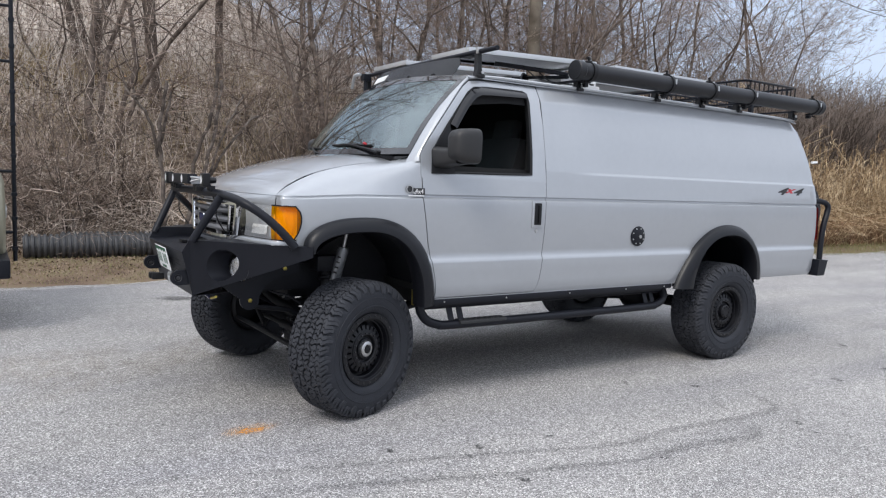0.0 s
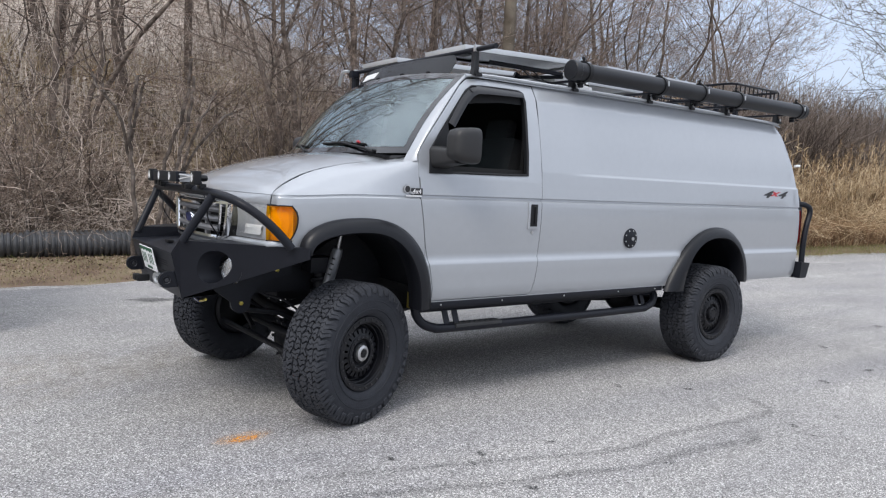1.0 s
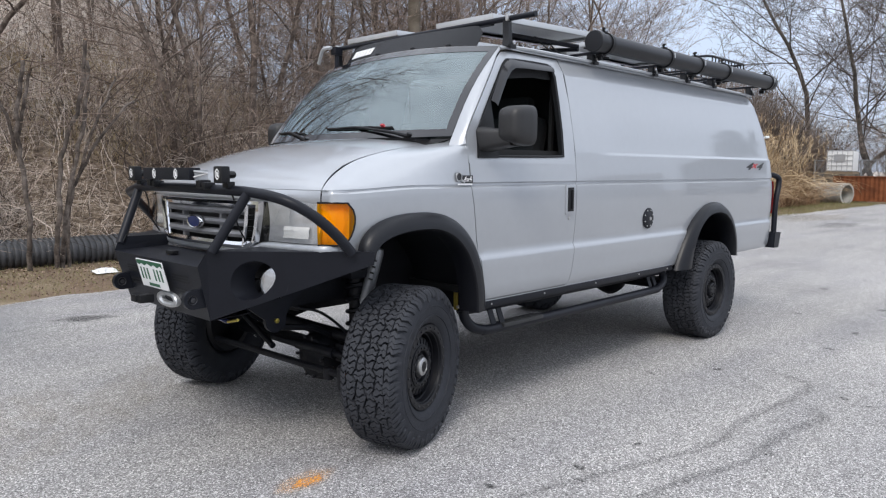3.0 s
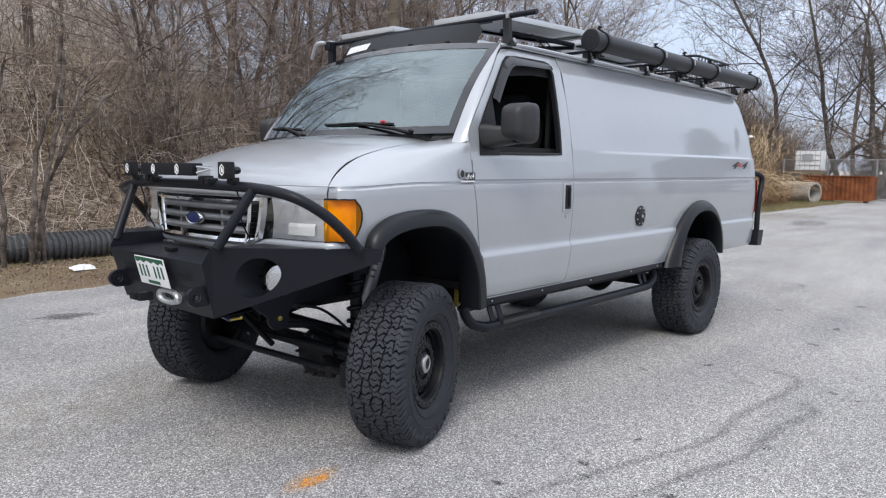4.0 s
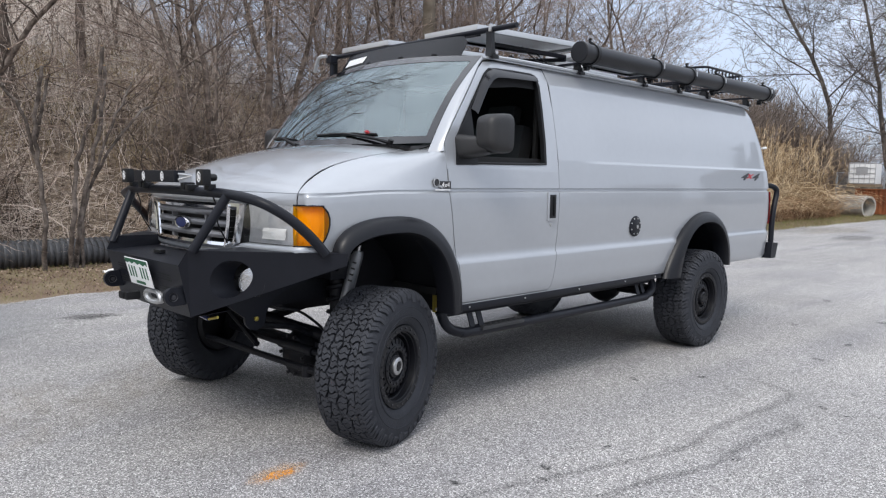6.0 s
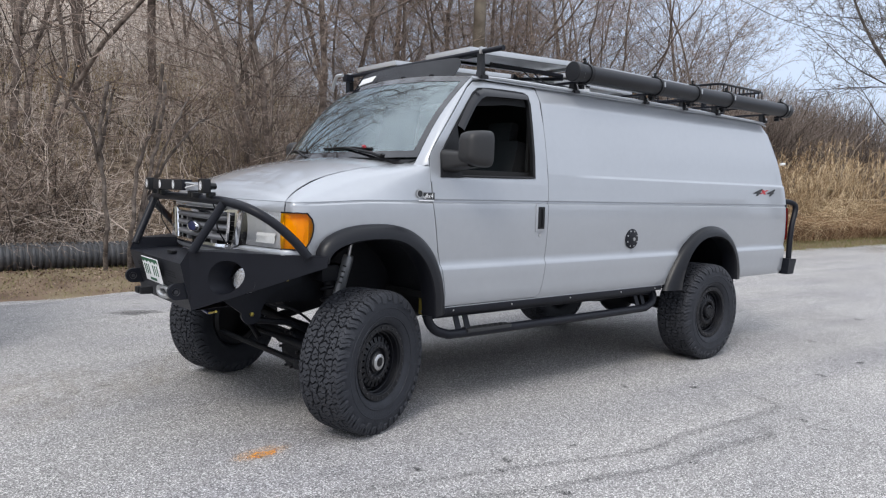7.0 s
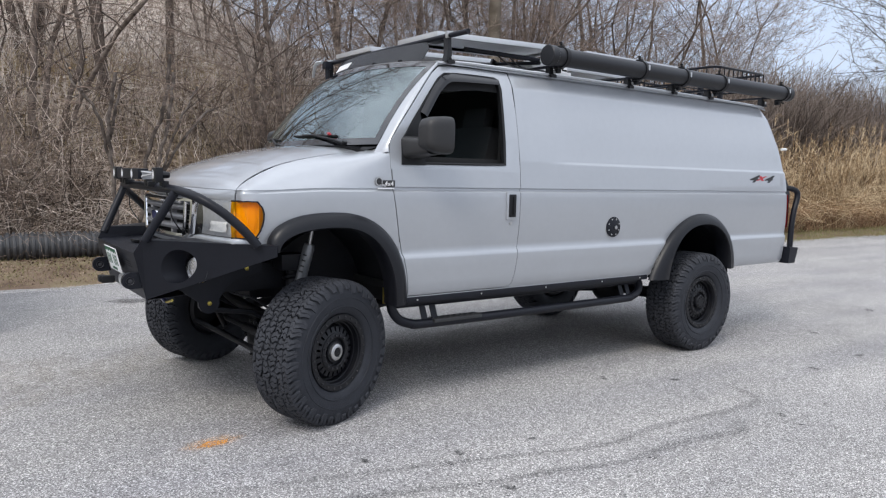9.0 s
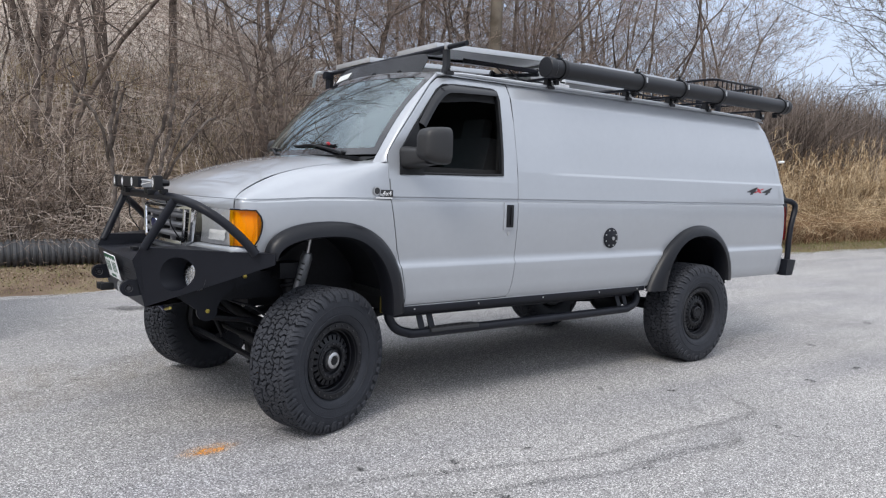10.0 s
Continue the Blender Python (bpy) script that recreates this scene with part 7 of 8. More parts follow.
sawn("sawn_tree", [([(0.53, -0.1), (0.52, 0.7), (0.50, 1.6), (0.45, 2.2), (0.56, 2.91)], 0.050), ([(0.50, 1.9), (0.58, 2.4), (0.67, 2.82)], 0.036), ([(0.48, 1.6), (0.30, 2.3), (0.02, 2.75), (-0.03, 2.94)], 0.035), ([(0.10, 2.6), (0.14, 2.8), (0.16, 3.09)], 0.025)], "cut-back bare tree with sawn ends on the bank")
sawn("sawn_tree", [([(0.88, -0.1), (0.90, 0.8), (1.02, 1.6), (1.26, 2.4), (1.37, 3.28)], 0.050), ([(0.95, -0.1), (1.05, 0.9), (1.25, 1.8), (1.42, 2.5), (1.51, 3.05)], 0.050), ([(1.05, -0.1), (1.15, 0.9), (1.40, 1.55), (1.85, 2.3), (2.25, 2.53)], 0.036), ([(1.2, 1.2), (1.4, 2.0), (1.65, 2.5), (1.86, 2.84)], 0.030)], "cut-back bare tree with several sawn stems")

# tangled undergrowth, leaf litter, straw and reeds
nr = np.random.RandomState(7)


def field(n, x0, x1, y0, y1, hmin, hmax, lean, k, droop=0.0, wave=0.035):
    """Curved stems rooted in a patch of ground."""
    x, y = nr.uniform(x0, x1, n), nr.uniform(y0, y1, n)
    z = np.array([height(a, b) for a, b in zip(x, y)])
    h = nr.uniform(hmin, hmax, n)
    az, le = nr.uniform(0, 2 * np.pi, n), lean * np.minimum(1.3, np.abs(nr.normal(0, 1, n)))
    t = np.linspace(0, 1, k)[None, :]
    off = (le * h)[:, None] * (0.4 * t + 0.6 * t ** 2)
    wob = nr.normal(0, wave, (n, k, 3)) * h[:, None, None]
    wob[:, 0] = 0
    P = np.stack([x[:, None] + off * np.cos(az)[:, None], y[:, None] + off * np.sin(az)[:, None], z[:, None] - 0.03 + h[:, None] * (t - droop * t ** 3)], axis=-1)
    return P + wob


P1 = field(3600, -6, 10, 8.7, 12.5, 0.4, 1.5, 1.0, 8, 0.45, 0.05)
P2 = field(3900, -6, 10, 8.3, 11.0, 0.3, 1.1, 1.7, 8, 0.6, 0.06)
P10 = field(1300, -9, 12, 9.6, 18.5, 1.4, 3.8, 0.22, 8, 0.0, 0.03)
P12 = field(1300, -7, 11, 8.8, 12.5, 0.1, 0.9, 2.6, 7, 0.5, 0.09)
P12[:, :, 2] += nr.uniform(0.0, 1.5, (len(P12), 1))
P11 = field(7000, -16, 18, 13, 30, 0.5, 2.2, 0.6, 6, 0.35, 0.06)
P19 = field(1100, -0.6, 4.2, 8.4, 10.8, 0.15, 0.7, 1.9, 7, 0.55, 0.08)
P13 = field(4500, -16, 18, 12.5, 30, 0.3, 1.1, 2.2, 6, 0.5, 0.08)
P13[:, :, 2] += nr.uniform(0.0, 1.6, (len(P13), 1))
bare = lambda P: P[~((P[:, 0, 0] > 1.2) & (P[:, 0, 0] < 3.9) & (P[:, 0, 1] < 11.4) & (nr.random_sample(len(P)) < 0.86))]
P1, P2, P12 = bare(P1), bare(P2), bare(P12)
P14 = bare(field(800, -7, 11, 8.6, 12.2, 0.6, 2.3, 0.8, 9, 0.3, 0.06))
w = lambda P, r: np.linspace(1, 0.35, P.shape[1])[None, :] * nr.uniform(0.5, 1.3, (len(P), 1)) * r
tagged(merged("undergrowth", [(P1, w(P1, 0.0056), 3), (P2, w(P2, 0.0048), 3), (P10, w(P10, 0.0062), 3), (P14, w(P14, 0.009), 4), (P12, w(P12, 0.0048), 3), (P19, w(P19, 0.0042), 3)], BRUSH), "dense tangle of bare brown brush on the bank", "undergrowth", kind="stuff")
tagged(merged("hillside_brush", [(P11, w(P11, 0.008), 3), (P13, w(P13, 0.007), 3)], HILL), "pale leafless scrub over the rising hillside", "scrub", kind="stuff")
P3 = field(7500, -8, 12, 11.0, 18.0, 0.4, 1.1, 0.5, 5, 0.3)
P4 = field(5000, 9, 40, 7.6, 12, 0.5, 1.2, 0.4, 4, 0.2)
tagged(merged("dry_grass", [(P3, w(P3, 0.006), 3), (P4, w(P4, 0.009), 3)], STRAW), "tall dry straw-coloured grass", "dry grass", kind="stuff")
THICKET = ramp_mat("thicket_twigs", 0.35, [(0.3, (0.085, 0.066, 0.054)), (0.5, (0.18, 0.142, 0.118)), (0.7, (0.32, 0.265, 0.228))], 0.9, 0.0, 30, random_island=0.5)
REED_DARK = ramp_mat("reed_stubble", 0.9, [(0.3, (0.13, 0.07, 0.04)), (0.5, (0.30, 0.175, 0.10)), (0.7, (0.46, 0.31, 0.19))], 0.9, 0.0, 30, random_island=0.5)
P15 = field(7500, 27, 44, 9.2, 13.5, 3.4, 6.6, 0.22, 7, 0.05, 0.035)
P15b = field(5000, 25, 42, 9.4, 13.0, 1.5, 3.6, 0.45, 7, 0.2, 0.05)
P15[:, :, 2] *= (1 - 0.35 * np.abs((P15[:, :1, 0] - 34.0) / 9.0))
P17 = field(6000, 9, 22, 10.2, 13.0, 2.4, 4.6, 0.28, 7, 0.1, 0.04)
P18 = field(6200, 18.5, 31, 9.6, 13.0, 3.4, 6.4, 0.30, 7, 0.1, 0.05)
tagged(merged("thicket", [(P18, w(P18, 0.017), 3), (P15, w(P15, 0.016), 3), (P15b, w(P15b, 0.014), 3), (P17, w(P17, 0.010), 3)], THICKET), "rounded brown thicket of bare twigs behind the reeds", "thicket", kind="stuff")
P16 = field(7000, 9.5, 31, 6.2, 9.8, 0.3, 1.9, 0.8, 7, 0.6, 0.07)
tagged(merged("reed_stubble", [(P16, w(P16, 0.010), 3)], REED_DARK), "reddish brown broken reeds under the standing ones", "reeds", kind="stuff")
def clumped(P, lo, hi, size):
    """Stems grow taller and shorter in clumps."""
    for i in range(len(P)):
        f = lerp(lo, hi, 0.5 + 0.9 * noise.noise((P[i, 0, 0] * size, P[i, 0, 1] * size, 3.7)))
        P[i, :, 2] = P[i, 0, 2] + (P[i, :, 2] - P[i, 0, 2]) * f
    return P


P5 = field(2600, 9.5, 31, 6.5, 10.5, 2.2, 3.9, 0.30, 7, 0.10, 0.03)
P6 = field(9000, 9.5, 31, 6.3, 10.5, 1.0, 3.2, 0.75, 9, 0.65, 0.05)
P5, P6 = clumped(P5, 0.62, 1.12, 0.45), clumped(P6, 0.62, 1.12, 0.45)
tips = P5[:, -1]
pl = []
for j in range(7):
    dv = nr.normal(0, 0.05, (len(tips), 3)) + np.array([0.03, 0, 0.0])
    q0 = tips - np.array([0, 0, 0.05 * j - 0.05])
    pl.append(np.stack([q0, q0 + dv * 0.6 + np.array([0, 0, 0.08]), q0 + dv * 1.6 + np.array([0, 0, 0.07])], axis=1))
P7 = np.concatenate(pl)
tagged(merged("reeds", [(P5, w(P5, 0.010), 3), (P6, w(P6, 0.011), 3), (P7, w(P7, 0.009), 3)], REED), "stand of tall dry reeds with feathery heads", "reeds", kind="stuff")
n = 70000
x, y = nr.uniform(-10, 13, n), 5.35 + np.abs(nr.normal(0, 1, n)) * 3.2 + (np.arange(n) > 34000) * nr.uniform(3, 20, n)
z = np.array([height(a, b) for a, b in zip(x, y)]) + 0.012
a, sz, tl = nr.uniform(0, 6.28, n), nr.uniform(0.012, 0.030, n) * np.clip((y / 8.5) ** 2, 0.42, 2.4), nr.uniform(-0.5, 0.5, n)
c, s_ = np.cos(a) * sz, np.sin(a) * sz
V = np.stack([np.stack([x - c, y - s_, z], -1), np.stack([x + 0.5 * s_, y - 0.5 * c, z + tl * sz], -1), np.stack([x + c, y + s_, z + 0.3 * sz], -1), np.stack([x - 0.5 * s_, y + 0.5 * c, z - tl * sz + 0.01], -1)], axis=1).reshape(-1, 3)
tagged(raw_mesh("fallen_leaves", V, np.arange(4 * n).reshape(n, 4), LITTER), "dry fallen leaves strewn over bank and verge", "leaves", kind="stuff")
P8 = field(24000, -8, 12, 5.25, 8.2, 0.02, 0.09, 0.9, 3)
P9 = field(14000, 12, 36, 4.6, 7.2, 0.03, 0.16, 0.7, 3)
tagged(merged("verge_grass", [(P8, w(P8, 0.0028), 3), (P9, w(P9, 0.005), 3)], VERGE), "short dry grass along the road's edge", "grass", kind="stuff")

# dark seed heads on thin stalks above the reeds
rg = random.Random(9)
sh_ = G()
for _ in range(90):
    x_, y_, z_ = rg.uniform(10, 24), rg.uniform(9.0, 11.5), rg.uniform(3.0, 4.4)
    sh_.lathe([(0.01, -0.12), (0.045, -0.06), (0.055, 0.02), (0.03, 0.09), (0.003, 0.14)], Matrix.Translation((x_, y_, z_)) @ pose(0, 0, 0, 90 + rg.uniform(-25, 25), rg.uniform(-20, 20), 0), 6)
    sh_.tube([(x_, y_, height(x_, y_)), (x_ + rg.uniform(-0.1, 0.1), y_, z_ * 0.6), (x_, y_, z_ - 0.1)], 0.012, 4)
tagged(sh_.part("seed_heads", BARK, merge=False), "dark brown seed heads on bare stalks", "seed heads", kind="stuff")

# ---- culvert pipes, pole, wire ----
def culvert(x0, y0, x1, y1, r, seed):
    d = Vector((x1 - x0, y1 - y0, 0))
    L = d.length
    prof = []
    pitch = 0.085
    k = int(L / pitch)
    for i in range(k):
        a = i * pitch
        prof += [(r - 0.03, a), (r - 0.03, a + 0.022), (r - 0.004, a + 0.030), (r, a + 0.04), (r, a + 0.062), (r - 0.004, a + 0.072), (r - 0.03, a + 0.080)]
    prof += [(r - 0.018, L), (r - 0.035, L), (r - 0.035, 0.4)]
    prof = [(r - 0.035, 0.4), (r - 0.035, 0)] + prof
    zz = height((x0 + x1) / 2, (y0 + y1) / 2)
    m = Matrix.Translation((x0, y0, zz + r - 0.02)) @ Matrix.Rotation(math.atan2(d.y, d.x) - math.pi / 2, 4, "Z")
    return tagged(G().lathe(prof, m, 26).part("culvert_pipe", CULVERT, merge=False), "ribbed black plastic drain pipe lying on the verge", "pipe", "culvert pipes")


culvert(-1.45, 8.02, 3.9, 7.80, 0.20, 1)
culvert(-0.9, 8.42, 4.4, 8.22, 0.20, 2)
pole = G().tube([(9.45, 9.0, height(9.45, 9.0) - 0.3), (9.45, 9.0, 10.5)], [0.17, 0.13], 14).part("utility_pole", POLE)
tagged(pole, "weathered wooden utility pole", "pole")
wire = G().tube(curve_pts([(9.45, 9.0, 9.6), (22, 9.0, 8.15), (30, 9.0, 8.2), (48, 9.0, 9.0), (70, 9.0, 10.5)], 8), 0.012, 5).part("overhead_wire", PLASTIC)
tagged(wire, "thin black overhead wire", "wire")

# ---- yard at the end of the road ----
cp = G().lathe([(0.39, 0.0), (0.48, 0.0), (0.48, 4.6), (0.56, 4.65), (0.56, 4.9), (0.39, 4.9), (0.39, 0.0)], Matrix.Translation((32.9, 5.70, 0.47)) @ pose(0, 0, 0, 0, 0, -20), 32).part("concrete_pipe", CONCRETE, angle=30)
tagged(cp, "large grey concrete drain pipe lying on the ground", "pipe")
box = thing("rusty_container", "rust-red steel container on the ground", "container", m=Matrix.Translation((34.6, 5.28, 0)) @ pose(0, 0, 0, 0, 0, -2))
g = G()
cor = []
for i in range(33):
    yy = -1.5 + 3.0 * i / 32
    cor.append((0.0 if i % 2 else 0.035, yy))
g.grid([[(a, b, z) for a, b in cor] for z in (0.14, 1.20)])
g.box((0.45, 1.49, 0.67), (0.9, 0.05, 1.06)).box((0.45, -1.49, 0.67), (0.9, 0.05, 1.06)).box((0.9, 0, 0.67), (0.05, 3.0, 1.06))
g.part("wall", RUST, box, thick=0.01)
G().box((0.03, 0, 1.22), (0.10, 3.06, 0.06), bevel=0.01).box((0.03, 0, 0.12), (0.10, 3.06, 0.06), bevel=0.01).part("rim_rail", RUST, box)
G().box((0.4, -0.6, 0.05), (0.9, 1.2, 0.10)).part("skid", WOOD, box)
ibc = thing("bulk_container", "white plastic tank in a galvanised cage on a pallet", "tank", m=Matrix.Translation((36.0, 6.80, 0.0)))
G().box((0, 0, 1.95), (1.0, 1.12, 0.95), bevel=0.06).part("tank", WHITE_PLASTIC, ibc)
for y in np.linspace(-0.57, 0.57, 6):
    G().tube([(-0.53, y, 1.45), (-0.53, y, 2.46)], 0.014, 6).part("cage_bar", STEEL, ibc)
for z in np.linspace(1.5, 2.46, 5):
    G().tube([(-0.53, -0.58, z), (-0.53, 0.58, z)], 0.014, 6).part("cage_bar", STEEL, ibc)
G().box((-0.54, 0.0, 2.1), (0.01, 0.5, 0.35)).part("label_plate", ALU, ibc)
G().box((0, 0, 1.40), (1.1, 1.2, 0.12)).part("pallet", WOOD, ibc)
st = tagged(G().box((36.0, 6.80, 0.67), (1.1, 1.3, 1.34), bevel=0.03).part("block_stack", POLE), "stack of dark weathered blocks under the tank", "blocks")
fence = thing("chain_link_fence", "galvanised chain-link fence with steel posts", "fence")
fa, fb = Vector((37.5, 8.5, 0)), Vector((36.0, -9.0, 0))
nf = 9
for i in range(nf):
    p = fa.lerp(fb, i / (nf - 1))
    G().tube([p, p + Vector((0, 0, 2.05))], 0.035 if i else 0.05, 8).part("post", STEEL_GREY, fence)
for z in (2.02, 0.08):
    G().tube([fa + Vector((0, 0, z)), fb + Vector((0, 0, z))], 0.02, 6).part("rail", STEEL_GREY, fence)
d = (fb - fa)
L = d.length
d.normalize()
segs = []
for sgn in (1, -1):
    for u in np.arange(-2.0, L + 2.0, 0.11):
        a0, a1 = (u, u + 1.95) if sgn > 0 else (u, u - 1.95)
        z0, z1 = 0.08, 2.02
        pa, pb = max(0, min(L, a0)), max(0, min(L, a1))
        if pa == pb:
            continue
        za = z0 + (pa - a0) / (a1 - a0) * (z1 - z0)
        zb = z0 + (pb - a0) / (a1 - a0) * (z1 - z0)
        segs.append([fa + d * pa + Vector((0, 0, za)), fa + d * pb + Vector((0, 0, zb))])
P = np.array([[tuple(p) for p in s] for s in segs])
tagged(strands("mesh_wire", P, np.full(P.shape[:2], 0.006), 3, STEEL_GREY, fence), kind="stuff")
gate = thing("gate_frame", "open steel gate panel leaning beside the fence", "gate", m=Matrix.Translation((34.9, 2.1, 0.0)) @ pose(0, 0, 0, 0, 0, -60))
G().tube([(0, 0, 0.1), (0, 0, 2.2), (1.6, 0, 2.2), (1.6, 0, 0.1), (0, 0, 0.1)], 0.03, 8).part("tube_frame", STEEL_GREY, gate)
for x in np.linspace(0.1, 1.5, 12):
    G().tube([(x, 0, 0.1), (x, 0, 2.2)], 0.006, 5).part("gate_wire", STEEL_GREY, gate)

# pale building beyond the bank
bld = thing("warehouse", "long pale grey warehouse behind the trees", "building", m=Matrix.Translation((-6, 56, 0)))
g = G()
cor = [(x, 0.0 if i % 2 else 0.08) for i, x in enumerate(np.linspace(-45, 32, 271))]
g.grid([[(a, b, z) for a, b in cor] for z in (0.0, 12.5)]).part("wall", SIDING, bld)
G().grid([[(-45.5, -0.4, 12.5), (36.5, -0.4, 12.5)], [(-45.5, 12, 13.4), (36.5, 12, 13.4)], [(-45.5, 24, 12.5), (36.5, 24, 12.5)]]).part("roof", SIDING, bld, thick=0.2)
for x in (-30, -14, 2, 18):
    w_ = G().box((x, -0.05, 10.6), (2.4, 0.2, 1.4)).part("window", TINT, bld)
    G().box((x, -0.12, 9.85), (2.6, 0.2, 0.12)).part("sill", SIDING, w_)

# ---- marks on the road ----
def stain(name, pts, width, label, strength, seed):
    """A soft-edged stain lying on the asphalt."""
    path = curve_pts([(x, y, 0.004) for x, y in pts], 8)
    rows, fade = [], []
    rg = random.Random(seed)
    for i, p in enumerate(path):
        t = (path[min(i + 1, len(path) - 1)] - path[max(0, i - 1)]).normalized()
        nrm = Vector((-t.y, t.x, 0))
        w_ = width * (0.7 + 0.6 * noise.noise((p.x * 2, p.y * 2, seed))) * rg.uniform(0.9, 1.1)
        e = min(1, 9 * i / len(path), 9 * (len(path) - 1 - i) / len(path))
        rows.append([p + nrm * w_ * k for k in (-1, -0.4, 0.1, 0.5, 1)])
        fade += [0.0, 0.6 * e, 1.0 * e, 0.7 * e, 0.0]
    ob = G().grid(rows).part(name, STAIN, merge=False)
    at = ob.data.attributes.new("fade", "FLOAT", "POINT")
    at.data.foreach_set("value", [f * strength for f in fade])
    return tagged(ob, label, "stain", "stains on the road", kind="structure")


def stain_material(name, color, grain=120.0):
    """A see-through film whose strength follows the fade of its edges and the grain of the road."""
    m = bpy.data.materials.new(name)
    m.use_nodes = True
    n, l = m.node_tree.nodes, m.node_tree.links
    p = n["Principled BSDF"]
    p.inputs["Base Color"].default_value, p.inputs["Roughness"].default_value = (*color, 1), 0.85
    a, t, c, k = n.new("ShaderNodeAttribute"), n.new("ShaderNodeTexNoise"), n.new("ShaderNodeTexCoord"), n.new("ShaderNodeMapRange")
    a.attribute_name = "fade"
    t.inputs["Scale"].default_value, t.inputs["Detail"].default_value = grain, 3
    l.new(c.outputs["Object"], t.inputs["Vector"])
    k.inputs[1].default_value, k.inputs[2].default_value, k.inputs[3].default_value, k.inputs[4].default_value = 0.38, 0.62, 0.1, 1.0
    l.new(t.outputs["Fac"], k.inputs[0])
    mu = n.new("ShaderNodeMath")
    mu.operation = "MULTIPLY"
    l.new(a.outputs["Fac"], mu.inputs[0])
    l.new(k.outputs[0], mu.inputs[1])
    l.new(mu.outputs[0], p.inputs["Alpha"])
    return m


STAIN = stain_material("damp_stain", (0.07, 0.07, 0.072))
stain("road_stain", [(-1.6, -1.36), (-0.9, -1.54), (-0.3, -1.70), (0.11, -1.82), (0.44, -1.92), (0.81, -2.04), (1.14, -2.12), (1.38, -2.09), (1.65, -2.09), (2.0, -2.13), (2.31, -2.15), (2.59, -2.13), (2.71, -1.99), (2.76, -1.83), (2.76, -1.62)], 0.056, "dark winding stain line on the asphalt", 0.40, 1)
stain("road_stain", [(-1.4, -1.62), (-0.7, -1.84), (-0.09, -2.04), (0.21, -2.14), (0.52, -2.2), (0.81, -2.28), (1.01, -2.33), (1.24, -2.33), (1.53, -2.33), (1.79, -2.38), (1.98, -2.41), (2.07, -2.31), (2.08, -2.2)], 0.062, "dark winding stain line on the asphalt", 0.42, 2)
stain("road_stain", [(2.48, -1.68), (2.32, -1.86), (2.26, -2.01)], 0.040, "short dark stain branching off the line", 0.32, 3)


def patch(name, x, y, rx_, ry_, turn, material, label, strength, seed):
    """A soft round spot on the asphalt."""
    rg = random.Random(seed)
    ca, sa = math.cos(turn), math.sin(turn)
    rows, fade = [], []
    wob = [rg.uniform(0.75, 1.25) for _ in range(16)]
    for k, f in ((0.02, 1), (0.5, 0.95), (0.8, 0.7), (1.0, 0.0)):
        row = []
        for i in range(16):
            a = 2 * math.pi * i / 16
            u, v = rx_ * k * wob[i] * math.cos(a), ry_ * k * wob[i] * math.sin(a)
            row.append((x + u * ca - v * sa, y + u * sa + v * ca, 0.0045))
            fade.append(f * strength)
        rows.append(row)
    ob = G().grid(rows, closed=True).part(name, material, merge=False)
    at = ob.data.attributes.new("fade", "FLOAT", "POINT")
    at.data.foreach_set("value", fade)
    return tagged(ob, label, "stain", "stains on the road", kind="structure")


SPOT = stain_material("oil_spot", (0.03, 0.03, 0.031), 60)
ORANGE = stain_material("orange_paint", (0.95, 0.44, 0.05), 150)
for i, (x, y, r) in enumerate([(0.81, -1.82, 0.022), (0.33, -1.77, 0.035), (1.16, -2.38, 0.022), (2.45, -2.38, 0.035), (2.38, -2.54, 0.022), (2.92, -2.43, 0.022), (3.8, -1.91, 0.04), (2.55, -1.51, 0.045),
                               (2.11, -1.2, 0.04), (0.28, -2.24, 0.035), (1.67, -2.44, 0.018), (0.21, -1.87, 0.02), (4.6, -1.9, 0.05), (5.2, -1.2, 0.05), (6.0, -1.8, 0.06), (7.1, -0.9, 0.07), (-0.14, -1.59, 0.03)]):
    patch("oil_spot", x, y, r * 1.3, r * 0.8, i * 1.3, SPOT, "small dark oil spot on the asphalt", 0.8, i)
patch("orange_mark", -0.71, -0.95, 0.100, 0.046, 0.05, ORANGE, "faded orange paint mark on the asphalt", 1.0, 40)
patch("orange_mark", -0.69, -0.93, 0.20, 0.08, 0.05, ORANGE, "faint orange overspray round the mark", 0.30, 41)
patch("oil_patch", -0.08, 3.66, 0.30, 0.15, -0.3, SPOT, "dark oil patch on the asphalt", 0.75, 50)
patch("oil_patch", 19.0, 2.2, 1.3, 0.5, 0.1, SPOT, "dark damp patch on the asphalt", 0.5, 51)
SANDY = stain_material("sand_wash", (0.42, 0.38, 0.33), 9)
patch("sand_wash", 22.0, 3.6, 2.6, 0.9, 0.0, SANDY, "pale sand washed over the asphalt", 0.6, 52)
patch("sand_wash", -1.6, 1.0, 0.7, 0.5, 0.4, SANDY, "pale dusty patch on the asphalt", 0.35, 53)
patch("sand_wash", -0.4, 1.2, 2.0, 0.3, 0.6, SANDY, "pale dusty patch on the asphalt", 0.3, 54)

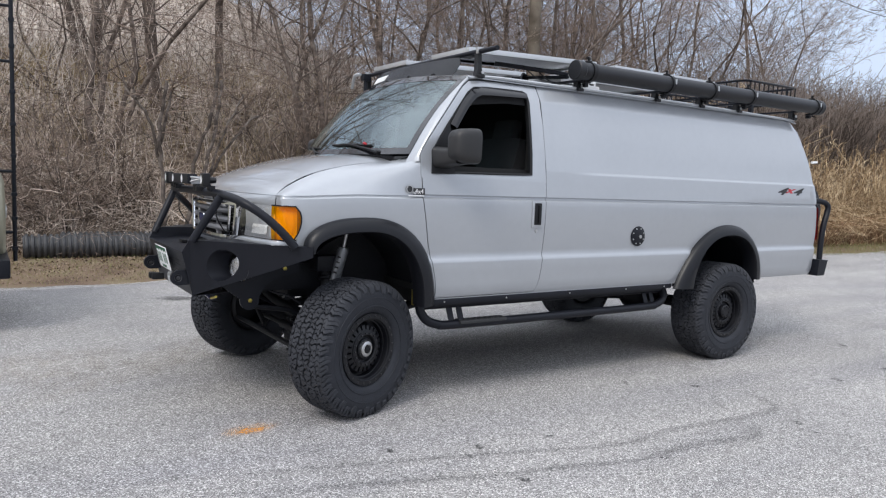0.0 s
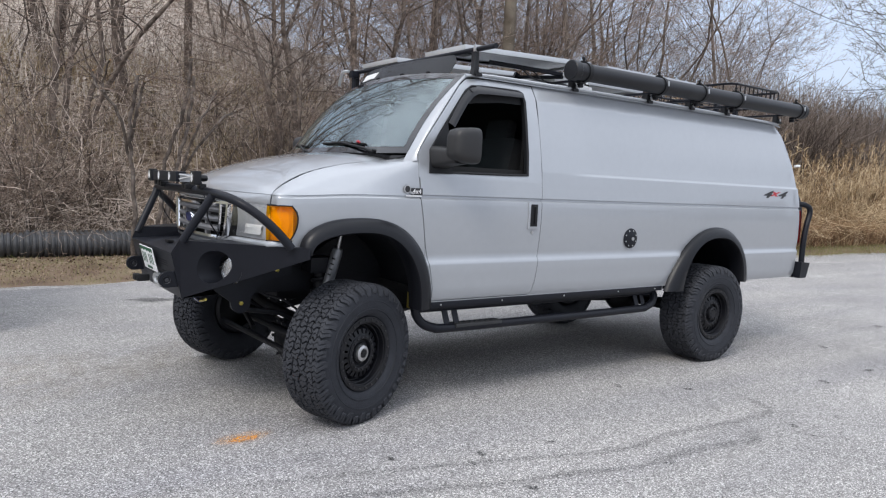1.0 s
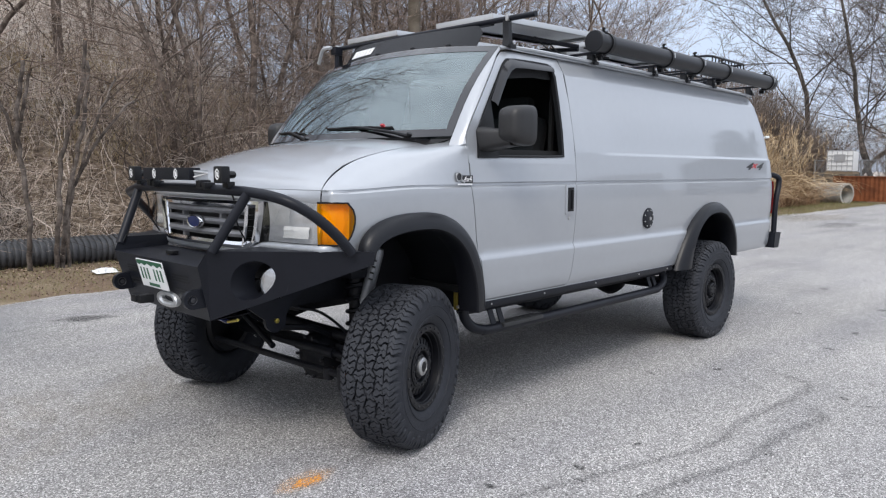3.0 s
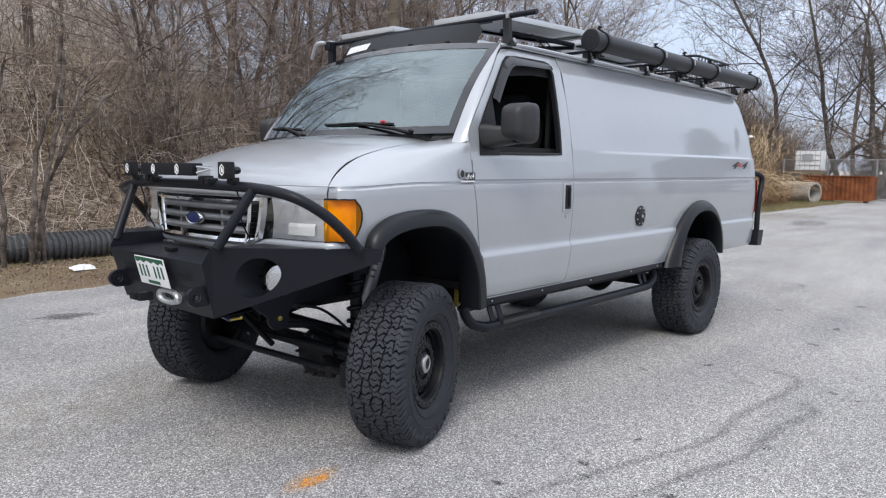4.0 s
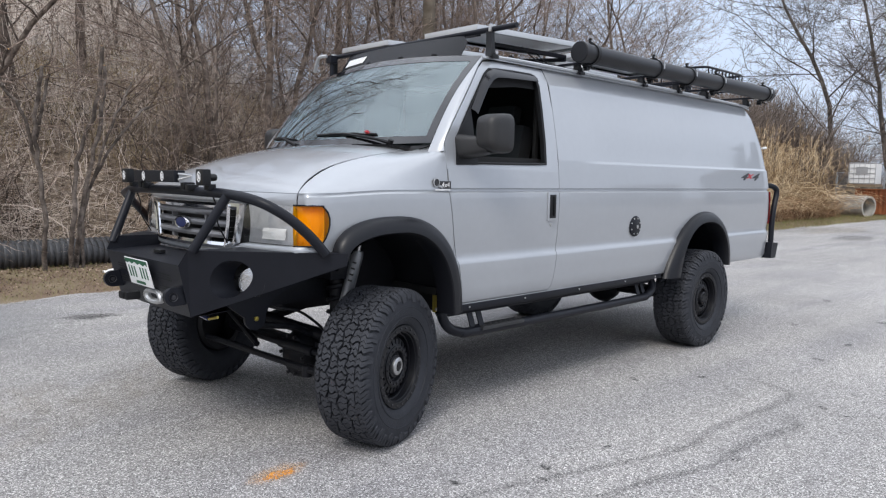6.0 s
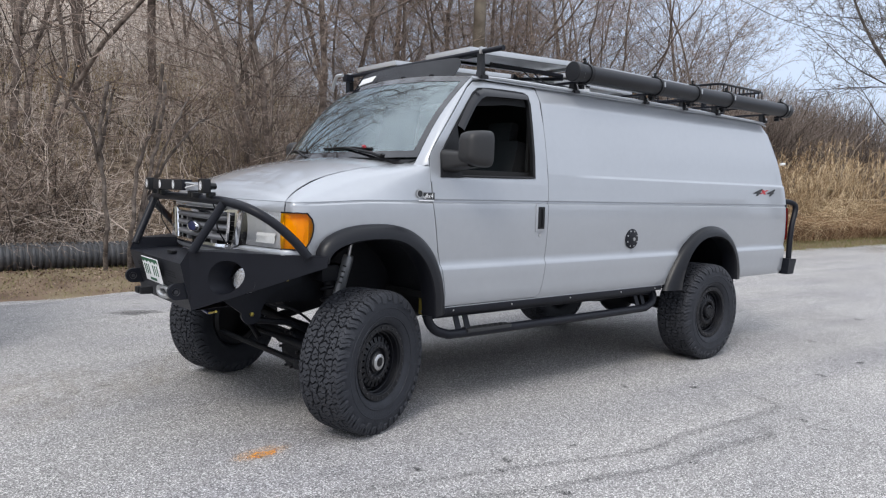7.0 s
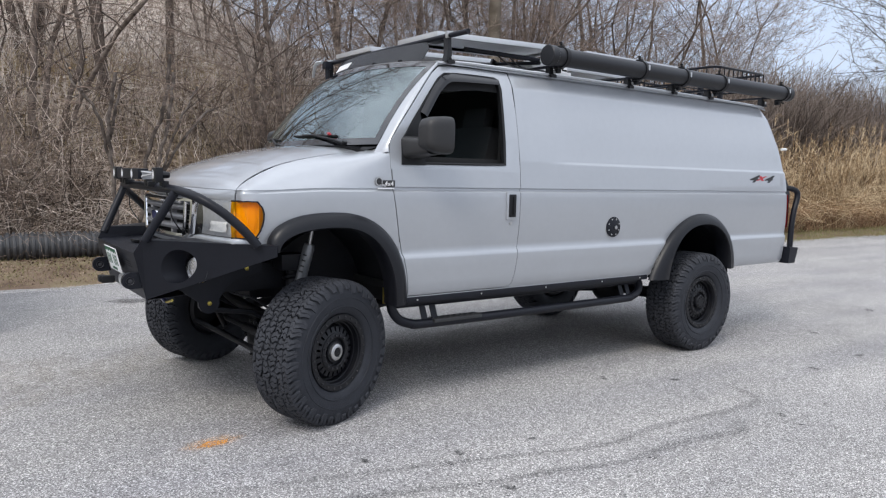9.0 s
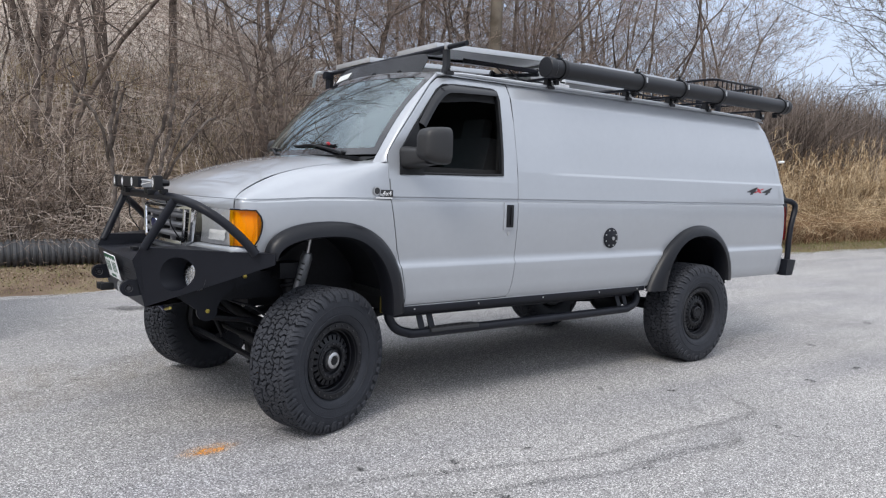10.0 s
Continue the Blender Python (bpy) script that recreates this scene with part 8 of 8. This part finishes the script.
# ---- the olive vehicle parked beyond the nose: only its tail with a ladder is in view ----
OLIVE = mat("olive_paint", (0.26, 0.245, 0.18), 0.55, var=0.12, scale=4)
ov = thing("olive_vehicle", "olive drab off-road vehicle with a rear ladder", "vehicle", m=Matrix.Translation((-1.844, 3.262, -0.30)) @ Matrix.Scale(1.2, 4))
rows = []
for x, k in ((0.0, 0.86), (-0.03, 0.95), (-0.10, 1.0), (-1.5, 1.0), (-3.6, 1.0), (-4.2, 0.96)):
    rows.append([(x, y * k, 1.30 + (z - 1.30) * k) for y, z in [(-0.85, 0.78), (-0.88, 1.0), (-0.88, 1.32), (-0.80, 1.42), (-0.74, 1.9), (-0.66, 2.05), (0.66, 2.05), (0.74, 1.9), (0.80, 1.42), (0.88, 1.32), (0.88, 1.0), (0.85, 0.78)]])
body = G().grid([[(p[0] - 0.28, p[1], p[2]) for p in r] for r in rows], closed=True)
body.add([(p[0] - 0.28, p[1], p[2]) for p in rows[0]], [tuple(range(12))])
body.part("body", OLIVE, ov)
G().lathe([(0.001, 0.0), (0.30, 0.0), (0.36, 0.02), (0.385, 0.06), (0.385, 0.24), (0.37, 0.27)], Matrix.Translation((0.035, -0.05, 1.05)) @ pose(0, 0, 0, 0, 0, 90), 32).part("spare_wheel_cover", OLIVE, ov, "round olive spare wheel cover")
G().lathe([(0.001, -0.006), (0.05, -0.006), (0.055, 0.0)], Matrix.Translation((0.037, -0.28, 1.12)) @ pose(0, 0, 0, 0, 0, 90), 16).part("cover_badge", STEEL, ov)
lad = G().tube([(0.10, -0.20, 0.72), (0.10, -0.20, 2.95)], 0.016, 10).part("ladder", BLACK, ov, "black tube ladder")
for z in (0.95, 1.43, 2.28, 2.7):
    G().tube([(0.10, -0.20, z), (-0.06, -0.20, z)], 0.012, 8).part("rung", BLACK, lad)
for z in (0.82, 1.06, 1.25, 1.55, 1.8, 2.05, 2.4, 2.6):
    G().box((0.10, -0.20, z), (0.042, 0.042, 0.03), bevel=0.006).part("ladder_clamp", BLACK, lad)
G().box((-0.02, 0, 0.72), (0.14, 1.5, 0.14), bevel=0.02).part("rear_bumper", BLACK, ov)
for x in (-0.95, -3.6):
    for y in (-0.72, 0.72):
        o = new("wheel", TYRE_ME)
        o.parent = ov
        o.location = (x, y, R_HUB)
        G().lathe([(0.22, -0.12), (0.20, -0.10), (0.10, -0.08), (0.001, -0.09)], Matrix.Translation((x, y, R_HUB)) @ (pose(0, 0, 0, 0, 0, 180) if y > 0 else Matrix()), 24).part("wheel_disc", RIM, ov)

# torn white plastic lying by the pipes
rg = random.Random(77)
rows = [[(1.03 + 0.32 * u / 9 + rg.uniform(-0.02, 0.02), 6.40 + 0.22 * v / 7 + rg.uniform(-0.02, 0.02), height(1.2, 6.5) + 0.02 + 0.07 * rg.random() * math.sin(math.pi * v / 7)) for u in range(10)] for v in range(8)]
tagged(G().grid(rows).part("plastic_scrap", WHITE_PLASTIC, thick=0.002), "crumpled scrap of white plastic on the verge", "litter")

# pale crumbling edge of the asphalt, and short cracks near it
DUST = stain_material("edge_dust", (0.52, 0.50, 0.48), 14)
rg = random.Random(31)
for i in range(34):
    x = -6 + 0.62 * i + rg.uniform(-0.2, 0.2)
    patch("edge_dust", x, road_edge(x) - rg.uniform(0.10, 0.30), rg.uniform(0.35, 0.9), rg.uniform(0.05, 0.13), rg.uniform(-0.06, 0.06), DUST, "pale crumbled grit along the asphalt's edge", rg.uniform(0.4, 0.9), 200 + i)
for i in range(9):
    x, y = rg.uniform(-4, 3), rg.uniform(3.2, 4.9)
    a = rg.uniform(-0.4, 0.4)
    stain("road_crack", [(x + 0.12 * k * math.cos(a) + rg.uniform(-0.03, 0.03), y + 0.12 * k * math.sin(a) + rg.uniform(-0.04, 0.04)) for k in range(6)], 0.016, "short dark crack in the asphalt", 0.9, 300 + i)
